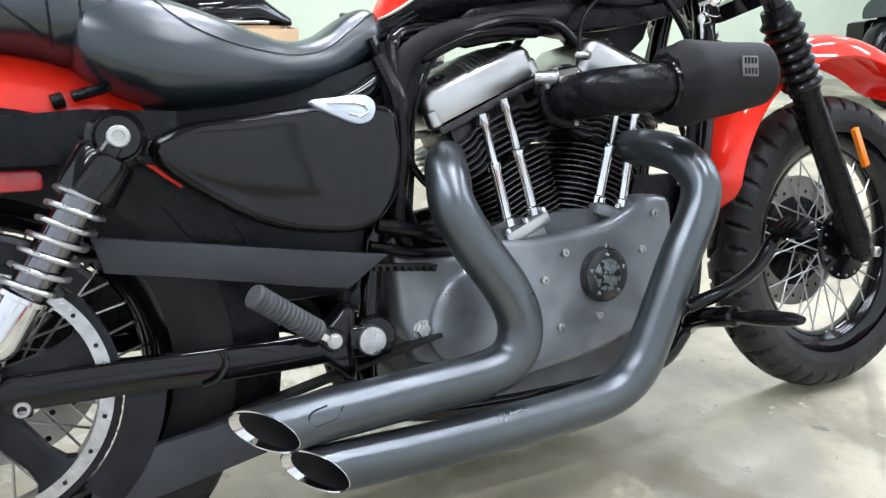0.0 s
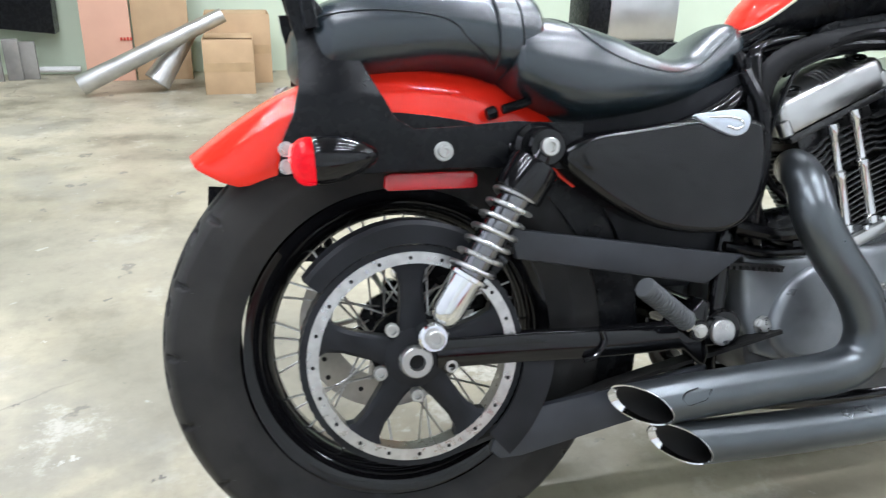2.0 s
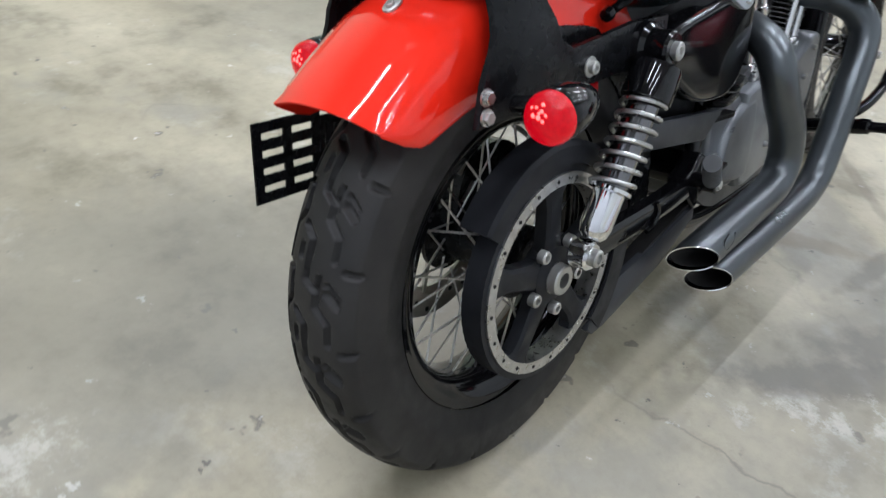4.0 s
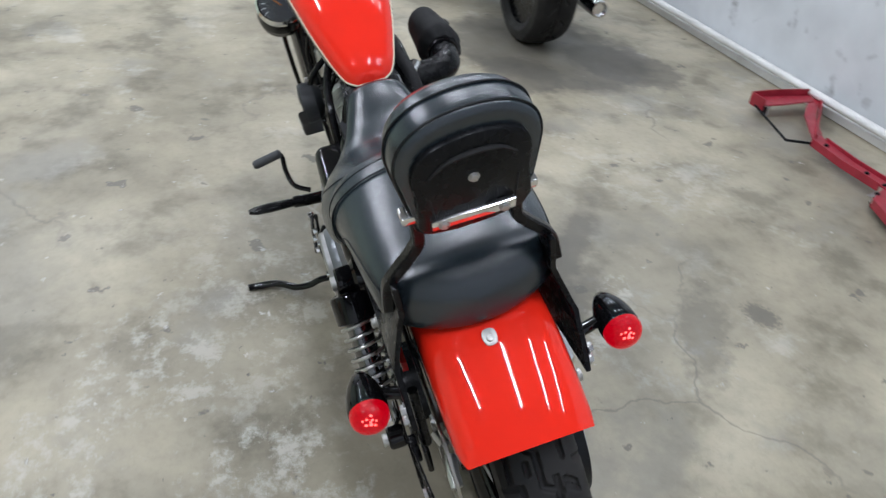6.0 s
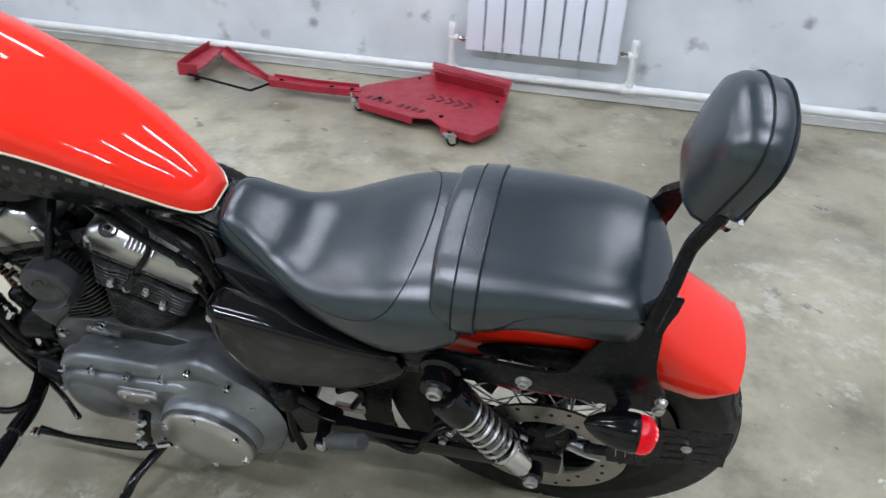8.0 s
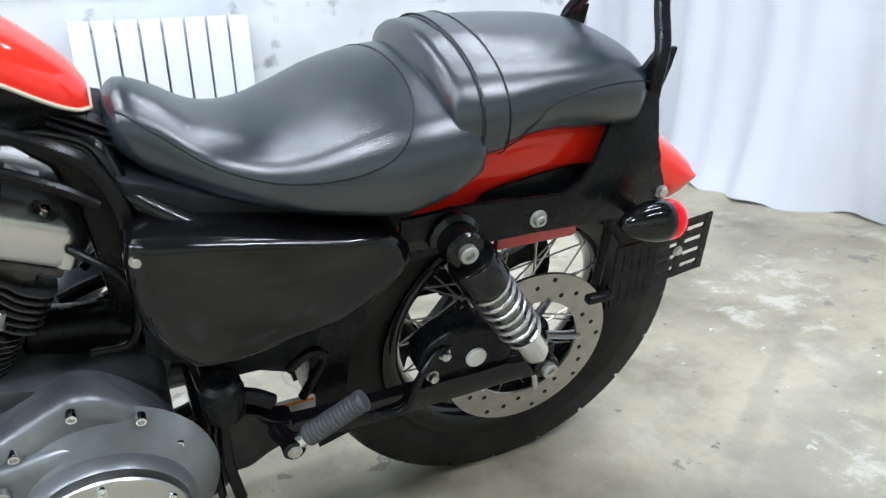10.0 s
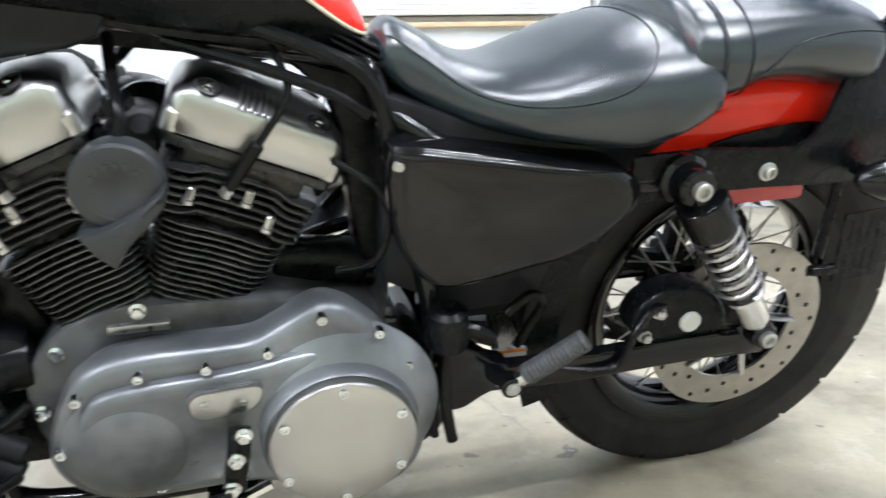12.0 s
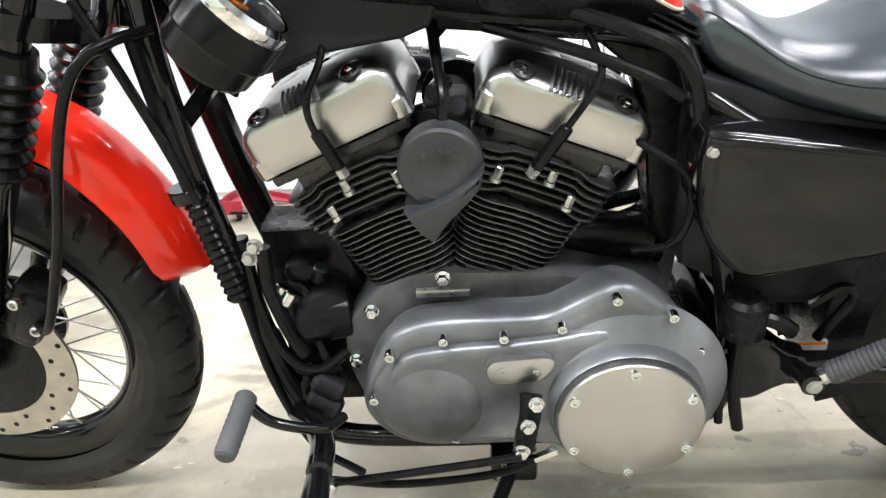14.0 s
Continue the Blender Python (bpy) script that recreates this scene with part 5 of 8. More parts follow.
# primary cover
PRIM = [(0.984, 0.3), (0.97, 0.347), (0.943, 0.396), (0.905, 0.419), (0.857, 0.426), (0.79, 0.427), (0.736, 0.429), (0.705, 0.444), (0.677, 0.46), (0.65, 0.471), (0.628, 0.469), (0.602, 0.454), (0.57, 0.421),
        (0.536, 0.366), (0.517, 0.304), (0.512, 0.25), (0.522, 0.2), (0.557, 0.165), (0.62, 0.152), (0.685, 0.172), (0.72, 0.2), (0.786, 0.204), (0.885, 0.203), (0.933, 0.214), (0.964, 0.237), (0.982, 0.268)]
prim = plate("primary_cover", PRIM, 0.113, 0.152, "cast", engine, 0.022, 3, "grey textured primary cover")
plate("inner_primary", [(0.74 + (x - 0.74) * 0.965, 0.31 + (z - 0.31) * 0.9) for x, z in PRIM], 0.075, 0.12, "cast", prim, 0.003, 3)


def dome(name, centre, r, h, parent, material, squash=1.0, flat=0.45):
    bm = bmesh.new()
    prof = [(r * 1.2, -0.3 * h), (r * 1.1, 0.02 * h), (r * 1.0, h * 0.25), (r * 0.89, h * 0.52), (r * 0.76, h * 0.77), (r * 0.6, h * 0.94), (r * flat, h), (0.0, h)]
    lathe(bm, (0, 0, 0), (0, 1, 0), prof, 48, cap1=False)
    bmesh.ops.scale(bm, vec=(1, 1, squash), verts=bm.verts)
    bmesh.ops.translate(bm, vec=centre, verts=bm.verts)
    return part(name, bm, material, parent, angle=50)


dome("front_bulge", (0.884, 0.158, 0.302), 0.07, 0.02, prim, "cast", 1.0, 0.4)
dome("rear_bulge", (0.63, 0.15, 0.303), 0.112, 0.038, prim, "cast", 1.05, 0.45)
bm = bmesh.new()
lathe(bm, (0.633, 0.15, 0.3), (0, 1, 0), [(0.103, 0), (0.102, 0.025), (0.099, 0.039), (0.0965, 0.043), (0.094, 0.041), (0.09, 0.04)], 64)
part("cover_seat", bm, "cast", prim, angle=50)
RIDGE = [(0.948, 0.33), (0.922, 0.38), (0.857, 0.394), (0.79, 0.398), (0.726, 0.405), (0.68, 0.414), (0.62, 0.414), (0.576, 0.385), (0.548, 0.335), (0.54, 0.27), (0.57, 0.205), (0.64, 0.185), (0.7, 0.21), (0.78, 0.23), (0.87, 0.228), (0.93, 0.25), (0.952, 0.285)]
bm = bmesh.new()
slab(bm, RIDGE, 0.14, 0.168, 0.015, 3)
part("cover_ridge", bm, "cast", prim, angle=50)
derby = empty("derby_cover")
derby.parent = engine
bm = bmesh.new()
lathe(bm, (0.633, 0.188, 0.3), (0, 1, 0), [(0.0935, 0), (0.0935, 0.015), (0.092, 0.018), (0.087, 0.0205), (0.05, 0.022), (0.0, 0.0225)], 64, cap1=False)
part("disc_cover", bm, "alu", derby, "round brushed aluminium cover", angle=25)
for i in range(6):
    a = radians(90 + 60 * i)
    cap_screw("cover_screw", (0.633 + 0.0825 * math.cos(a), 0.2075, 0.301 + 0.0825 * math.sin(a)), (0, 1, 0), 0.0068, derby, 0.006, "chrome")
for p in ((0.58, 0.148, 0.429), (0.65, 0.149, 0.458), (0.716, 0.148, 0.417), (0.789, 0.151, 0.407), (0.866, 0.15, 0.405), (0.937, 0.15, 0.382), (0.543, 0.146, 0.373), (0.524, 0.14, 0.29), (0.966, 0.148, 0.307), (0.86, 0.15, 0.235), (0.93, 0.15, 0.262)):
    cap_screw("cover_screw", (p[0], p[1] + 0.002, p[2]), (0, 1, 0), 0.0068, prim, 0.012, "chrome")
plate("inspection_boss", rounded(0.771, 0.3665, 0.045, 0.0225, 0.019, -4), 0.14, 0.173, "cast", prim, 0.006, 2)
insp = plate("inspection_cover", [(x - max(0.0, 0.78 - x) * (z - 0.367) * 11, z) for x, z in rounded(0.771, 0.367, 0.041, 0.0185, 0.0165, -4)], 0.165, 0.179, "alu", engine, 0.0015, 0, "small aluminium inspection plate")
for p in ((0.749, 0.178, 0.3655), (0.794, 0.178, 0.369)):
    cap_screw("plate_screw", p, (0, 1, 0), 0.0055, insp, 0.004)
# gear shift end
bm = bmesh.new()
sweep(bm, smooth_path([(0.757, 0.19, 0.34), (0.76, 0.205, 0.315), (0.766, 0.21, 0.285), (0.769, 0.21, 0.262)], 4), 0.014, 12, flat=0.6)
part("shift_arm", bm, "satin", engine, "black gear shift arm")
for p, r in (((0.752, 0.21, 0.342), 0.008), ((0.763, 0.217, 0.312), 0.008), ((0.772, 0.219, 0.27), 0.009)):
    bolt("shift_bolt", p, (0, 1, 0), r, engine, 0.01, "chrome")
for pts, nm in (([(0.772, 0.228, 0.268), (0.94, 0.225, 0.236), (1.03, 0.22, 0.218)], "shift_rod"), ([(0.725, 0.2, 0.25), (0.8, 0.215, 0.226), (0.93, 0.215, 0.208), (1.03, 0.21, 0.213)], "clutch_cable")):
    part(nm, tube(pts, 0.0055, 10), "hose", engine)
bm = bmesh.new()
rod(bm, (0.725, 0.2, 0.25), (0.755, 0.205, 0.24), 0.008, 8)
part("cable_ferrule", bm, "chrome", engine)
bm = bmesh.new()
lathe(bm, (1.03, 0.215, 0.216), (0, 1, 0), [(0.01, 0), (0.012, 0.004), (0.012, 0.016), (0.008, 0.02)], 14)
part("rod_end", bm, "chrome", engine)
# right side: gear cover, sprocket cover, badge, push rods
gear = plate("gear_cover", [(0.66, 0.416), (0.75, 0.42), (0.83, 0.425), (0.9, 0.432), (0.95, 0.45), (0.985, 0.47), (1.03, 0.465), (1.04, 0.43), (1.03, 0.33), (0.975, 0.262), (0.885, 0.226), (0.76, 0.212), (0.68, 0.216), (0.66, 0.3)],
             -0.06, -0.118, "cast", engine, 0.012, 2, "grey cast gear cover")
spr = plate("sprocket_cover", [(0.522, 0.428), (0.55, 0.42), (0.66, 0.412), (0.72, 0.41), (0.72, 0.216), (0.66, 0.22), (0.552, 0.262), (0.53, 0.32)], -0.06, -0.106, "cast", engine, 0.012, 0, "grey sprocket cover")
plate("rounded_face", [(0.57, 0.31), (0.6, 0.37), (0.66, 0.4), (0.72, 0.39), (0.72, 0.24), (0.66, 0.235), (0.59, 0.26)], -0.1, -0.119, "cast", spr, 0.014, 3)
bolt("sprocket_bolt", (0.562, -0.106, 0.309), (0, -1, 0), 0.012, spr, 0.01)
bm = bmesh.new()
lathe(bm, (0.886, -0.112, 0.35), (0, -1, 0), [(0.047, 0), (0.0455, 0.01), (0.0435, 0.0145), (0.0415, 0.0145), (0.041, 0.0165), (0.0385, 0.018)], 44)
badge = part("timing_cover", bm, "fin", engine, "round black timing cover with a worn silver emblem")
bm = bmesh.new()
lathe(bm, (0.886, -0.1292, 0.35), (0, -1, 0), [(0.026, 0), (0.026, 0.0022), (0.024, 0.003)], 32)
part("emblem_disc", bm, mat("worn_emblem", (0.22, 0.26, 0.27), 0.4, 0.6, noise_scale=120, noise_amt=0.5, second=(0.02, 0.02, 0.02), second_scale=90, second_lo=0.48, second_hi=0.55), badge)
for i in range(5):
    a = radians(90 + 72 * i)
    cap_screw("timing_screw", (0.886 + 0.0335 * math.cos(a), -0.13, 0.35 + 0.0335 * math.sin(a)), (0, -1, 0), 0.003, badge, 0.003)
for p in ((0.811, -0.117, 0.394), (0.967, -0.117, 0.382), (0.796, -0.117, 0.276), (0.895, -0.117, 0.394), (0.77, -0.117, 0.356), (0.872, -0.117, 0.284), (0.995, -0.117, 0.44)):
    cap_screw("cover_screw", p, (0, -1, 0), 0.0065, gear, 0.008)
for a, b in (((0.735, -0.08, 0.443), (0.7, -0.08, 0.618)), ((0.783, -0.08, 0.457), (0.74, -0.08, 0.64)), ((0.91, -0.08, 0.462), (0.963, -0.08, 0.63)), ((0.96, -0.08, 0.452), (1.0, -0.08, 0.62))):
    a, b = Vector(a), Vector(b)
    d = (b - a).normalized()
    L = (b - a).length
    bm = bmesh.new()
    lathe(bm, a, d, [(0.013, 0), (0.013, 0.012), (0.0095, 0.014), (0.0095, L * 0.48), (0.011, L * 0.5), (0.011, L * 0.56), (0.0075, L * 0.58), (0.0075, L - 0.02), (0.0105, L - 0.015), (0.0105, L)], 18)
    part("push_rod_tube", bm, "chrome", engine, "chrome push rod tube")
for c, rot in (((0.762, -0.075, 0.437), 22), ((0.935, -0.075, 0.443), -20)):
    bm = bmesh.new()
    box(bm, (0, 0, 0), (0.085, 0.05, 0.02), 0.004)
    box(bm, (0, 0.005, -0.025), (0.07, 0.04, 0.04), 0.005)
    bmesh.ops.transform(bm, matrix=Matrix.Translation(c) @ Matrix.Rotation(radians(-rot), 4, "Y"), verts=bm.verts)
    lb = part("lifter_block", bm, "alu" if rot > 0 else "cast", engine)
    for x in (-0.036, 0.036, 0.0):
        p = Vector(c) + Matrix.Rotation(radians(-rot), 3, "Y") @ Vector((x, -0.022, 0.01))
        cap_screw("block_screw", p, Matrix.Rotation(radians(-rot), 3, "Y") @ Vector((0, 0, 1)), 0.0055, engine, 0.009, "chrome")
# oil filter and regulator at the front of the engine
bm = bmesh.new()
lathe(bm, (1.0, 0.05, 0.378), (1, 0.15, 0), [(0.03, 0), (0.037, 0.004), (0.037, 0.07), (0.03, 0.08)], 30)
part("oil_filter", bm, "satin", engine, "black oil filter")
bm = bmesh.new()
box(bm, (1.075, 0.04, 0.23), (0.03, 0.1, 0.09), 0.006, Matrix.Rotation(radians(-18), 4, "Y"))
for k in range(6):
    box(bm, (1.095, 0.04, 0.195 + 0.014 * k), (0.025, 0.1, 0.004), 0.001, Matrix.Rotation(radians(-18), 4, "Y"))
part("regulator", bm, "satin", engine, "black finned regulator")
for k, pts in enumerate(([(1.06, 0.07, 0.3), (1.08, 0.09, 0.27), (1.05, 0.1, 0.22), (1.06, 0.09, 0.18)], [(1.11, 0.06, 0.45), (1.09, 0.07, 0.36), (1.085, 0.08, 0.3), (1.06, 0.09, 0.27)],
                         [(1.09, 0.05, 0.44), (1.06, 0.06, 0.42), (1.055, 0.07, 0.36), (1.03, 0.09, 0.28)])):
    part("engine_hose", tube(pts, 0.008 if k else 0.011, 10), "hose", engine)
for p in ((1.088, 0.07, 0.44), (1.075, 0.075, 0.432)):
    bm = bmesh.new()
    rod(bm, p, (p[0] + 0.012, p[1] + 0.008, p[2] - 0.016), 0.011, 12, 0.002)
    part("hose_clamp", bm, "chrome", engine)
# intake between the cylinders
bm = bmesh.new()
box(bm, (0.85, 0.0, 0.63), (0.06, 0.09, 0.09), 0.012)
rod(bm, (0.85, 0, 0.62), (0.85, -0.1, 0.64), 0.032, 20, 0.004)
rod(bm, (0.77, 0, 0.6), (0.93, 0, 0.6), 0.024, 18)
part("throttle_body", bm, "matt", engine, "black throttle body")
for a, b, r, m_ in (((0.79, -0.1, 0.668), (0.812, -0.13, 0.664), 0.011, "steel"), ((0.812, -0.125, 0.665), (0.84, -0.142, 0.668), 0.014, "chrome"), ((0.868, -0.1, 0.702), (0.88, -0.12, 0.7), 0.008, "steel"),
                    ((0.885, 0.03, 0.66), (0.87, 0.06, 0.65), 0.016, "satin"), ((0.83, 0.03, 0.66), (0.835, 0.06, 0.68), 0.013, "matt"), ((0.85, 0.03, 0.7), (0.86, 0.07, 0.7), 0.012, "satin")):
    bm = bmesh.new()
    rod(bm, a, b, r, 8 if m_ == "chrome" else 14, 0.002)
    part("fitting", bm, m_, engine)

# ---- horn on the left
horn = empty("horn")
horn.parent = bike
bm = bmesh.new()
lathe(bm, (0.854, 0.112, 0.638), (0, 1, 0), [(0.03, -0.014), (0.042, -0.002), (0.048, 0.004), (0.0495, 0.026), (0.049, 0.034), (0.046, 0.038), (0.03, 0.04), (0.018, 0.038), (0.012, 0.035), (0.0, 0.035)], 44, cap1=False)
part("horn_body", bm, "horn", horn, "round dark grey horn", angle=30)
bm = bmesh.new()
slab(bm, [(0.899, 0.591), (0.884, 0.566), (0.866, 0.549), (0.85, 0.574), (0.826, 0.598), (0.809, 0.618), (0.804, 0.644), (0.816, 0.632), (0.84, 0.613), (0.868, 0.599)], 0.116, 0.166, 0.007)
part("horn_mouth", bm, "horn", horn, angle=40)
bm = bmesh.new()
lathe(bm, (0.854, 0.1505, 0.638), (0, 1, 0), [(0.036, 0), (0.037, 0.0012), (0.034, 0.0015), (0.033, 0.0)], 36, cap0=False, cap1=False)
part("horn_ring", bm, "horn", horn)
for k in range(6):
    a_ = radians(150 - 22 * k)
    bm = bmesh.new()
    box(bm, (0.854 - 0.026 * math.cos(a_), 0.1525, 0.638 + 0.026 * math.sin(a_)), (0.006, 0.0014, 0.008), 0.0004)
    part("relief_bar", bm, "horn", horn, "raised lettering bar")
part("horn_wire", tube([(0.85, 0.118, 0.682), (0.848, 0.1, 0.71), (0.855, 0.06, 0.74), (0.86, 0.02, 0.77)], 0.007, 10), "hose", horn)

# ---- exhaust
exhaust = empty("exhaust")
exhaust.parent = bike


def exhaust_pipe(pts, r0, r1, dent=False):
    P = smooth_path(pts, 9)
    n = len(P)
    rs = [r0 + (r1 - r0) * min(1.0, i / (n * 0.35)) for i in range(n)]
    bm = bmesh.new()
    sides = 28
    t0 = (P[1] - P[0]).normalized()
    u, v, _ = basis(t0)
    axis = (P[-1] - P[-2]).normalized()

    def rings(scale, pts_, rad):
        uu = u.copy()
        out = []
        for i, p in enumerate(pts_):
            t = (pts_[min(i + 1, len(pts_) - 1)] - pts_[max(i - 1, 0)]).normalized()
            uu = (uu - t * uu.dot(t)).normalized()
            vv = t.cross(uu)
            ring = []
            for k in range(sides):
                o = uu * math.cos(2 * math.pi * k / sides) + vv * math.sin(2 * math.pi * k / sides)
                q = p + o * rad[i] * scale
                left = (pts_[-1] - p).length
                if left < 0.075 and i > len(pts_) // 2:
                    q = q + axis * (o.z * 0.018 + o.y * 0.03) * (1 - left / 0.075)
                ring.append(q)
            out.append(ring)
        return out
    outer = rings(1.0, P, rs)
    skin(bm, outer, cap0=True, cap1=False)
    pipe = part("exhaust_pipe", bm, "pipe", exhaust, "dark grey coated exhaust pipe", angle=50)
    inner = rings(0.93, P, rs)
    lip0 = [q + axis * 0.001 for q in outer[-1]]
    lip1 = [q + axis * 0.0005 for q in inner[-1]]
    bm = bmesh.new()
    skin(bm, [outer[-1], lip0, lip1, [q - axis * 0.012 for q in inner[-1]]], cap0=False, cap1=False)
    part("pipe_lip", bm, "chrome", pipe, "bright cut edge of the pipe", angle=30)
    bm = bmesh.new()
    skin(bm, [[q - axis * 0.012 for q in inner[-1]], [q - axis * 0.13 for q in inner[-1]]], cap0=False, cap1=True)
    part("pipe_bore", bm, "dark", pipe)
    return pipe


exhaust_pipe([(0.64, -0.07, 0.552), (0.612, -0.12, 0.546), (0.592, -0.165, 0.524), (0.585, -0.188, 0.488), (0.612, -0.195, 0.432), (0.655, -0.2, 0.366), (0.672, -0.2, 0.312), (0.655, -0.2, 0.27), (0.605, -0.2, 0.253), (0.5, -0.2, 0.249), (0.39, -0.2, 0.245), (0.302, -0.2, 0.241)], 0.03, 0.0325)
exhaust_pipe([(0.985, -0.07, 0.552), (0.995, -0.12, 0.549), (1.009, -0.172, 0.53), (1.018, -0.203, 0.492), (1.003, -0.212, 0.445), (0.957, -0.215, 0.372), (0.907, -0.215, 0.28), (0.868, -0.215, 0.218), (0.82, -0.213, 0.188), (0.74, -0.212, 0.178), (0.56, -0.21, 0.175), (0.357, -0.21, 0.181)], 0.03, 0.0315)
# blistered coating on the upper pipe
bm = bmesh.new()
sweep(bm, smooth_path([(0.395, -0.228, 0.262), (0.385, -0.231, 0.25), (0.372, -0.2315, 0.247), (0.358, -0.2315, 0.245), (0.35, -0.23, 0.253), (0.356, -0.228, 0.262), (0.375, -0.226, 0.266)], 5), 0.0012, 5)
part("coating_blister", bm, "matt", exhaust)

# ---- intake elbow and filter
air = empty("air_cleaner")
air.parent = bike
bm = bmesh.new()
lathe(bm, (0.84, -0.098, 0.638), (0, -1, 0), [(0.05, 0), (0.05, 0.012), (0.046, 0.016), (0.038, 0.017)], 32)
part("mount_ring", bm, "satin", air)
for a in (40, 160, 280):
    cap_screw("ring_screw", (0.84 + 0.044 * math.cos(radians(a)), -0.114, 0.638 + 0.044 * math.sin(radians(a))), (0, -1, 0), 0.0045, air, 0.006)
part("elbow", tube([(0.835, -0.1, 0.634), (0.836, -0.15, 0.634), (0.842, -0.19, 0.634), (0.862, -0.219, 0.634), (0.9, -0.23, 0.635), (0.97, -0.232, 0.638)], 0.0355, 28, 6), "satin", air, "black intake elbow")
bm = bmesh.new()
lathe(bm, (0.918, -0.231, 0.637), (1, -0.02, 0.04), [(0.04, 0), (0.043, 0.003), (0.043, 0.014), (0.04, 0.017)], 30)
part("hose_clamp", bm, "black", air)
bm = bmesh.new()
rings = []
for i in range(24):
    q = i / 23
    x = 0.922 + 0.195 * q
    r = 0.048 + 0.019 * math.sin(min(1, q * 4.5) * math.pi / 2) - 0.018 * q
    ring = []
    for k in range(36):
        a = 2 * math.pi * k / 36
        w = 1 + 0.045 * math.sin(a * 11 + 2.0 * math.sin(q * 5)) * max(0, 0.35 - q) * 3 + 0.008 * math.sin(a * 3 + q * 9)
        ring.append((x, -0.232 + r * w * math.cos(a) * 0.9, 0.637 + 0.014 * q + r * w * math.sin(a)))
    rings.append(ring)
rings.append([(1.123, -0.232 + (p[1] + 0.232) * 0.9, 0.651 + (p[2] - 0.651) * 0.9) for p in rings[-1]])
skin(bm, rings)
part("filter_sock", bm, "fabric", air, "dark grey fabric filter sock", angle=50)
bm = bmesh.new()
box(bm, (1.047, -0.2815, 0.658), (0.036, 0.003, 0.03), 0.001, Matrix.Rotation(radians(5), 4, "Z"))
lab = part("sock_label", bm, mat("grey_woven_label", (0.13, 0.13, 0.125), 0.7, noise_scale=200, noise_amt=0.3), air, "grey woven label with faint print")
for z in (0.666, 0.651):
    for k in range(4):
        bm = bmesh.new()
        box(bm, (1.035 + 0.0078 * k, -0.2843 + 0.0007 * k, z), (0.0045, 0.001, 0.009))
        part("label_bar", bm, "matt", lab)

# ---- front wheel, fork, fender
FW = (1.573, 0.0, 0.319)
front_wheel = empty("front_wheel")
front_wheel.parent = bike
FRONT_GROOVES = [((0.0, 0.014), (0.012, 0.06)), ((0.05, 0.024), (0.058, 0.056)), ((0.024, -0.014), (0.036, -0.06)), ((0.074, -0.024), (0.082, -0.056)), ((0.028, 0.0), (0.078, 0.005)), ((0.078, 0.005), (0.086, 0.018))]
tyre(FW, 0.313, 0.05, 0.235, 20, FRONT_GROOVES, front_wheel, crown=0.042)
rim(FW, 0.234, 0.034, front_wheel)
spokes(FW, 0.04, 0.035, 0.204, 0.008, 40, front_wheel)
bm = bmesh.new()
lathe(bm, (FW[0], -0.06, FW[2]), (0, 1, 0), [(0.025, -0.004), (0.05, 0.0), (0.076, 0.003), (0.076, 0.011), (0.035, 0.022), (0.026, 0.06), (0.03, 0.096), (0.05, 0.104), (0.05, 0.112), (0.02, 0.12)], 32)
part("hub", bm, "black", front_wheel)
disc(FW, 0.066, 0.1, 0.146, front_wheel, holes=30)
bm = bmesh.new()
lathe(bm, (FW[0], 0.06, FW[2]), (0, 1, 0), [(0.04, 0), (0.104, 0.004), (0.104, 0.007), (0.04, 0.006)], 48)
part("disc_carrier", bm, "satin", front_wheel)
for i in range(16):
    bm = bmesh.new()
    a = 2 * math.pi * i / 16
    lathe(bm, (FW[0] + 0.067 * math.cos(a), -0.0575, FW[2] + 0.067 * math.sin(a)), (0, -1, 0), [(0.0036, 0), (0.0032, 0.0022)], 8)
    part("spoke_head", bm, "steel", front_wheel)
fork = empty("front_fork")
fork.parent = bike
FA, FB = Vector((1.575, 0, 0.29)), Vector((1.255, 0, 0.93))
FD = (FB - FA).normalized()
for s in (-1, 1):
    o = Vector((0, s * 0.098, 0))
    bm = bmesh.new()
    lathe(bm, FA + o, FD, [(0.014, 0), (0.022, 0.012), (0.0255, 0.06), (0.0255, 0.38), (0.029, 0.385), (0.029, 0.4)], 24)
    part("lower_leg", bm, "satin" if s < 0 else "black", fork, "black fork lower leg")
    bm = bmesh.new()
    prof = [(0.029, 0)]
    for k in range(7):
        prof += [(0.037, 0.008 + 0.021 * k), (0.038, 0.012 + 0.021 * k), (0.03, 0.02 + 0.021 * k)]
    prof.append((0.028, 0.165))
    lathe(bm, FA + o + FD * 0.392, FD, prof, 28)
    part("gaiter", bm, "hose", fork, "ribbed black rubber fork gaiter")
    bm = bmesh.new()
    rod(bm, FA + o + FD * 0.55, FA + o + FD * 0.73, 0.0195, 18, 0.003)
    part("upper_tube", bm, "black", fork)
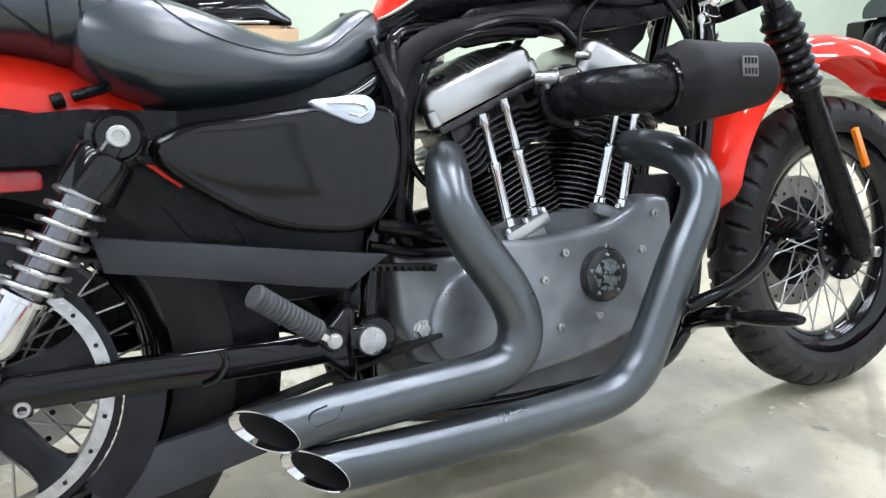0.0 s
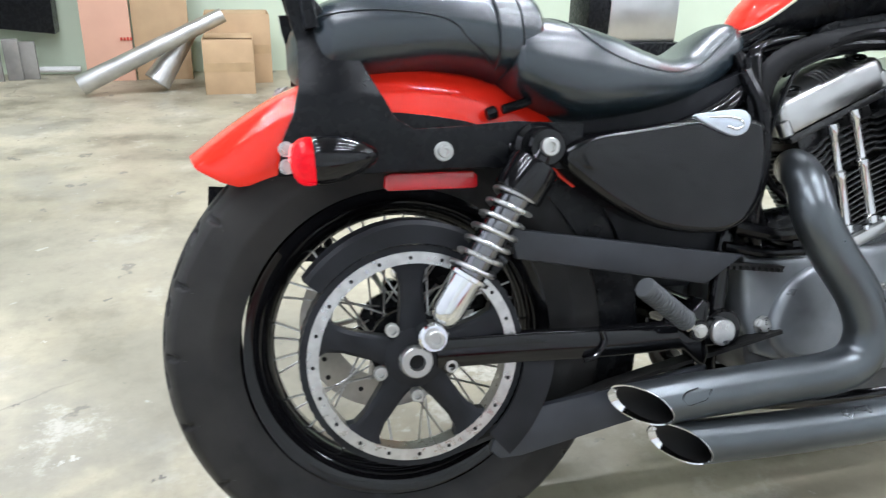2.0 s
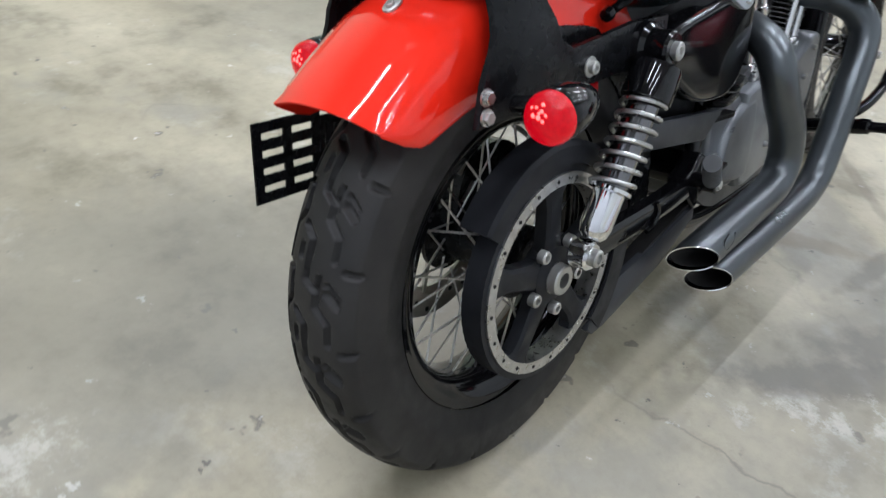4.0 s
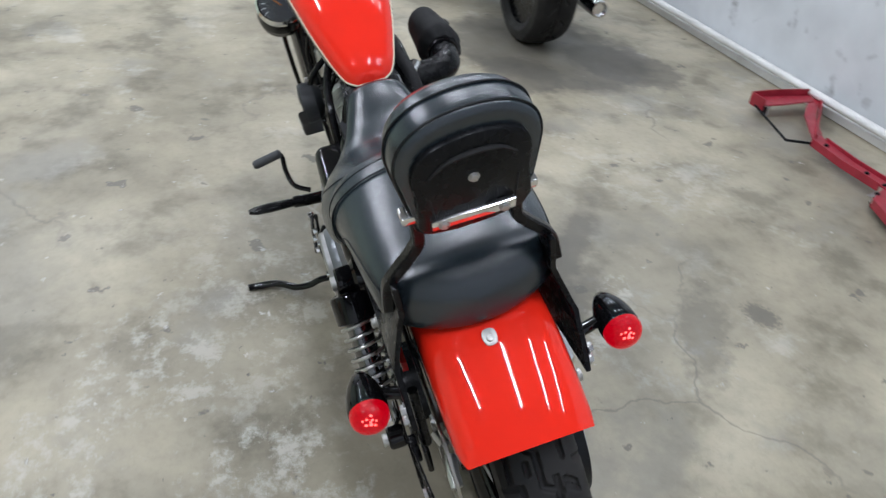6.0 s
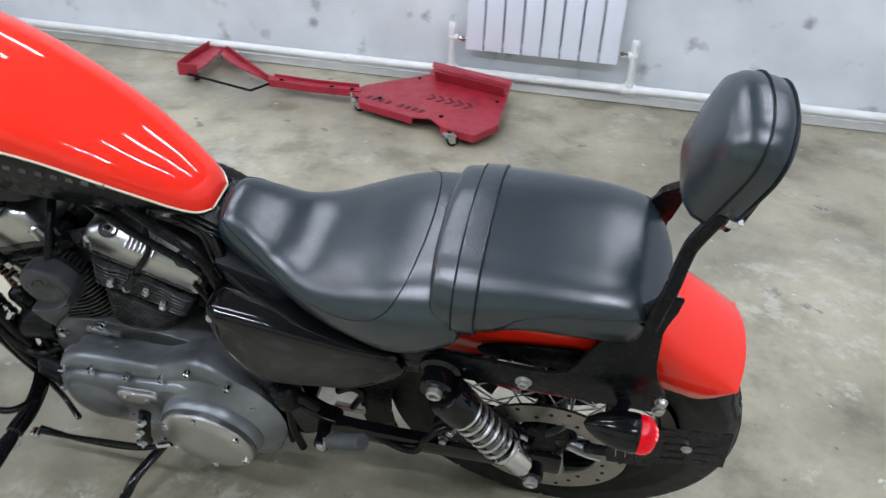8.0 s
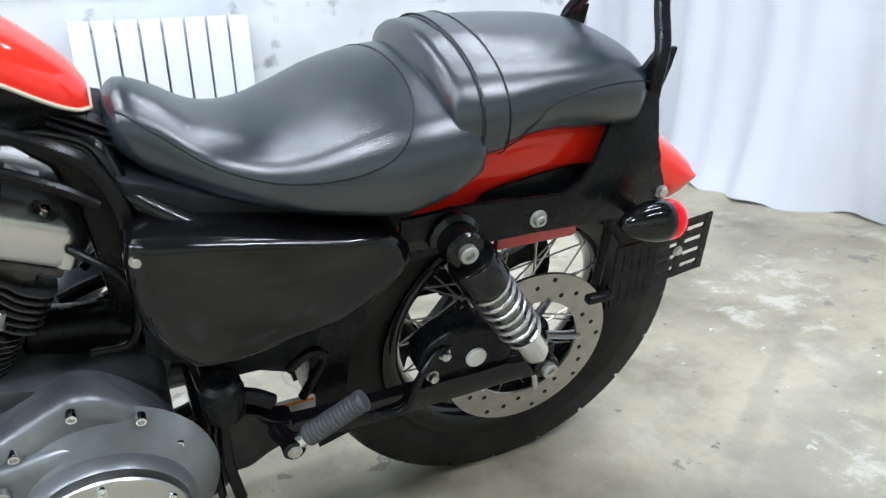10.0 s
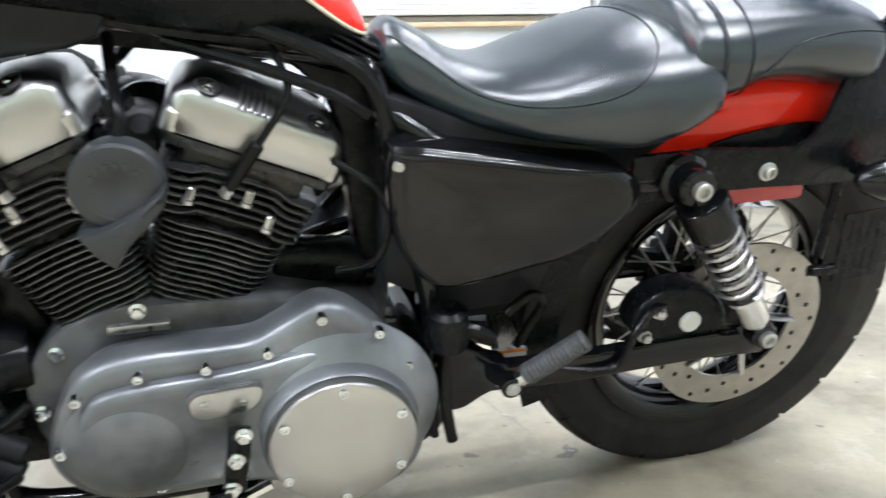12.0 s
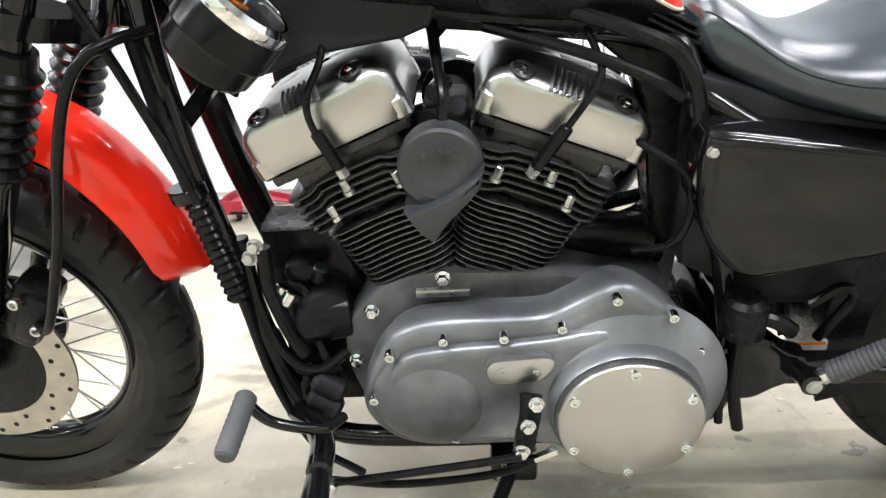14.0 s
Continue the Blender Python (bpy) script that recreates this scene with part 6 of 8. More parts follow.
for k, h in ((0.575, 0.03), (0.7, 0.026)):
    bm = bmesh.new()
    c = FA + FD * k
    ring0, ring1 = [], []
    slabpts = [(-0.125, 0.0), (-0.12, 0.026), (-0.09, 0.03), (-0.04, 0.0), (-0.03, -0.05), (0.03, -0.05), (0.04, 0.0), (0.09, 0.03), (0.12, 0.026), (0.125, 0.0), (0.1, -0.028), (0.04, -0.07), (-0.04, -0.07), (-0.1, -0.028)]
    ux = Vector((FD.z, 0, -FD.x))
    for y, x in slabpts:
        ring0.append(c + Vector((0, y, 0)) + ux * x)
        ring1.append(c + Vector((0, y, 0)) + ux * x + FD * h)
    skin(bm, [ring0, ring1])
    part("triple_clamp", bm, "black", fork)
plate("leg_reflector", [(1.505, 0.555), (1.518, 0.56), (1.552, 0.485), (1.539, 0.48)], -0.118, -0.128, "amber", fork, 0.002, label="amber side reflector")
bm = bmesh.new()
rod(bm, (FW[0], -0.13, FW[2] - 0.012), (FW[0], 0.12, FW[2] - 0.012), 0.011, 14, 0.002)
part("front_axle", bm, "steel", fork)
bm = bmesh.new()
box(bm, (1.45, 0.07, 0.42), (0.06, 0.06, 0.11), 0.014, Matrix.Rotation(radians(-35), 4, "Y"))
box(bm, (1.435, 0.095, 0.42), (0.04, 0.03, 0.085), 0.012, Matrix.Rotation(radians(-35), 4, "Y"))
cal = part("front_caliper", bm, "satin", fork, "black front brake caliper")
for p in ((1.44, 0.11, 0.455), (1.425, 0.11, 0.41)):
    cap_screw("caliper_bolt", p, (0, 1, 0), 0.008, cal, 0.01)
part("front_brake_hose", tube([(1.43, 0.105, 0.41), (1.392, 0.135, 0.428), (1.357, 0.14, 0.497), (1.323, 0.142, 0.578), (1.293, 0.142, 0.667), (1.261, 0.14, 0.741), (1.234, 0.13, 0.779), (1.206, 0.1, 0.791), (1.18, 0.06, 0.79)], 0.0068, 12), "hose", fork)


def front_fender():
    bm = bmesh.new()
    rings = []
    n = 30
    for i in range(n + 1):
        q = i / n
        degrees_ = 162 - (162 - 50) * q
        a = radians(degrees_)
        R = float(np.interp(degrees_, (50, 90, 125, 145, 162), (0.44, 0.44, 0.428, 0.405, 0.383)))
        c = Vector((FW[0], 0, FW[2]))
        d = Vector((math.cos(a), 0, math.sin(a)))
        e0 = min(1.0, 0.25 + math.sqrt(min(1.0, q / 0.06)) * 0.75) * min(1.0, 0.25 + math.sqrt(min(1, (1 - q) / 0.06)) * 0.75)
        hw = 0.066 * e0
        ro, ri = [], []
        for k in range(15):
            x = -1 + 2 * k / 14
            y = hw * math.copysign(min(1.0, abs(x) ** 0.9), x)
            drop = 0.05 * abs(x) ** 2.6
            ro.append(c + d * (R - drop) + Vector((0, y, 0)))
            ri.append(c + d * (R - drop - 0.003) + Vector((0, y * 0.97, 0)))
        rings.append(ro + ri[::-1])
    skin(bm, rings)
    return part("front_fender", bm, "orange", bike, "glossy orange front fender", angle=50)


front_fender()
for s in (-1, 1):
    bm = bmesh.new()
    box(bm, (1.44, s * 0.075, 0.58), (0.05, 0.02, 0.09), 0.006, Matrix.Rotation(radians(-28), 4, "Y"))
    part("fender_bracket", bm, "satin", fork)

# ---- gauge beside the tank
gauge = empty("speedometer")
gauge.parent = bike
GA = Vector((-0.7, -0.08, 0.7)).normalized()
GC = Vector((1.042, 0.13, 0.828))
bm = bmesh.new()
lathe(bm, GC - GA * 0.075, GA, [(0.02, 0), (0.04, 0.004), (0.046, 0.012), (0.047, 0.03), (0.05, 0.034), (0.05, 0.06), (0.0485, 0.066)], 40)
part("rubber_cup", bm, "hose", gauge, "black rubber gauge cup")
bm = bmesh.new()
lathe(bm, GC - GA * 0.012, GA, [(0.0485, 0), (0.05, 0.004), (0.05, 0.012), (0.046, 0.017), (0.0425, 0.016), (0.041, 0.008)], 48, cap0=False, cap1=False)
part("bezel", bm, "chrome", gauge, "chrome gauge bezel")
bm = bmesh.new()
lathe(bm, GC - GA * 0.006, GA, [(0.0425, 0), (0.0425, 0.002)], 40)
part("dial", bm, "dial", gauge)
gu, gv, gw = basis(GA)
for k in range(12):
    a = radians(200 - 20 * k * 1.0)
    bm = bmesh.new()
    o = gu * math.cos(a) + gv * math.sin(a)
    p = GC - GA * 0.0035
    sweep(bm, [p + o * 0.029, p + o * 0.037], 0.0011, 5)
    part("dial_mark", bm, "white_print", gauge)
bm = bmesh.new()
o = gu * math.cos(2.2) + gv * math.sin(2.2)
sweep(bm, [GC - GA * 0.002 - o * 0.006, GC - GA * 0.002 + o * 0.02], 0.0009, 5)
part("needle", bm, "amber", gauge, "orange needle")
bm = bmesh.new()
lathe(bm, GC + GA * 0.001, GA, [(0.042, 0), (0.04, 0.002), (0.0, 0.0035)], 40, cap1=False)
gl = part("gauge_lens", bm, "glass", gauge)
gl.visible_shadow = False
part("gauge_bracket", tube([(1.09, 0.1, 0.76), (1.13, 0.07, 0.72), (1.17, 0.06, 0.68)], 0.01, 10), "black", gauge)

gauge.matrix_basis = Matrix.Translation(GC) @ Matrix.Scale(1.16, 4) @ Matrix.Translation(-GC)

# ---- keys hanging from the ignition lock
keys = empty("key_ring")
keys.parent = bike
for c_, r_, tilt in (((1.168, -0.1, 0.785), 0.017, 20), ((1.148, -0.098, 0.768), 0.011, -50)):
    bm = bmesh.new()
    P = [Vector(c_) + Vector((r_ * math.cos(a), 0.006 * math.sin(a * 2 + tilt), r_ * math.sin(a))) for a in [2 * math.pi * k / 28 for k in range(29)]]
    sweep(bm, P, 0.0011, 6, caps=False)
    part("ring", bm, "chrome", keys, "thin steel key ring")
bm = bmesh.new()
box(bm, (1.14, -0.098, 0.745), (0.006, 0.002, 0.03), 0.0006)
lathe(bm, (1.14, -0.1, 0.765), (0, 1, 0), [(0.008, 0), (0.008, 0.003)], 14)
part("key", bm, "steel", keys, "small steel key")
bm = bmesh.new()
lathe(bm, (1.178, -0.07, 0.805), (0, -1, 0), [(0.017, 0), (0.017, 0.024), (0.012, 0.028), (0.004, 0.028)], 20)
part("lock_barrel", bm, "chrome", keys, "chrome ignition lock")

# ---- bars (high over the views)
bars = empty("handlebar")
bars.parent = bike
part("bar", tube([(1.14, -0.38, 1.05), (1.2, -0.26, 1.07), (1.25, -0.12, 1.06), (1.255, -0.06, 1.0), (1.255, 0.06, 1.0), (1.25, 0.12, 1.06), (1.2, 0.26, 1.07), (1.14, 0.38, 1.05)], 0.0127, 14), "black", bars, "black handlebar")
for s in (-1, 1):
    bm = bmesh.new()
    rod(bm, (1.13, s * 0.395, 1.047), (1.19, s * 0.28, 1.067), 0.0175, 18, 0.003)
    part("grip", bm, "hose", bars)
bm = bmesh.new()
box(bm, (1.255, 0, 0.975), (0.05, 0.16, 0.07), 0.012)
part("riser", bm, "black", bars)


# ---- foot controls
def peg_set(s):
    e = empty("foot_control")
    e.parent = bike
    part("peg_mount", tube([(1.1, s * 0.085, 0.225), (1.06, s * 0.14, 0.25), (1.035, s * 0.2, 0.268), (1.03, s * 0.245, 0.276)], 0.017, 14), "black", e)
    bm = bmesh.new()
    lathe(bm, (1.03, s * 0.235, 0.276), (-0.09, s, 0.13), [(0.012, 0), (0.017, 0.004), (0.017, 0.022), (0.012, 0.026), (0.012, 0.032)], 18)
    part("clevis", bm, "black", e)
    bm = bmesh.new()
    a, b = Vector((1.027, s * 0.262, 0.28)), Vector((1.018, s * 0.385, 0.294))
    rings = []
    for q, w, h in ((0, 0.012, 0.009), (0.05, 0.016, 0.011), (0.5, 0.0185, 0.0125), (0.85, 0.0165, 0.0105), (1.0, 0.009, 0.006)):
        p = a.lerp(b, q)
        rings.append([p + Vector((w * math.cos(t), 0, h * math.sin(t))) for t in [2 * math.pi * k / 14 for k in range(14)]])
    skin(bm, rings)
    part("peg", bm, "hose", e, "black rubber foot peg")
    if s > 0:
        part("shift_lever", tube([(1.0, 0.2, 0.318), (1.02, 0.24, 0.337), (1.073, 0.252, 0.362), (1.098, 0.25, 0.39), (1.097, 0.256, 0.404)], 0.007, 12), "black", e)
        bm = bmesh.new()
        p, q = Vector((1.095, 0.25, 0.407)), Vector((1.104, 0.334, 0.387))
        d = (q - p)
        prof = [(0.008, 0), (0.0125, 0.004)]
        for k in range(9):
            prof += [(0.0135, 0.008 + 0.0085 * k), (0.0122, 0.0125 + 0.0085 * k)]
        prof += [(0.012, d.length - 0.003), (0.009, d.length), (0.0075, d.length - 0.001)]
        lathe(bm, p, d, prof, 18)
        part("shift_peg", bm, "grip", e, "ribbed grey rubber shift peg")
    else:
        part("brake_arm", tube([(0.99, -0.2, 0.293), (1.04, -0.235, 0.318), (1.09, -0.25, 0.35), (1.118, -0.255, 0.385), (1.118, -0.275, 0.4)], 0.0115, 14), "black", e)
        bm = bmesh.new()
        box(bm, (1.12, -0.29, 0.407), (0.034, 0.062, 0.016), 0.004, Matrix.Rotation(radians(-25), 4, "Y"))
        for k in range(5):
            box(bm, (1.115, -0.268 - 0.011 * k, 0.417), (0.03, 0.004, 0.004), 0, Matrix.Rotation(radians(-25), 4, "Y"))
        part("brake_pad", bm, "hose", e, "ribbed black brake pedal pad")
    return e


peg_set(-1)
peg_set(1)


def rear_peg(s):
    e = empty("passenger_peg")
    e.parent = bike
    bm = bmesh.new()
    slab(bm, [(0.455, 0.355), (0.44, 0.366), (0.418, 0.345), (0.392, 0.333), (0.394, 0.308), (0.425, 0.275), (0.443, 0.262), (0.452, 0.285), (0.446, 0.315)] if s < 0 else [(0.49, 0.36), (0.455, 0.372), (0.42, 0.345), (0.392, 0.333), (0.394, 0.305), (0.43, 0.285), (0.46, 0.268), (0.49, 0.28)], s * 0.1, s * 0.135, 0.008, 3)
    part("peg_bracket", bm, "black", e)
    a, b = Vector((0.405, s * 0.172, 0.333)), Vector((0.316, 0.193, 0.405)) if s > 0 else Vector((0.306, -0.207, 0.408))
    d = (b - a).normalized()
    bm = bmesh.new()
    rod(bm, (0.42, s * 0.12, 0.325), a, 0.013, 14, 0.002)
    rod(bm, a - Vector((0, 0.012, 0)), a + Vector((0, 0.012, 0)), 0.0155, 16, 0.002)
    part("peg_hinge", bm, "black", e)
    bm = bmesh.new()
    rod(bm, a + d * 0.0, a + d * 0.03, 0.011, 8, 0.001)
    part("peg_stem", bm, "chrome", e)
    bm = bmesh.new()
    L = (b - a).length
    prof = [(0.0105, 0.022), (0.0135, 0.024)]
    for k in range(14):
        h = 0.027 + (L - 0.03) * k / 14
        prof += [(0.0152, h + 0.001), (0.0152, h + 0.0035), (0.0138, h + 0.005)]
    prof += [(0.0155, L - 0.003), (0.0155, L), (0.014, L + 0.003), (0.0, L + 0.004)]
    lathe(bm, a, d, prof, 22, cap1=False)
    part("peg_rubber", bm, "grip", e, "ribbed grey rubber passenger peg", angle=25)
    bolt("hinge_bolt", a + Vector((0, s * 0.012, 0)), (0, s, 0), 0.008, e, 0.005, "galv")
    return e


rear_peg(-1)
rear_peg(1)
# side stand
stand = empty("side_stand")
stand.parent = bike
STAND = [(0.77, 0.1, 0.15), (0.819, 0.231, 0.14), (0.831, 0.279, 0.125), (0.849, 0.319, 0.118), (0.885, 0.356, 0.116), (0.9, 0.387, 0.118), (0.898, 0.428, 0.126), (0.895, 0.449, 0.132)]
part("stand_leg", tube(STAND, 0.011, 12, 6, flat=0.75), "black", stand, "bent black side stand")
bm = bmesh.new()
box(bm, (0.78, 0.105, 0.135), (0.07, 0.05, 0.05), 0.008)
part("stand_bracket", bm, "black", stand)
bm = bmesh.new()
P = []
for i in range(90):
    q = i / 89
    c = Vector((0.79, 0.12, 0.15)).lerp(Vector((0.84, 0.29, 0.125)), q)
    P.append(c + Vector((0.006 * math.cos(i * 1.1), 0, 0.006 * math.sin(i * 1.1))))
sweep(bm, P, 0.0012, 5)
part("stand_spring", bm, "steel", stand)

# ---- rear lamps
def lamp(s):
    e = empty("rear_signal")
    e.parent = bike
    c = Vector((-0.127, s * 0.195 - 0.008, 0.597))
    ax = Vector((1, 0, 0.06)).normalized()
    bm = bmesh.new()
    prof = [(0.0275, 0.0), (0.0298, 0.003), (0.03, 0.012), (0.029, 0.026), (0.0255, 0.043), (0.0185, 0.061), (0.0095, 0.075), (0.002, 0.08)]
    lathe(bm, c, ax, prof, 32)
    part("lamp_shell", bm, "black", e, "gloss black bullet lamp shell", angle=50)
    bm = bmesh.new()
    lathe(bm, c + ax * 0.001, -ax, [(0.0288, 0), (0.0292, 0.007), (0.0278, 0.014), (0.0235, 0.0205), (0.0155, 0.025), (0.007, 0.027), (0.0, 0.0272)], 32, cap1=False)
    part("lamp_lens", bm, "redlens", e, "lit red lamp lens", angle=50)
    for k in range(9):
        bm = bmesh.new()
        a = radians(137.5 * k)
        u, v = 0.0039 * math.sqrt(k) * math.cos(a), 0.0115 + 0.0032 * math.sqrt(k) * math.sin(a)
        out = float(np.interp(math.hypot(u, v), (0, 0.007, 0.0155, 0.0235, 0.0278, 0.0292), (0.0272, 0.027, 0.025, 0.0205, 0.014, 0.007)))
        r = 0.0022 + 0.0012 * math.sin(2.3 * k) ** 2
        lathe(bm, c - ax * (out - 0.0006) + Vector((0, u, v)), -ax, [(r, -0.002), (r * 0.8, 0.0006), (0.0, 0.001)], 8, cap1=False)
        part("lamp_diode", bm, "redglow", e)
    bm = bmesh.new()
    rod(bm, c + Vector((0.03, -s * 0.025, 0)), Vector((-0.105, s * 0.132, 0.592)), 0.01, 12, 0.002)
    part("lamp_stalk", bm, "black", e)
    return e


lamp(-1)
lamp(1)

# ---- slotted number plate bracket on the left
brk = empty("plate_bracket")
brk.parent = bike


def slotted(x0, x1, z0, z1, y, rows_, cols, skew, yaw):
    t = 0.003
    w, h = x1 - x0, z1 - z0
    sp = empty("slotted_plate")
    sp.parent = brk
    sp["label"] = "black slotted steel plate"
    sp.matrix_basis = Matrix.Translation(((x0 + x1) / 2, y, (z0 + z1) / 2)) @ Matrix.Rotation(radians(yaw), 4, "Z") @ Matrix.Rotation(radians(skew), 4, "Y")
    bar = 0.0135
    for r in range(rows_ + 1):
        z = z0 + (h - bar) * r / rows_ + bar / 2
        bm = bmesh.new()
        box(bm, (0, 0, z - z0 - h / 2), (w, t, bar))
        part("plate_bar", bm, "satin", sp, smooth=False)
    for c in range(cols + 1):
        x = (w - bar) * c / cols + bar / 2 - w / 2
        bm = bmesh.new()
        box(bm, (x, 0.0004, 0), (bar, t, h))
        part("plate_bar", bm, "satin", sp, smooth=False)
    return sp


slotted(-0.277, -0.165, 0.448, 0.553, 0.139, 4, 2, 5, 4)
slotted(-0.17, -0.095, 0.425, 0.535, 0.146, 2, 4, 5, 0)
bm = bmesh.new()
box(bm, (-0.085, 0.14, 0.44), (0.05, 0.016, 0.014), 0.004)
rod(bm, (-0.09, 0.118, 0.575), (-0.09, 0.118, 0.45), 0.008, 10)
part("bracket_arm", bm, "satin", brk)
bolt("bracket_bolt", (-0.215, 0.142, 0.5), (0, 1, 0), 0.007, brk, 0.005)

# ---- rear brake on the left
rcal = empty("rear_caliper")
rcal.parent = bike
bm = bmesh.new()
slab(bm, [(0.05, 0.34), (0.06, 0.39), (0.1, 0.425), (0.16, 0.425), (0.2, 0.4), (0.205, 0.36), (0.17, 0.335), (0.1, 0.33)], 0.085, 0.13, 0.01, 3)
part("caliper_body", bm, "satin", rcal, "black rear brake caliper")
bm = bmesh.new()
lathe(bm, (0.116, 0.13, 0.37), (0, 1, 0), [(0.0165, 0), (0.0165, 0.004), (0.014, 0.006)], 24)
part("piston_cap", bm, "white_print", rcal, "pale round cap")
for p in ((0.17, 0.13, 0.392), (0.185, 0.128, 0.352)):
    bolt("caliper_bolt", p, (0, 1, 0), 0.008, rcal, 0.012)
part("brake_hose", tube([(0.33, 0.13, 0.32), (0.269, 0.146, 0.316), (0.232, 0.15, 0.325), (0.212, 0.145, 0.37), (0.185, 0.135, 0.398), (0.16, 0.125, 0.4)], 0.0065, 10), "hose", rcal)
# reservoir and hoses under the left cover
res = empty("breather_canister")
res.parent = bike
bm = bmesh.new()
lathe(bm, (0.48, 0.12, 0.37), (0.05, 0.1, 1), [(0.02, 0), (0.028, 0.006), (0.029, 0.045), (0.026, 0.05), (0.026, 0.06), (0.018, 0.066)], 26)
part("canister", bm, "satin", res)
for pts, r in (([(0.483, 0.125, 0.375), (0.485, 0.135, 0.3), (0.478, 0.14, 0.25), (0.473, 0.142, 0.225)], 0.0085), ([(0.5, 0.12, 0.42), (0.505, 0.12, 0.34), (0.5, 0.13, 0.27), (0.497, 0.135, 0.23)], 0.006),
               ([(0.39, 0.1, 0.40), (0.36, 0.105, 0.428), (0.34, 0.105, 0.415), (0.355, 0.1, 0.375), (0.37, 0.095, 0.34)], 0.007), ([(0.46, 0.125, 0.4), (0.44, 0.13, 0.395), (0.42, 0.13, 0.38)], 0.011)):
    part("drain_hose", tube(pts, r, 10), "hose", res)
# warning label on the tray behind the pivot
label_plate = plate("warning_label", rounded(0.380, 0.320, 0.0295, 0.0100, 0.002), 0.084, 0.0905, "white_print", res, 0.0, label="white warning label with an orange band")
bm = bmesh.new()
box(bm, (0.380, 0.0908, 0.3272), (0.0531, 0.0012, 0.0044))
part("label_band", bm, "amber", res, "orange band", smooth=False)
# loose wires along the frame
loom = empty("wiring")
loom.parent = bike
for pts, r in (([(0.72, 0.06, 0.79), (0.64, 0.085, 0.765), (0.585, 0.095, 0.735), (0.56, 0.1, 0.68), (0.555, 0.1, 0.6), (0.535, 0.1, 0.54)], 0.009), ([(0.8, 0.05, 0.77), (0.7, 0.08, 0.745), (0.62, 0.095, 0.715), (0.58, 0.1, 0.69)], 0.007),
               ([(0.62, 0.08, 0.63), (0.57, 0.11, 0.6), (0.56, 0.11, 0.55), (0.575, 0.1, 0.5), (0.62, 0.08, 0.48)], 0.005), ([(1.24, 0.1, 0.836), (1.2, 0.105, 0.73), (1.165, 0.105, 0.61), (1.135, 0.105, 0.45), (1.12, 0.1, 0.3), (1.08, 0.1, 0.17), (1.0, 0.15, 0.16)], 0.0065),
               ([(1.2, 0.07, 0.79), (1.18, 0.09, 0.68), (1.165, 0.098, 0.6)], 0.011), ([(0.55, -0.08, 0.6), (0.56, -0.09, 0.66), (0.58, -0.085, 0.72), (0.7, -0.07, 0.755)], 0.004),
               ([(0.6, -0.09, 0.7), (0.69, -0.095, 0.735), (0.8, -0.09, 0.74)], 0.01), ([(0.87, -0.11, 0.7), (0.88, -0.1, 0.75), (0.93, -0.09, 0.8), (1.0, -0.08, 0.83)], 0.004), ([(0.55, -0.085, 0.72), (0.545, -0.1, 0.64), (0.55, -0.1, 0.55), (0.54, -0.08, 0.45)], 0.014),
               ([(0.15, -0.112, 0.656), (0.19, -0.114, 0.667), (0.225, -0.112, 0.69), (0.26, -0.105, 0.7)], 0.0035)):
    part("cable", tube(pts, r, 10), "hose", loom)
for p_, q_, r_ in (((0.118, -0.112, 0.648), (0.132, -0.112, 0.652), 0.009), ((0.14, -0.112, 0.654), (0.178, -0.114, 0.664), 0.0065)):
    bm = bmesh.new()
    rod(bm, p_, q_, r_, 8, 0.0015)
    part("connector", bm, "hose", loom, "black wiring connector")
prof = [(0.011, 0)]
for k in range(13):
    prof += [(0.0165, 0.006 + 0.0115 * k), (0.013, 0.0115 + 0.0115 * k)]
bm = bmesh.new()
lathe(bm, (1.164, 0.098, 0.59), (-0.18, 0.03, -0.98), prof, 18)
part("spiral_sleeve", bm, "hose", loom, "ribbed black cable sleeve", angle=25)
bm = bmesh.new()
rod(bm, (1.175, 0.09, 0.606), (1.172, 0.09, 0.588), 0.024, 18, 0.002)
part("cable_clamp", bm, "black", loom)
bm = bmesh.new()
slab(bm, [(0.68, 0.765), (0.74, 0.79), (0.9, 0.83), (1.14, 0.86), (1.13, 0.79), (1.0, 0.755), (0.86, 0.742), (0.74, 0.728), (0.68, 0.722)], -0.055, -0.072, 0.006, 3)
part("under_tank_shield", bm, "satin", bike, "black plastic shield under the tank")
bm = bmesh.new()
slab(bm, [(1.09, 0.728), (1.0, 0.752), (0.93, 0.762), (0.86, 0.778), (0.85, 0.84), (0.95, 0.86), (1.12, 0.87), (1.14, 0.79)], 0.03, 0.08, 0.008, 2)
part("coil_cover", bm, "matt", bike, "black ignition coil cover")
plate("left_tank_shield", [(0.87, 0.79), (0.76, 0.77), (0.7, 0.757), (0.66, 0.758), (0.67, 0.785), (0.87, 0.83)], 0.045, 0.062, "satin", bike, 0.004, 2, "black plastic shield under the tank")
# added black fillers that close the space between frame and engine
plate("wiring_tray", [(0.545, 0.46), (0.585, 0.47), (0.6, 0.6), (0.625, 0.7), (0.7, 0.77), (0.56, 0.76), (0.53, 0.62)], -0.05, 0.02, "satin", bike, 0.008, 2, "black filler plate behind the engine")
bm = bmesh.new()
rod(bm, (0.57, -0.02, 0.44), (0.7, -0.02, 0.455), 0.034, 22, 0.006)
rod(bm, (0.55, -0.05, 0.4), (0.68, -0.05, 0.41), 0.02, 16, 0.004)
part("starter_motor", bm, "satin", engine, "black starter motor")
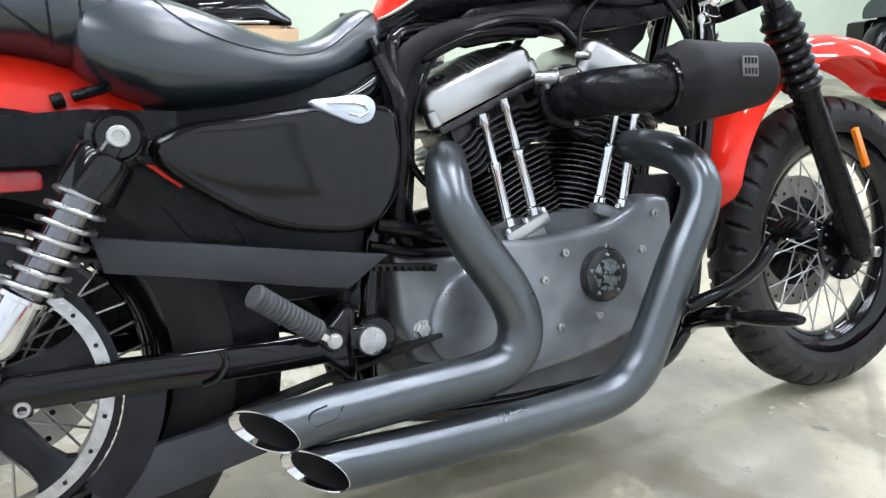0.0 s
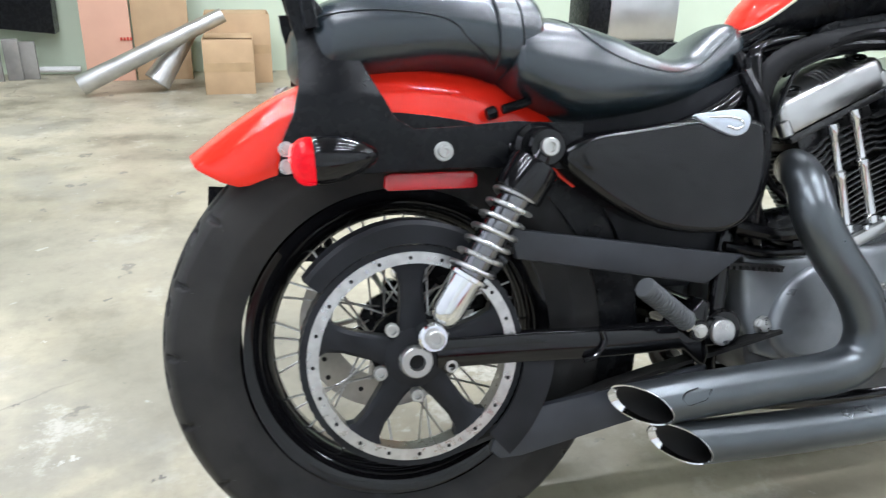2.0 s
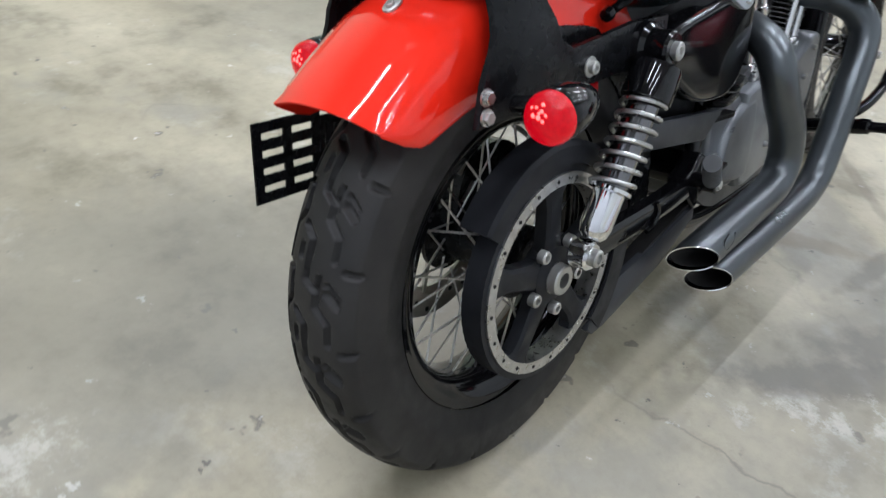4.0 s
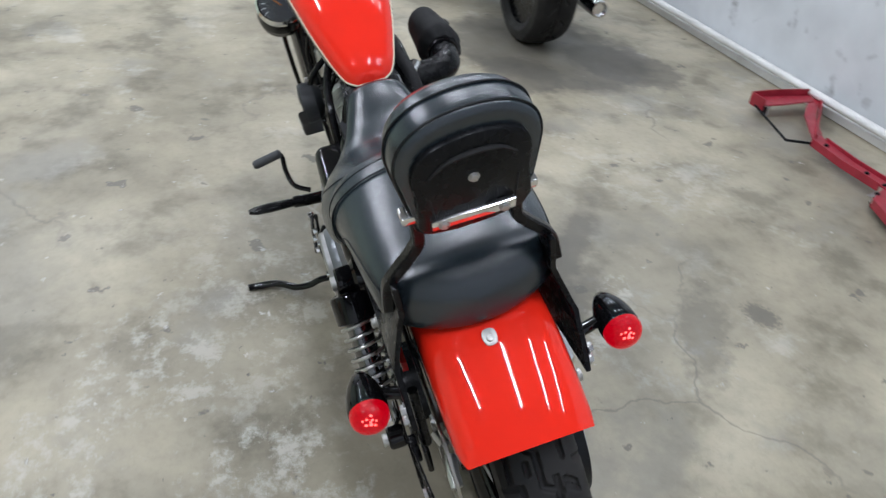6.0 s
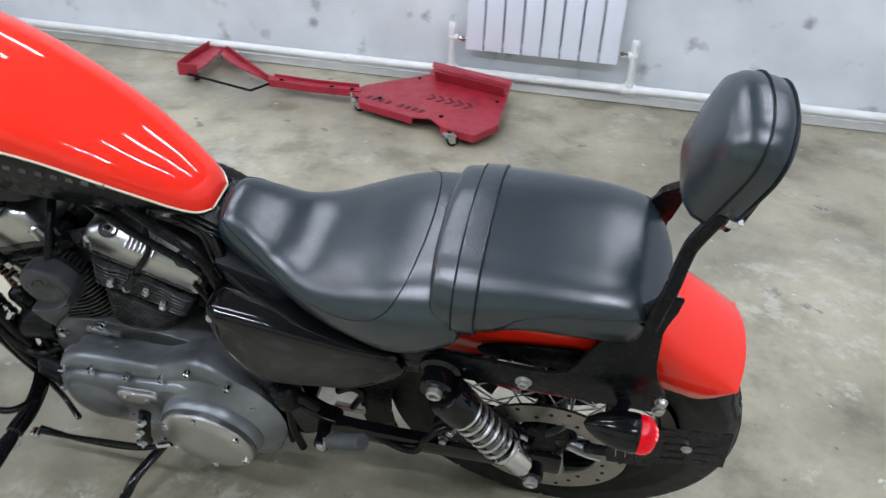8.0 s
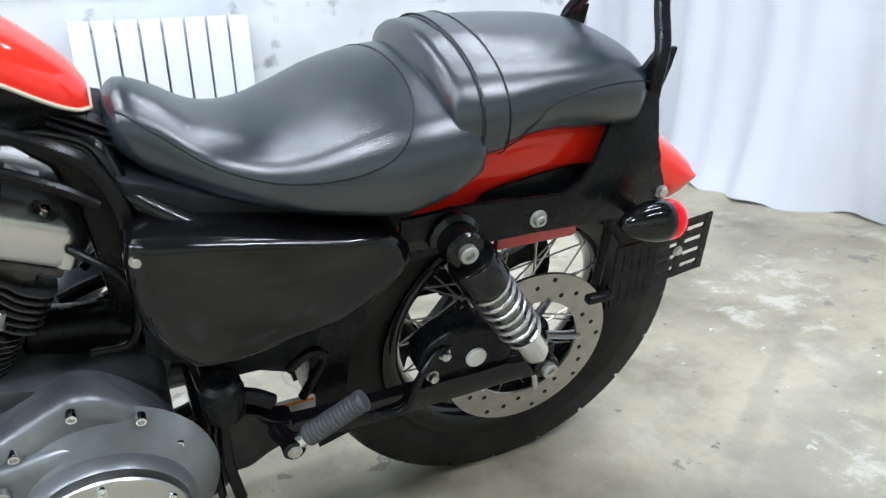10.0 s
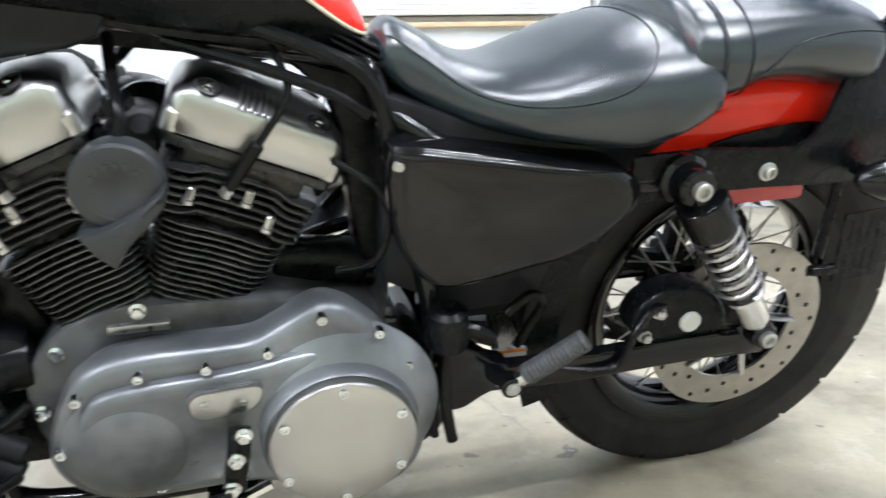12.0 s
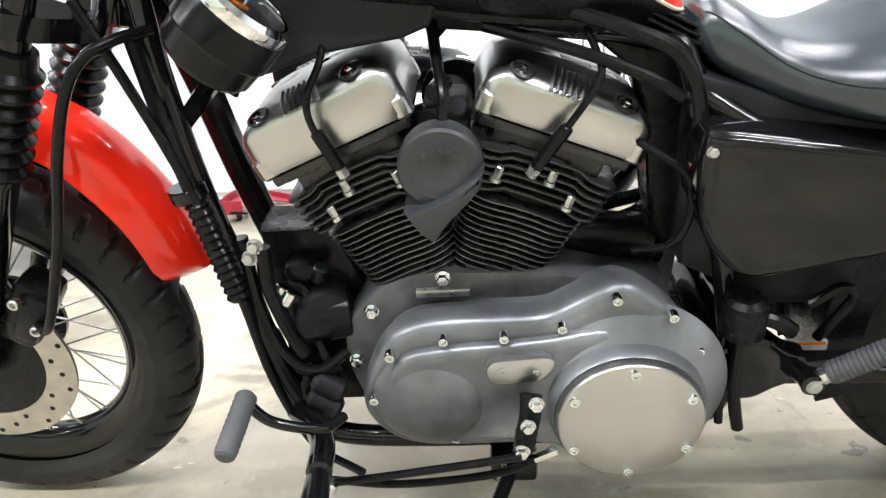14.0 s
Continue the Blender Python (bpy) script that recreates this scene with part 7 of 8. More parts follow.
# added dark backing that blocks the bright gap behind the down tubes
plate("front_engine_mount", [(1.12, 0.5), (1.02, 0.5), (0.98, 0.4), (0.98, 0.19), (1.07, 0.19), (1.11, 0.3)], -0.05, 0.025, "satin", bike, 0.006, 0, "black filler plate ahead of the engine")
bm = bmesh.new()
lathe(bm, (1.045, 0.02, 0.39), (-0.25, 1, 0.05), [(0.03, 0), (0.037, 0.004), (0.037, 0.05), (0.033, 0.06), (0.0, 0.062)], 30, cap1=False)
part("oil_filter", bm, "matt", engine, "black oil filter")
bm = bmesh.new()
box(bm, (1.06, 0.045, 0.452), (0.05, 0.04, 0.03), 0.01)
rod(bm, (1.04, 0.06, 0.44), (1.03, 0.065, 0.465), 0.011, 12, 0.003)
part("filter_mount", bm, "satin", engine)
for pts, r in (([(1.098, 0.085, 0.51), (1.1, 0.088, 0.45), (1.085, 0.09, 0.38), (1.07, 0.09, 0.335)], 0.0105), ([(1.12, 0.09, 0.43), (1.105, 0.095, 0.36), (1.075, 0.1, 0.32), (1.045, 0.095, 0.312), (1.01, 0.08, 0.33)], 0.0075),
               ([(1.115, 0.085, 0.4), (1.095, 0.09, 0.335), (1.06, 0.095, 0.305), (1.02, 0.09, 0.31)], 0.0065), ([(1.11, 0.08, 0.37), (1.09, 0.085, 0.31), (1.05, 0.09, 0.3)], 0.008), ([(1.13, 0.075, 0.52), (1.12, 0.09, 0.4), (1.1, 0.095, 0.3), (1.08, 0.09, 0.24)], 0.012)):
    part("engine_hose", tube(pts, r, 10), "hose", engine)
for p, q in (((1.072, 0.1, 0.272), (1.028, 0.105, 0.243)), ((1.062, 0.098, 0.298), (1.02, 0.1, 0.27))):
    bm = bmesh.new()
    rod(bm, p, q, 0.0165, 16, 0.006)
    part("connector_cap", bm, "matt", engine, "black plug cap")
for p in ((1.105, 0.09, 0.515), (1.115, 0.09, 0.498)):
    bolt("mount_bolt", p, (0.1, 1, 0.2), 0.0085, engine, 0.012, "steel")

# hoses beside the oil tank
for pts, r in (([(0.535, -0.07, 0.73), (0.545, -0.085, 0.68), (0.542, -0.09, 0.6), (0.545, -0.1, 0.52), (0.57, -0.1, 0.45), (0.62, -0.09, 0.43)], 0.009),
               ([(0.57, -0.06, 0.74), (0.57, -0.07, 0.68), (0.565, -0.075, 0.6), (0.58, -0.085, 0.54), (0.62, -0.08, 0.5)], 0.006),
               ([(0.535, -0.09, 0.7), (0.548, -0.115, 0.64), (0.546, -0.118, 0.56), (0.535, -0.11, 0.48), (0.55, -0.1, 0.43)], 0.012),
               ([(0.5, -0.12, 0.47), (0.56, -0.125, 0.455), (0.62, -0.11, 0.45), (0.66, -0.1, 0.44)], 0.011),
               ([(0.49, -0.11, 0.44), (0.56, -0.115, 0.425), (0.64, -0.1, 0.42)], 0.008),
               ([(0.57, -0.085, 0.56), (0.585, -0.1, 0.64), (0.625, -0.095, 0.705), (0.69, -0.09, 0.735)], 0.0035),
               ([(0.66, -0.098, 0.735), (0.75, -0.1, 0.755), (0.83, -0.1, 0.75), (0.87, -0.098, 0.72)], 0.008),
               ([(0.9, -0.085, 0.8), (0.98, -0.09, 0.79), (1.06, -0.09, 0.8), (1.14, -0.07, 0.83)], 0.009),
               ([(1.21, -0.04, 0.82), (1.185, -0.055, 0.7), (1.155, -0.06, 0.55), (1.115, -0.06, 0.4)], 0.02), ([(1.02, -0.09, 0.85), (1.05, -0.11, 0.79), (1.1, -0.1, 0.74), (1.15, -0.08, 0.66)], 0.006)):
    part("cable", tube(pts, r, 10), "hose", loom)
P = smooth_path([(0.556, -0.085, 0.6), (0.558, -0.088, 0.66), (0.582, -0.09, 0.704), (0.64, -0.09, 0.733), (0.74, -0.085, 0.752), (0.86, -0.08, 0.77)], 9)
bm = bmesh.new()
sweep(bm, P, [0.0185 if k % 2 else 0.0172 for k in range(len(P))], 16)
part("braided_sleeve", bm, "fabric", loom, "black braided cable sleeve", angle=60)
for z, x in ((0.66, 0.545), (0.56, 0.542)):
    bm = bmesh.new()
    rod(bm, (x, -0.09, z), (x, -0.09, z + 0.012), 0.0125, 14, 0.002)
    part("hose_clamp", bm, "steel", loom)

# a part that carries pieces of its own hangs from the motorcycle itself
for group in list(bike.children):
    for ob in list(group.children):
        if ob.children:
            ob.parent = bike


# ---------------------------------------------------------------- things round the motorcycle
def window_and_blind():
    x0, x1, z0, z1 = WINDOW
    y = ROOM["y0"]
    w = empty("window_1", label="white framed window behind a closed blind", category="window", kind="structure")
    for c, size in ((((x0 + x1) / 2, y - 0.15, z0 + 0.03), (x1 - x0, 0.06, 0.06)), (((x0 + x1) / 2, y - 0.15, z1 - 0.03), (x1 - x0, 0.06, 0.06)), ((x0 + 0.03, y - 0.15, (z0 + z1) / 2), (0.06, 0.06, z1 - z0 - 0.12)),
                    ((x1 - 0.03, y - 0.15, (z0 + z1) / 2), (0.06, 0.06, z1 - z0 - 0.12)), (((x0 + x1) / 2, y - 0.15, (z0 + z1) / 2), (0.06, 0.06, z1 - z0 - 0.12))):
        bm = bmesh.new()
        box(bm, c, size, 0.006)
        part("window_frame", bm, "white_pipe", w)
    bm = bmesh.new()
    box(bm, ((x0 + x1) / 2, y - 0.155, (z0 + z1) / 2), (x1 - x0 - 0.1, 0.006, z1 - z0 - 0.1))
    part("pane", bm, mat("frosted_pane", (0.7, 0.74, 0.78), 0.25, noise_scale=3, noise_amt=0.05), w, smooth=False)
    bm = bmesh.new()
    box(bm, ((x0 + x1) / 2, y - 0.04, z0 + 0.008), (x1 - x0 + 0.04, 0.17, 0.022), 0.004)
    part("window_sill", bm, "wood", w, "pale brown window board")
    b = empty("window_blind", label="closed white horizontal slat blind in the window", category="blind")
    bm = bmesh.new()
    box(bm, ((x0 + x1) / 2, y - 0.05, z1 - 0.02), (x1 - x0 - 0.03, 0.04, 0.035), 0.004)
    part("head_rail", bm, "blind", b)
    bm = bmesh.new()
    rings = []
    for k, (dy, dz) in enumerate(((-0.003, 0.0128), (0.0015, 0.007), (0.003, 0.0), (0.003, -0.007), (0.0, -0.0128))):
        rings.append([(-(x1 - x0) / 2 + 0.02, dy, dz), ((x1 - x0) / 2 - 0.02, dy, dz), ((x1 - x0) / 2 - 0.02, dy - 0.0008, dz), (-(x1 - x0) / 2 + 0.02, dy - 0.0008, dz)])
    skin(bm, rings)
    first = part("slat", bm, "blind", b)
    first.matrix_basis = Matrix.Translation(((x0 + x1) / 2, y - 0.05, z1 - 0.05))
    k = 1
    while z1 - 0.05 - 0.0225 * k > z0 + 0.05:
        share("slat", first, Matrix.Translation(((x0 + x1) / 2, y - 0.05, z1 - 0.05 - 0.0225 * k)), b)
        k += 1
    for x in (x0 + 0.25, (x0 + x1) / 2, x1 - 0.25):
        bm = bmesh.new()
        rod(bm, (x, y - 0.045, z0 + 0.04), (x, y - 0.045, z1 - 0.03), 0.0012, 5)
        part("ladder_cord", bm, "blind", b)


window_and_blind()


def radiator():
    e = empty("radiator", label="bluish white sectional radiator on the wall", category="radiator")
    n, x0, x1, z0, z1 = 8, -0.07, 0.64, 0.21, 0.78
    step = (x1 - x0) / n
    bm = bmesh.new()
    slab(bm, [(-step / 2 + 0.0045, 0.0), (step / 2 - 0.0045, 0.0), (step / 2 - 0.0045, z1 - z0), (-step / 2 + 0.0045, z1 - z0)], -2.3, -2.25, 0.006)
    for z in (0.03, z1 - z0 - 0.03):
        rod(bm, (-step / 2, -2.29, z), (step / 2, -2.29, z), 0.018, 14)
    first = part("section", bm, "white_metal", e)
    first.matrix_basis = Matrix.Translation((x0 + step / 2, 0, z0))
    for k in range(1, n):
        share("section", first, Matrix.Translation((x0 + step * (k + 0.5), 0, z0)), e)
    for x in (0.12, 0.46):
        bm = bmesh.new()
        box(bm, (x, -2.335, 0.7), (0.03, 0.05, 0.03), 0.003)
        part("wall_bracket", bm, "white_pipe", e)
    for x, s in ((x1, 1), (x0, -1)):
        bm = bmesh.new()
        rod(bm, (x, -2.29, 0.25), (x + s * 0.045, -2.29, 0.25), 0.011, 14)
        lathe(bm, (x + s * 0.008, -2.29, 0.25), (s, 0, 0), [(0.016, 0), (0.016, 0.014)], 6)
        part("nipple", bm, "chrome", e, "chrome radiator union")
        bm = bmesh.new()
        rod(bm, (x + s * 0.04, -2.29, 0.25), (x + s * 0.085, -2.29, 0.25), 0.017, 16, 0.003)
        rod(bm, (x + s * 0.068, -2.29, 0.222), (x + s * 0.068, -2.29, 0.295), 0.017, 16, 0.003)
        lathe(bm, (x + s * 0.068, -2.29, 0.29), (0, 0, 1), [(0.012, 0), (0.019, 0.004), (0.019, 0.022), (0.014, 0.03)], 16)
        part("valve", bm, "white_pipe", e, "white painted radiator valve")


def pipework():
    e = empty("heating_pipe", label="white painted heating pipe along the wall base", category="pipe")
    bm = bmesh.new()
    rod(bm, (-1.72, -2.305, 0.085), (8.3, -2.305, 0.085), 0.02, 16)
    part("main_pipe", bm, "white_pipe", e)
    for x in (0.708, -0.138):
        bm = bmesh.new()
        rod(bm, (x, -2.295, 0.085), (x, -2.29, 0.225), 0.015, 14)
        rod(bm, (x - 0.035, -2.303, 0.085), (x + 0.035, -2.303, 0.085), 0.026, 16, 0.003)
        rod(bm, (x, -2.303, 0.085), (x, -2.297, 0.12), 0.022, 16, 0.003)
        part("riser", bm, "white_pipe", e)
    bm = bmesh.new()
    box(bm, (0, 0, 0), (0.022, 0.05, 0.03), 0.004)
    rod(bm, (0, -0.03, 0), (0, -0.05, 0), 0.006, 8)
    first = part("pipe_clip", bm, "white_pipe", e)
    for k, x in enumerate((-0.9, 0.3, 1.25, 2.2, 3.1, 4.0)):
        m = Matrix.Translation((x, -2.31, 0.085))
        if k == 0:
            first.matrix_basis = m
        else:
            share("pipe_clip", first, m, e)
    bm = bmesh.new()
    sweep(bm, smooth_path([(-1.66, -2.305, 0.085), (-1.7, -2.305, 0.09), (-1.74, -2.29, 0.12), (-1.86, -2.28, 0.14)], 5), 0.022, 14)
    part("pipe_bend", bm, "white_pipe", e)
    bm = bmesh.new()
    box(bm, (1.9, -2.35, 0.02), (10.1, 0.024, 0.04), 0.006)
    tagged(part("baseboard", bm, "white_pipe", smooth=False), "low dirty plinth at the wall base", "baseboard", kind="structure")


radiator()
pipework()


def caster(x, y, parent, turn=0.0, top=0.062):
    c = empty("caster")
    c.parent = parent
    c.matrix_basis = pose(x, y, 0, 0, 0, turn)
    bm = bmesh.new()
    lathe(bm, (0, -0.011, 0.024), (0, 1, 0), [(0.018, 0), (0.024, 0.003), (0.024, 0.019), (0.018, 0.022)], 20)
    part("caster_wheel", bm, "matt", c, "dark plastic caster wheel")
    bm = bmesh.new()
    for s in (-1, 1):
        slab(bm, [(-0.012, 0.015), (0.012, 0.015), (0.03, top - 0.008), (-0.006, top - 0.008)], s * 0.0135, s * 0.0165)
    box(bm, (0.012, 0, top - 0.006), (0.046, 0.046, 0.004))
    part("caster_fork", bm, "steel", c)
    bolt("caster_nut", (0.012, 0, top + 0.004), (0, 0, 1), 0.008, c, 0.008, "matt")


def strip(bm, pts, w, z0, z1):
    """A bent flat bar seen from above."""
    n = len(pts)
    rings = []
    for i, p in enumerate(pts):
        a, b = Vector(pts[max(i - 1, 0)]), Vector(pts[min(i + 1, n - 1)])
        t = (b - a).normalized()
        o = Vector((-t.y, t.x)) * w / 2
        q = Vector(p)
        rings.append([(q.x + o.x, q.y + o.y, z0), (q.x - o.x, q.y - o.y, z0), (q.x - o.x, q.y - o.y, z1), (q.x + o.x, q.y + o.y, z1)])
    skin(bm, rings)


def dolly():
    e = empty("motorcycle_dolly", label="scuffed red steel wheel dolly on small casters by the wall", category="dolly")
    bm = bmesh.new()
    slab(bm, [(1.1, -1.96), (1.06, -2.04), (0.81, -2.27), (0.4, -2.13), (0.39, -1.77), (0.47, -1.63), (0.62, -1.68), (0.68, -1.75), (0.76, -1.74), (1.02, -1.83)], 0.056, 0.062, 0.0015, axis="z")
    part("plate", bm, "red_metal", e, "red steel wheel plate", smooth=False)
    for a, b, lean in (((0.81, -2.275), (0.4, -2.138), 0.03), ((0.76, -2.2), (0.41, -2.085), -0.025)):
        bm = bmesh.new()
        a, b = Vector(a), Vector(b)
        t = (b - a).normalized()
        o = Vector((-t.y, t.x))
        rings = []
        for p in (a, b):
            q = p + o * lean
            rings.append([(p.x, p.y, 0.06), (p.x + o.x * 0.004, p.y + o.y * 0.004, 0.06), (q.x + o.x * 0.004, q.y + o.y * 0.004, 0.115), (q.x, q.y, 0.115)])
        skin(bm, rings)
        part("channel_side", bm, "red_metal", e, smooth=False)
    bm = bmesh.new()
    slab(bm, [(0.795, -2.25), (0.4, -2.118), (0.405, -2.095), (0.775, -2.21)], 0.112, 0.117, 0.001, axis="z")
    part("channel_top", bm, "red_metal", e, smooth=False)
    for a, b in (((1.1, -1.96), (1.02, -1.83)), ((1.02, -1.83), (0.76, -1.74)), ((0.62, -1.68), (0.47, -1.63)), ((0.47, -1.63), (0.39, -1.77))):
        bm = bmesh.new()
        strip(bm, [a, b], 0.005, 0.03, 0.061)
        part("folded_lip", bm, "red_metal", e, smooth=False)
    bm = bmesh.new()
    strip(bm, [(1.94, -2.3), (1.75, -2.12), (1.53, -1.985), (1.3, -1.955), (1.06, -1.965)], 0.05, 0.06, 0.066)
    part("draw_bar", bm, "red_metal", e, "flat red draw bar", smooth=False)
    bm = bmesh.new()
    strip(bm, [(1.94, -2.32), (1.86, -2.27), (1.52, -1.965)], 0.006, 0.05, 0.085)
    part("bar_flange", bm, "red_metal", e, smooth=False)
    for pts in ([(1.5, -2.005), (1.3, -1.99), (1.08, -2.0)], [(1.5, -1.93), (1.3, -1.915), (1.1, -1.925)]):
        bm = bmesh.new()
        strip(bm, pts, 0.006, 0.045, 0.078)
        part("bar_flange", bm, "red_metal", e, smooth=False)
    bm = bmesh.new()
    slab(bm, [(1.97, -1.95), (1.87, -1.95), (1.87, -2.05), (1.9, -2.26), (1.97, -2.3)], 0.066, 0.072, 0.001, axis="z")
    part("front_plate", bm, "red_metal", e, "folded red front plate", smooth=False)
    bm = bmesh.new()
    strip(bm, [(1.97, -1.95), (1.985, -2.1), (1.98, -2.3)], 0.005, 0.04, 0.1)
    strip(bm, [(1.87, -1.95), (1.97, -1.95)], 0.005, 0.04, 0.1)
    part("front_flange", bm, "red_metal", e, smooth=False)
    bm = bmesh.new()
    rod(bm, (1.92, -1.945, 0.05), (1.55, -1.84, 0.05), 0.006, 10)
    rod(bm, (1.55, -1.84, 0.05), (1.5, -1.93, 0.055), 0.006, 10)
    part("tie_rod", bm, "satin", e, "thin dark tie rod")
    for x, y, a in ((0.56, -1.64, 30), (0.43, -2.03, 70), (1.04, -1.88, 20), (1.91, -2.0, -40), (0.83, -2.2, 10)):
        caster(x, y, e, a, 0.056)
    for x, y in ((1.1, -1.955), (1.2, -1.955), (1.45, -1.965), (0.64, -1.78), (0.95, -1.9)):
        bolt("dolly_bolt", (x, y, 0.066 if x > 1.06 else 0.062), (0, 0, 1), 0.009, e, 0.007, "satin")
    for k in range(9):
        if k == 4:
            continue
        bm = bmesh.new()
        box(bm, (1.0 - 0.033 * k, -1.9 + 0.011 * k, 0.0628), (0.02, 0.036, 0.0012), 0, Matrix.Rotation(radians(-20), 4, "Z"))
        part("lettering_bar", bm, "red_dark", e, "dark lettering bar", smooth=False)
    for k in range(5):
        bm = bmesh.new()
        strip(bm, [(0.74 - 0.045 * k, -2.02 + 0.013 * k), (0.715 - 0.045 * k, -1.98 + 0.013 * k), (0.745 - 0.045 * k, -1.95 + 0.013 * k)], 0.014, 0.0622, 0.0634)
        part("grip_slot", bm, "red_dark", e, smooth=False)


M["red_dark"] = mat("worn_dark_print", (0.09, 0.012, 0.02), 0.6, noise_scale=60, noise_amt=0.4)
dolly()


def curtain():
    bm = bmesh.new()
    rng = random.Random(4)
    ph = [rng.uniform(0, 6.28) for _ in range(5)]
    rings = []
    n, h = 130, 14
    for j in range(h + 1):
        q = j / h
        row = []
        for i in range(n + 1):
            y = -2.3 + 3.0 * i / n
            amp = 0.012 + 0.028 * (1 - q) ** 1.5
            d = amp * (math.sin(y * 13 + ph[0] + 0.5 * math.sin(y * 3)) + 0.5 * math.sin(y * 29 + ph[1] + q) + 0.35 * math.sin(y * 5.3 + ph[2] - q * 1.5))
            row.append((-1.86 + d + 0.06 * (1 - q) ** 4 + 0.1 * (1 - q) ** 8 * math.sin(y * 4), y, 0.004 + 2.36 * q + 0.012 * (1 - q) * math.sin(y * 17)))
        rings.append(row)
    skin(bm, rings, closed_rings=False)
    skin(bm, [[(x - 0.004, y, z) for x, y, z in r] for r in rings], closed_rings=False)
    e = empty("curtain", label="white sheet curtain hanging from a rail to the floor", category="curtain")
    part("cloth", bm, "curtain", e, angle=80)
    bm = bmesh.new()
    rod(bm, (-1.86, -2.35, 2.385), (-1.86, 0.72, 2.385), 0.014, 12)
    part("rail", bm, "galv", e)
    for y in (-1.5, 0.0, 0.68):
        bm = bmesh.new()
        rod(bm, (-1.86, y, 2.38), (-1.86, y, 3.3), 0.005, 8)
        part("hanger", bm, "galv", e)


curtain()


def carton(name, x0, x1, y0, y1, z0, z1, label, flaps=True, material="card", turn=0.0):
    e = empty(name, pose((x0 + x1) / 2, (y0 + y1) / 2, z0, 0, 0, turn), label=label, category="box")
    w, d, h = x1 - x0, y1 - y0, z1 - z0
    bm = bmesh.new()
    t = 0.005
    for c, s in (((0, -d / 2, h / 2), (w, t, h)), ((0, d / 2, h / 2), (w, t, h)), ((-w / 2, 0, h / 2), (t, d - t, h)), ((w / 2, 0, h / 2), (t, d - t, h)), ((0, 0, t / 2), (w - t, d - t, t))):
        box(bm, c, s, 0.0015)
    part("body", bm, material, e)
    if flaps:
        for s, a in ((-1, 28), (1, 64)):
            bm = bmesh.new()
            box(bm, (0, s * d * 0.2, 0), (w * 0.98, d * 0.4, 0.004), 0.001)
            m = Matrix.Translation((0, -s * d / 2, h)) @ Matrix.Rotation(radians(-s * a * 0.25), 4, "X") @ Matrix.Scale(1, 4)
            bmesh.ops.transform(bm, matrix=m, verts=bm.verts)
            part("flap", bm, material, e)
    bm = bmesh.new()
    box(bm, (0, -d / 2 - 0.0032, h * 0.5), (w * 0.99, 0.0012, 0.05), 0)
    part("tape", bm, mat("brown_tape", (0.42, 0.29, 0.16), 0.35, noise_scale=12, noise_amt=0.1), e, smooth=False)
    return e


def board(name, x0, x1, y, z1, label, material, lean=4.0):
    bm = bmesh.new()
    box(bm, (0, 0, z1 / 2), (x1 - x0, 0.02, z1), 0.002)
    ob = part(name, bm, material)
    ob.matrix_basis = pose((x0 + x1) / 2, y, 0.0, -lean)
    return tagged(ob, label, "cardboard")


carton("cardboard_box", -0.47, -0.2, 3.5, 3.78, 0, 0.3, "small brown cardboard box with a folded lid on the floor")
carton("cardboard_box", -0.47, -0.1, 3.82, 4.1, 0, 0.4, "brown cardboard box with loose flaps behind another box", turn=2)
pink = board("pink_board", -1.17, -0.9, 3.98, 1.2, "tall pink board leaning on the green wall", "pink_card")
for k in range(4):
    bm = bmesh.new()
    box(bm, (-0.955 + 0.018 * k, 3.978, 0.245), (0.012, 0.002, 0.018))
    ob = part("print_bar", bm, mat("red_print", (0.5, 0.05, 0.03), 0.7), None, smooth=False)
    ob.parent = pink
    ob.matrix_parent_inverse = pink.matrix_basis.inverted()
board("brown_board", -0.89, -0.57, 4.0, 1.25, "tall brown cardboard sheet leaning on the green wall", "card")


def steel_tube(a, b, r0, r1, label):
    bm = bmesh.new()
    a, b = Vector(a), Vector(b)
    L = (b - a).length
    lathe(bm, a, b - a, [(r0, 0), (r1, L), (r1 - 0.004, L), (r0 - 0.004, 0.0), (r0, 0)], 28, cap0=False, cap1=False)
    tagged(part("steel_tube", bm, "galv"), label, "exhaust tube", "loose steel tubes")


steel_tube((-1.12, 3.5, 0.065), (-0.35, 3.62, 0.42), 0.055, 0.04, "long dull steel exhaust tube leaning on a box")
steel_tube((-0.74, 3.62, 0.055), (-0.53, 3.72, 0.34), 0.075, 0.042, "short conical steel exhaust tube on the floor")
bm = bmesh.new()
rod(bm, (-1.66, 4.2, 0.035), (-1.25, 4.2, 0.035), 0.018, 14)
tagged(part("floor_pipe", bm, "white_pipe"), "white pipe along the foot of the green wall", "pipe")
M["grey_wood"] = mat("grey_plank", (0.24, 0.23, 0.21), 0.75, noise_scale=8, noise_amt=0.25, bump_scale=90, bump=0.2)
for k, (x, z) in enumerate(((-1.68, 0.3), (-1.58, 0.24), (-1.5, 0.22))):
    bm = bmesh.new()
    box(bm, (x, 4.02 + 0.03 * k, z / 2), (0.085, 0.025, z), 0.003)
    tagged(part("plank", bm, "grey_wood"), "short weathered grey plank standing by the wall", "plank", "grey planks")
bm = bmesh.new()
slab(bm, [(-1.72, 0.3), (-1.34, 0.26), (-1.33, 0.62), (-1.4, 0.68), (-1.72, 0.66)], 4.1, 4.24, 0.02)
tagged(part("wall_cabinet", bm, "satin"), "black metal cabinet fixed to the green wall", "cabinet")


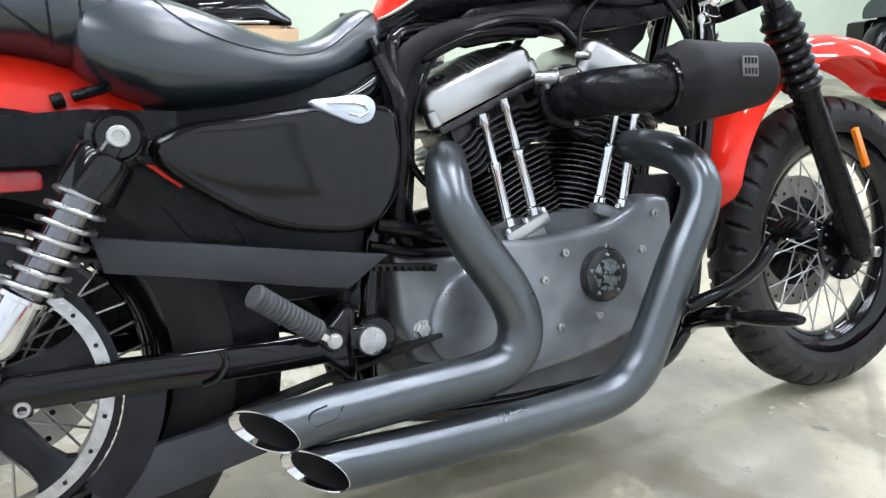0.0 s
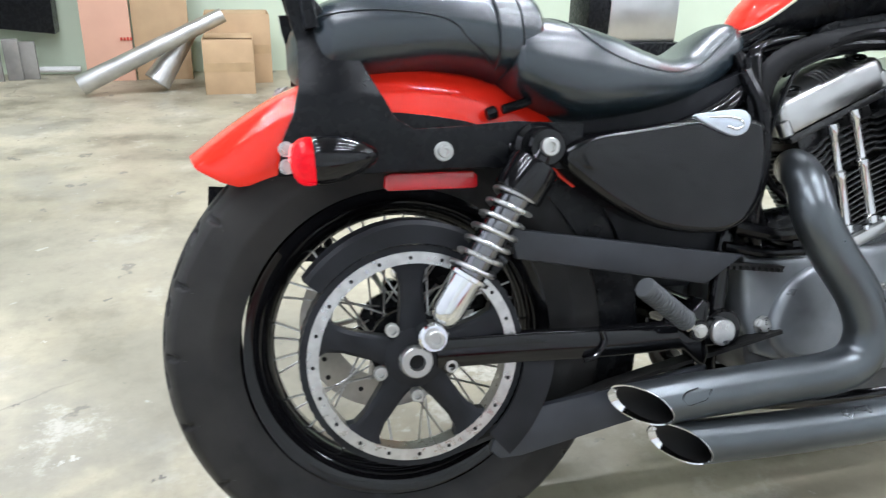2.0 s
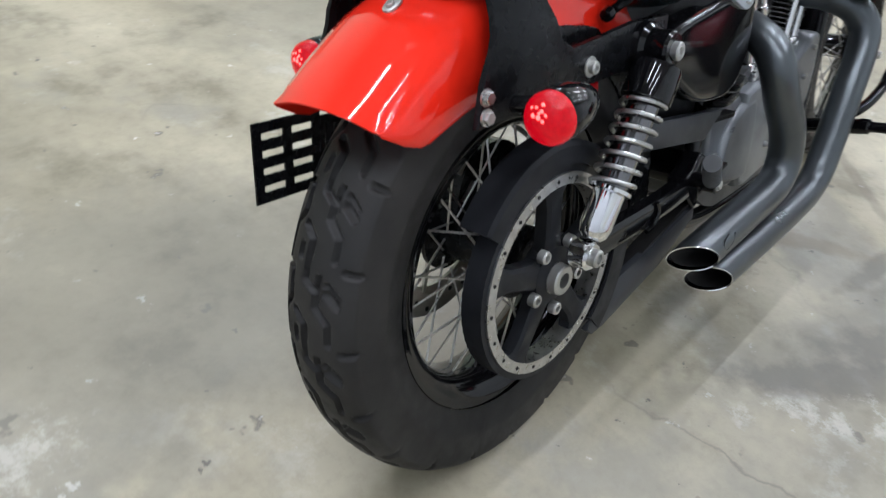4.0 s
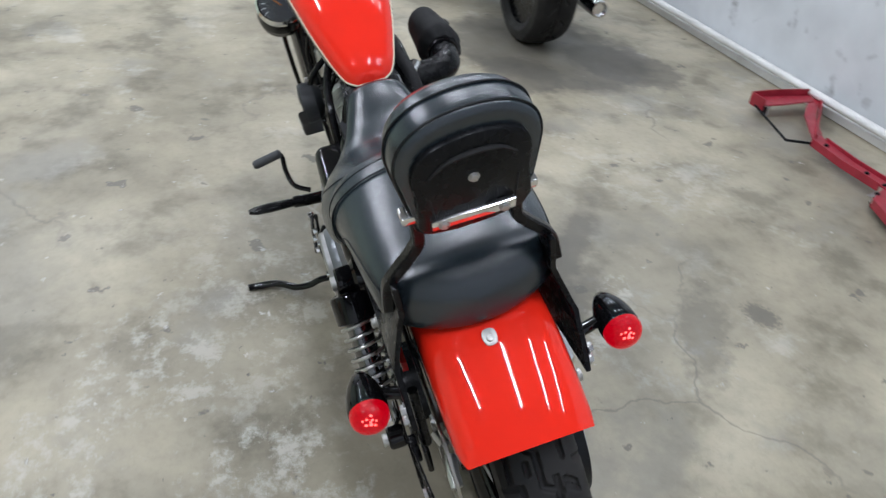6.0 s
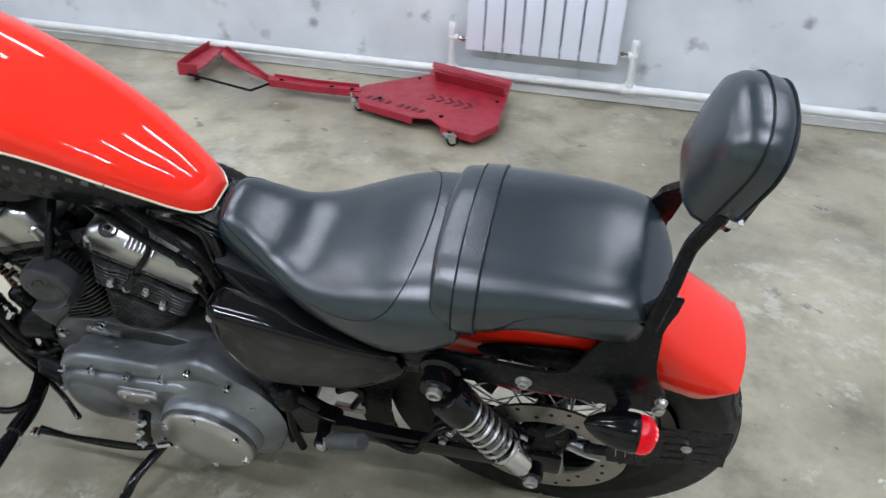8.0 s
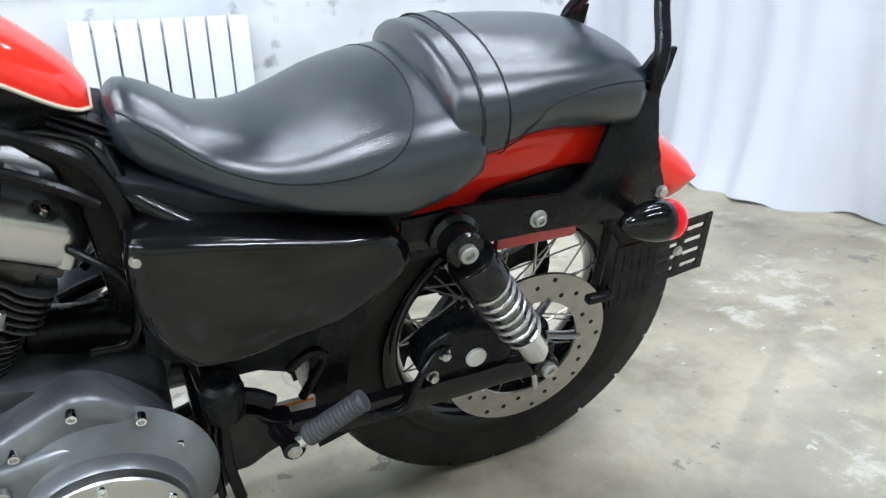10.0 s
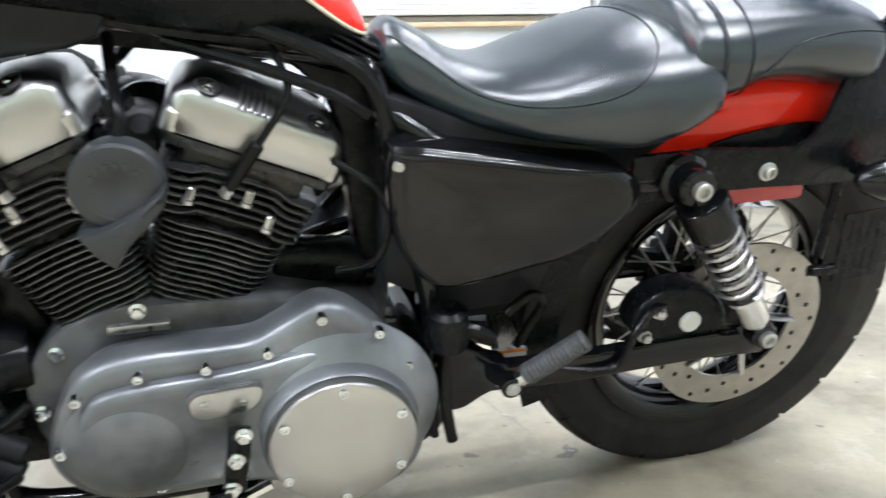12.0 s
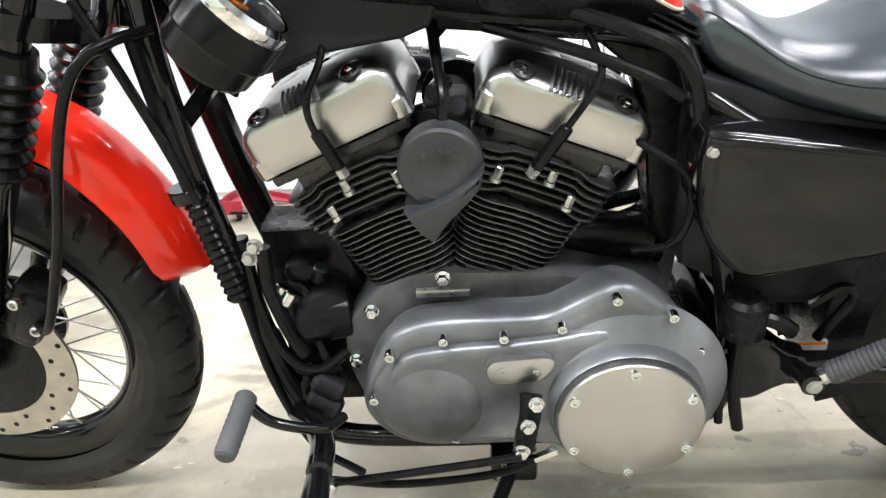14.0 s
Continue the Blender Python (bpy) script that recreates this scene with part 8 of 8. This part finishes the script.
# black spares on a carton by the green wall
def spares():
    carton("cardboard_box", 0.72, 1.24, 2.9, 3.25, 0, 0.52, "tall brown cardboard box with black spares on top", flaps=False)
    e = empty("spare_motorcycle_seat", pose(0, 0, 0), label="glossy black motorcycle seat lying on a cardboard box", category="motorcycle seat")
    bm = bmesh.new()
    rings = []
    for i in range(15):
        q = i / 14
        x = 0.62 + 0.62 * q
        h = (0.11 + 0.05 * math.sin(q * 3.0)) * (1 - 0.65 * max(0, q - 0.75) / 0.25)
        w = 0.13 * (0.5 + 0.5 * math.sin(math.pi * min(1, q * 1.2 + 0.15)))
        rings.append([(x, 3.08 + w * math.cos(a) * (1 if True else 0), 0.525 + max(0.0, h * (0.35 + 0.65 * math.sin(a)))) for a in [2 * math.pi * k / 18 for k in range(18)]])
    skin(bm, rings)
    part("cushion", bm, "black", e, angle=60)
    bm = bmesh.new()
    box(bm, (0.9, 2.97, 0.545), (0.42, 0.03, 0.02), 0.006)
    part("base_rail", bm, "chrome", e)
    f = empty("spare_fender", pose(1.28, 2.84, 0.0), label="gloss black motorcycle fender standing on the floor", category="fender")
    bm = bmesh.new()
    rings = []
    for i in range(21):
        a = radians(5 + 165 * i / 20)
        c, s_ = math.cos(a), math.sin(a)
        rings.append([((0.24 - d) * c, y, 0.16 + (0.3 - d) * s_) for y, d in ((-0.085, 0.09), (-0.083, 0.03), (-0.06, 0.008), (0, 0), (0.06, 0.008), (0.083, 0.03), (0.085, 0.09), (0.08, 0.09), (0.078, 0.034), (0.0, 0.006), (-0.078, 0.034), (-0.08, 0.09))])
    skin(bm, rings)
    part("shell", bm, "black", f, angle=50)
    for s in (-1, 1):
        bm = bmesh.new()
        rod(bm, (-0.2, s * 0.08, 0.0), (-0.16, s * 0.08, 0.2), 0.008, 8)
        rod(bm, (0.2, s * 0.08, 0.0), (0.16, s * 0.08, 0.2), 0.008, 8)
        part("stay", bm, "steel", f)
    bm = bmesh.new()
    sweep(bm, [(1.25, 3.0, 0.0), (1.22, 3.04, 0.5), (1.19, 3.06, 0.56)], 0.008, 10)
    tagged(part("bent_rod", bm, "chrome"), "thin chrome rod leaning on a cardboard box", "rod")
    b = empty("power_case", pose(1.88, 3.2, 0), label="black and silver metal equipment case on a low stand", category="equipment case")
    bm = bmesh.new()
    box(bm, (-0.21, 0, 0.455), (0.13, 0.28, 0.25), 0.012)
    part("black_end", bm, "satin", b)
    bm = bmesh.new()
    box(bm, (0.065, 0, 0.45), (0.42, 0.27, 0.24), 0.008)
    part("silver_body", bm, "alu", b, "brushed silver case body")
    for x in (-0.19, -0.06, 0.1, 0.22):
        bm = bmesh.new()
        rod(bm, (x, -0.06, 0.565), (x, -0.06, 0.605), 0.012, 12, 0.003)
        part("terminal", bm, "redrefl" if x == -0.06 else "satin", b)
    bm = bmesh.new()
    box(bm, (0, 0, 0.165), (0.6, 0.34, 0.33), 0.01)
    tagged(part("stand_box", bm, "satin"), "dark stand under an equipment case", "stand").matrix_basis = pose(1.88, 3.2, 0)


spares()


# ---- other parked motorcycles
def parked_bike(x, y, colour, label, wide, lean=-10.0):
    b = empty("parked_motorcycle", pose(x, y, 0, lean, 0, 0), label=label, category="motorcycle", group="parked motorcycles")
    for wx, r, half in ((0.0, 0.33, wide), (1.62, 0.33, wide * 0.8)):
        w = empty("rear_wheel" if wx == 0 else "front_wheel")
        w.parent = b
        tyre((wx, 0, 0.33), r, half, 0.22, 16, [((0.0, -0.02), (0.04, -0.05)), ((0.06, 0.02), (0.1, 0.05)), ((0.0, 0.0), (0.09, 0.0))], w, crown=0.035)
        bm = bmesh.new()
        lathe(bm, (wx, -half * 0.7, 0.33), (0, 1, 0), [(0.06, 0), (0.2, 0.01), (0.225, 0.0), (0.225, half * 1.4), (0.2, half * 1.4 - 0.01), (0.06, half * 1.4)], 40)
        part("wheel_disc", bm, "satin", w)
        bm = bmesh.new()
        rings = []
        for i in range(25):
            a = radians((-8 if wx == 0 else 25) + (175 if wx == 0 else 130) * i / 24) if wx == 0 else radians(30 + 130 * i / 24)
            c, s_ = math.cos(a), math.sin(a)
            if wx == 0:
                c = math.cos(radians(15 + 163 * i / 24))
                s_ = math.sin(radians(15 + 163 * i / 24))
            hw = (half + 0.012) * min(1.0, 0.6 + 0.4 * math.sqrt((24 - i) / 5))
            rings.append([(wx + (0.4 - d) * c, yy, 0.34 + (0.4 - d) * s_) for yy, d in ((-hw, 0.07), (-hw, 0.03), (-hw * 0.75, 0.006), (0, 0), (hw * 0.75, 0.006), (hw, 0.03), (hw, 0.07), (hw - 0.006, 0.07), (hw - 0.006, 0.036), (0, 0.006), (-hw + 0.006, 0.036), (-hw + 0.006, 0.07))])
        skin(bm, rings)
        part("fender", bm, colour, b, angle=50)
    bm = bmesh.new()
    box(bm, (-0.395, 0, 0.4), (0.02, 0.06, 0.035), 0.006)
    part("fender_badge", bm, "chrome", b, "small chrome fender badge")
    for s, z in ((-1, 0.22), (-1, 0.32)):
        bm = bmesh.new()
        lathe(bm, (-0.16 - 0.06 * (z < 0.3), s * (wide + 0.14 + 0.04 * (z < 0.3)), z), (1, 0, 0.02), [(0.03, 0.02), (0.036, 0.0), (0.045, 0.0), (0.048, 0.02), (0.05, 0.4), (0.03, 0.5), (0.025, 0.9)], 26)
        part("muffler", bm, "chrome", b, "chrome muffler")
    for s in (-1, 1):
        bm = bmesh.new()
        slab(bm, [(-0.2, 0.42), (0.3, 0.4), (0.36, 0.5), (0.34, 0.66), (-0.18, 0.68), (-0.25, 0.6)], s * (wide + 0.05), s * (wide + 0.21), 0.03, 3)
        part("saddlebag", bm, "black", b, "gloss black saddlebag")
        bm = bmesh.new()
        rod(bm, (1.58, s * 0.11, 0.33), (1.3, s * 0.11, 0.98), 0.025, 16)
        part("fork_leg", bm, "chrome", b)
        bm = bmesh.new()
        rod(bm, (-0.05, s * (wide + 0.03), 0.33), (0.55, s * (wide + 0.02), 0.34), 0.022, 12)
        part("swingarm", bm, "black", b)
    bm = bmesh.new()
    rings = []
    for i in range(19):
        q = i / 18
        xx = -0.25 + 0.85 * q
        top = 0.84 - 0.09 * math.sin(math.pi * min(1, q * 1.25)) ** 2
        w = 0.15 - 0.05 * q
        rings.append([(xx, w * math.cos(a), 0.72 + (top - 0.72) * max(-0.3, math.sin(a))) for a in [2 * math.pi * k / 20 for k in range(20)]])
    skin(bm, rings)
    part("seat", bm, "leather", b, angle=60)
    bm = bmesh.new()
    rings = []
    for i in range(17):
        q = i / 16
        xx = 0.6 + 0.6 * q
        k = math.sqrt(max(0.02, math.sin(math.pi * (0.08 + 0.84 * q))))
        rings.append([(xx, 0.15 * k * math.cos(a), 0.84 + 0.06 * q + 0.11 * k * math.sin(a)) for a in [2 * math.pi * j / 24 for j in range(24)]])
    skin(bm, rings)
    part("fuel_tank", bm, colour, b, angle=60)
    bm = bmesh.new()
    slab(bm, [(0.5, 0.2), (0.45, 0.45), (0.6, 0.66), (0.78, 0.72), (1.05, 0.72), (1.15, 0.5), (1.1, 0.25), (0.95, 0.17), (0.65, 0.16)], -0.14, 0.14, 0.03, 2)
    part("engine_block", bm, "cast", b)
    bm = bmesh.new()
    sweep(bm, smooth_path([(1.1, -0.4, 1.08), (1.25, -0.25, 1.12), (1.28, -0.08, 1.04), (1.28, 0.08, 1.04), (1.25, 0.25, 1.12), (1.1, 0.4, 1.08)], 5), 0.013, 10)
    part("handlebar", bm, "chrome", b)
    bm = bmesh.new()
    lathe(bm, (1.32, 0, 0.9), (1, 0, 0), [(0.03, 0), (0.08, 0.04), (0.095, 0.1), (0.09, 0.13), (0.0, 0.15)], 28, cap1=False)
    part("headlamp", bm, "chrome", b)
    bm = bmesh.new()
    rod(bm, (0.7, 0.14, 0.2), (0.78, 0.35, 0.065), 0.012, 10)
    part("side_stand", bm, "satin", b)


parked_bike(3.02, -1.23, "maroon", "maroon touring motorcycle with chrome mufflers parked ahead", 0.115, -3.0)
parked_bike(5.9, 2.7, "black", "black touring motorcycle parked by the green wall", 0.075)
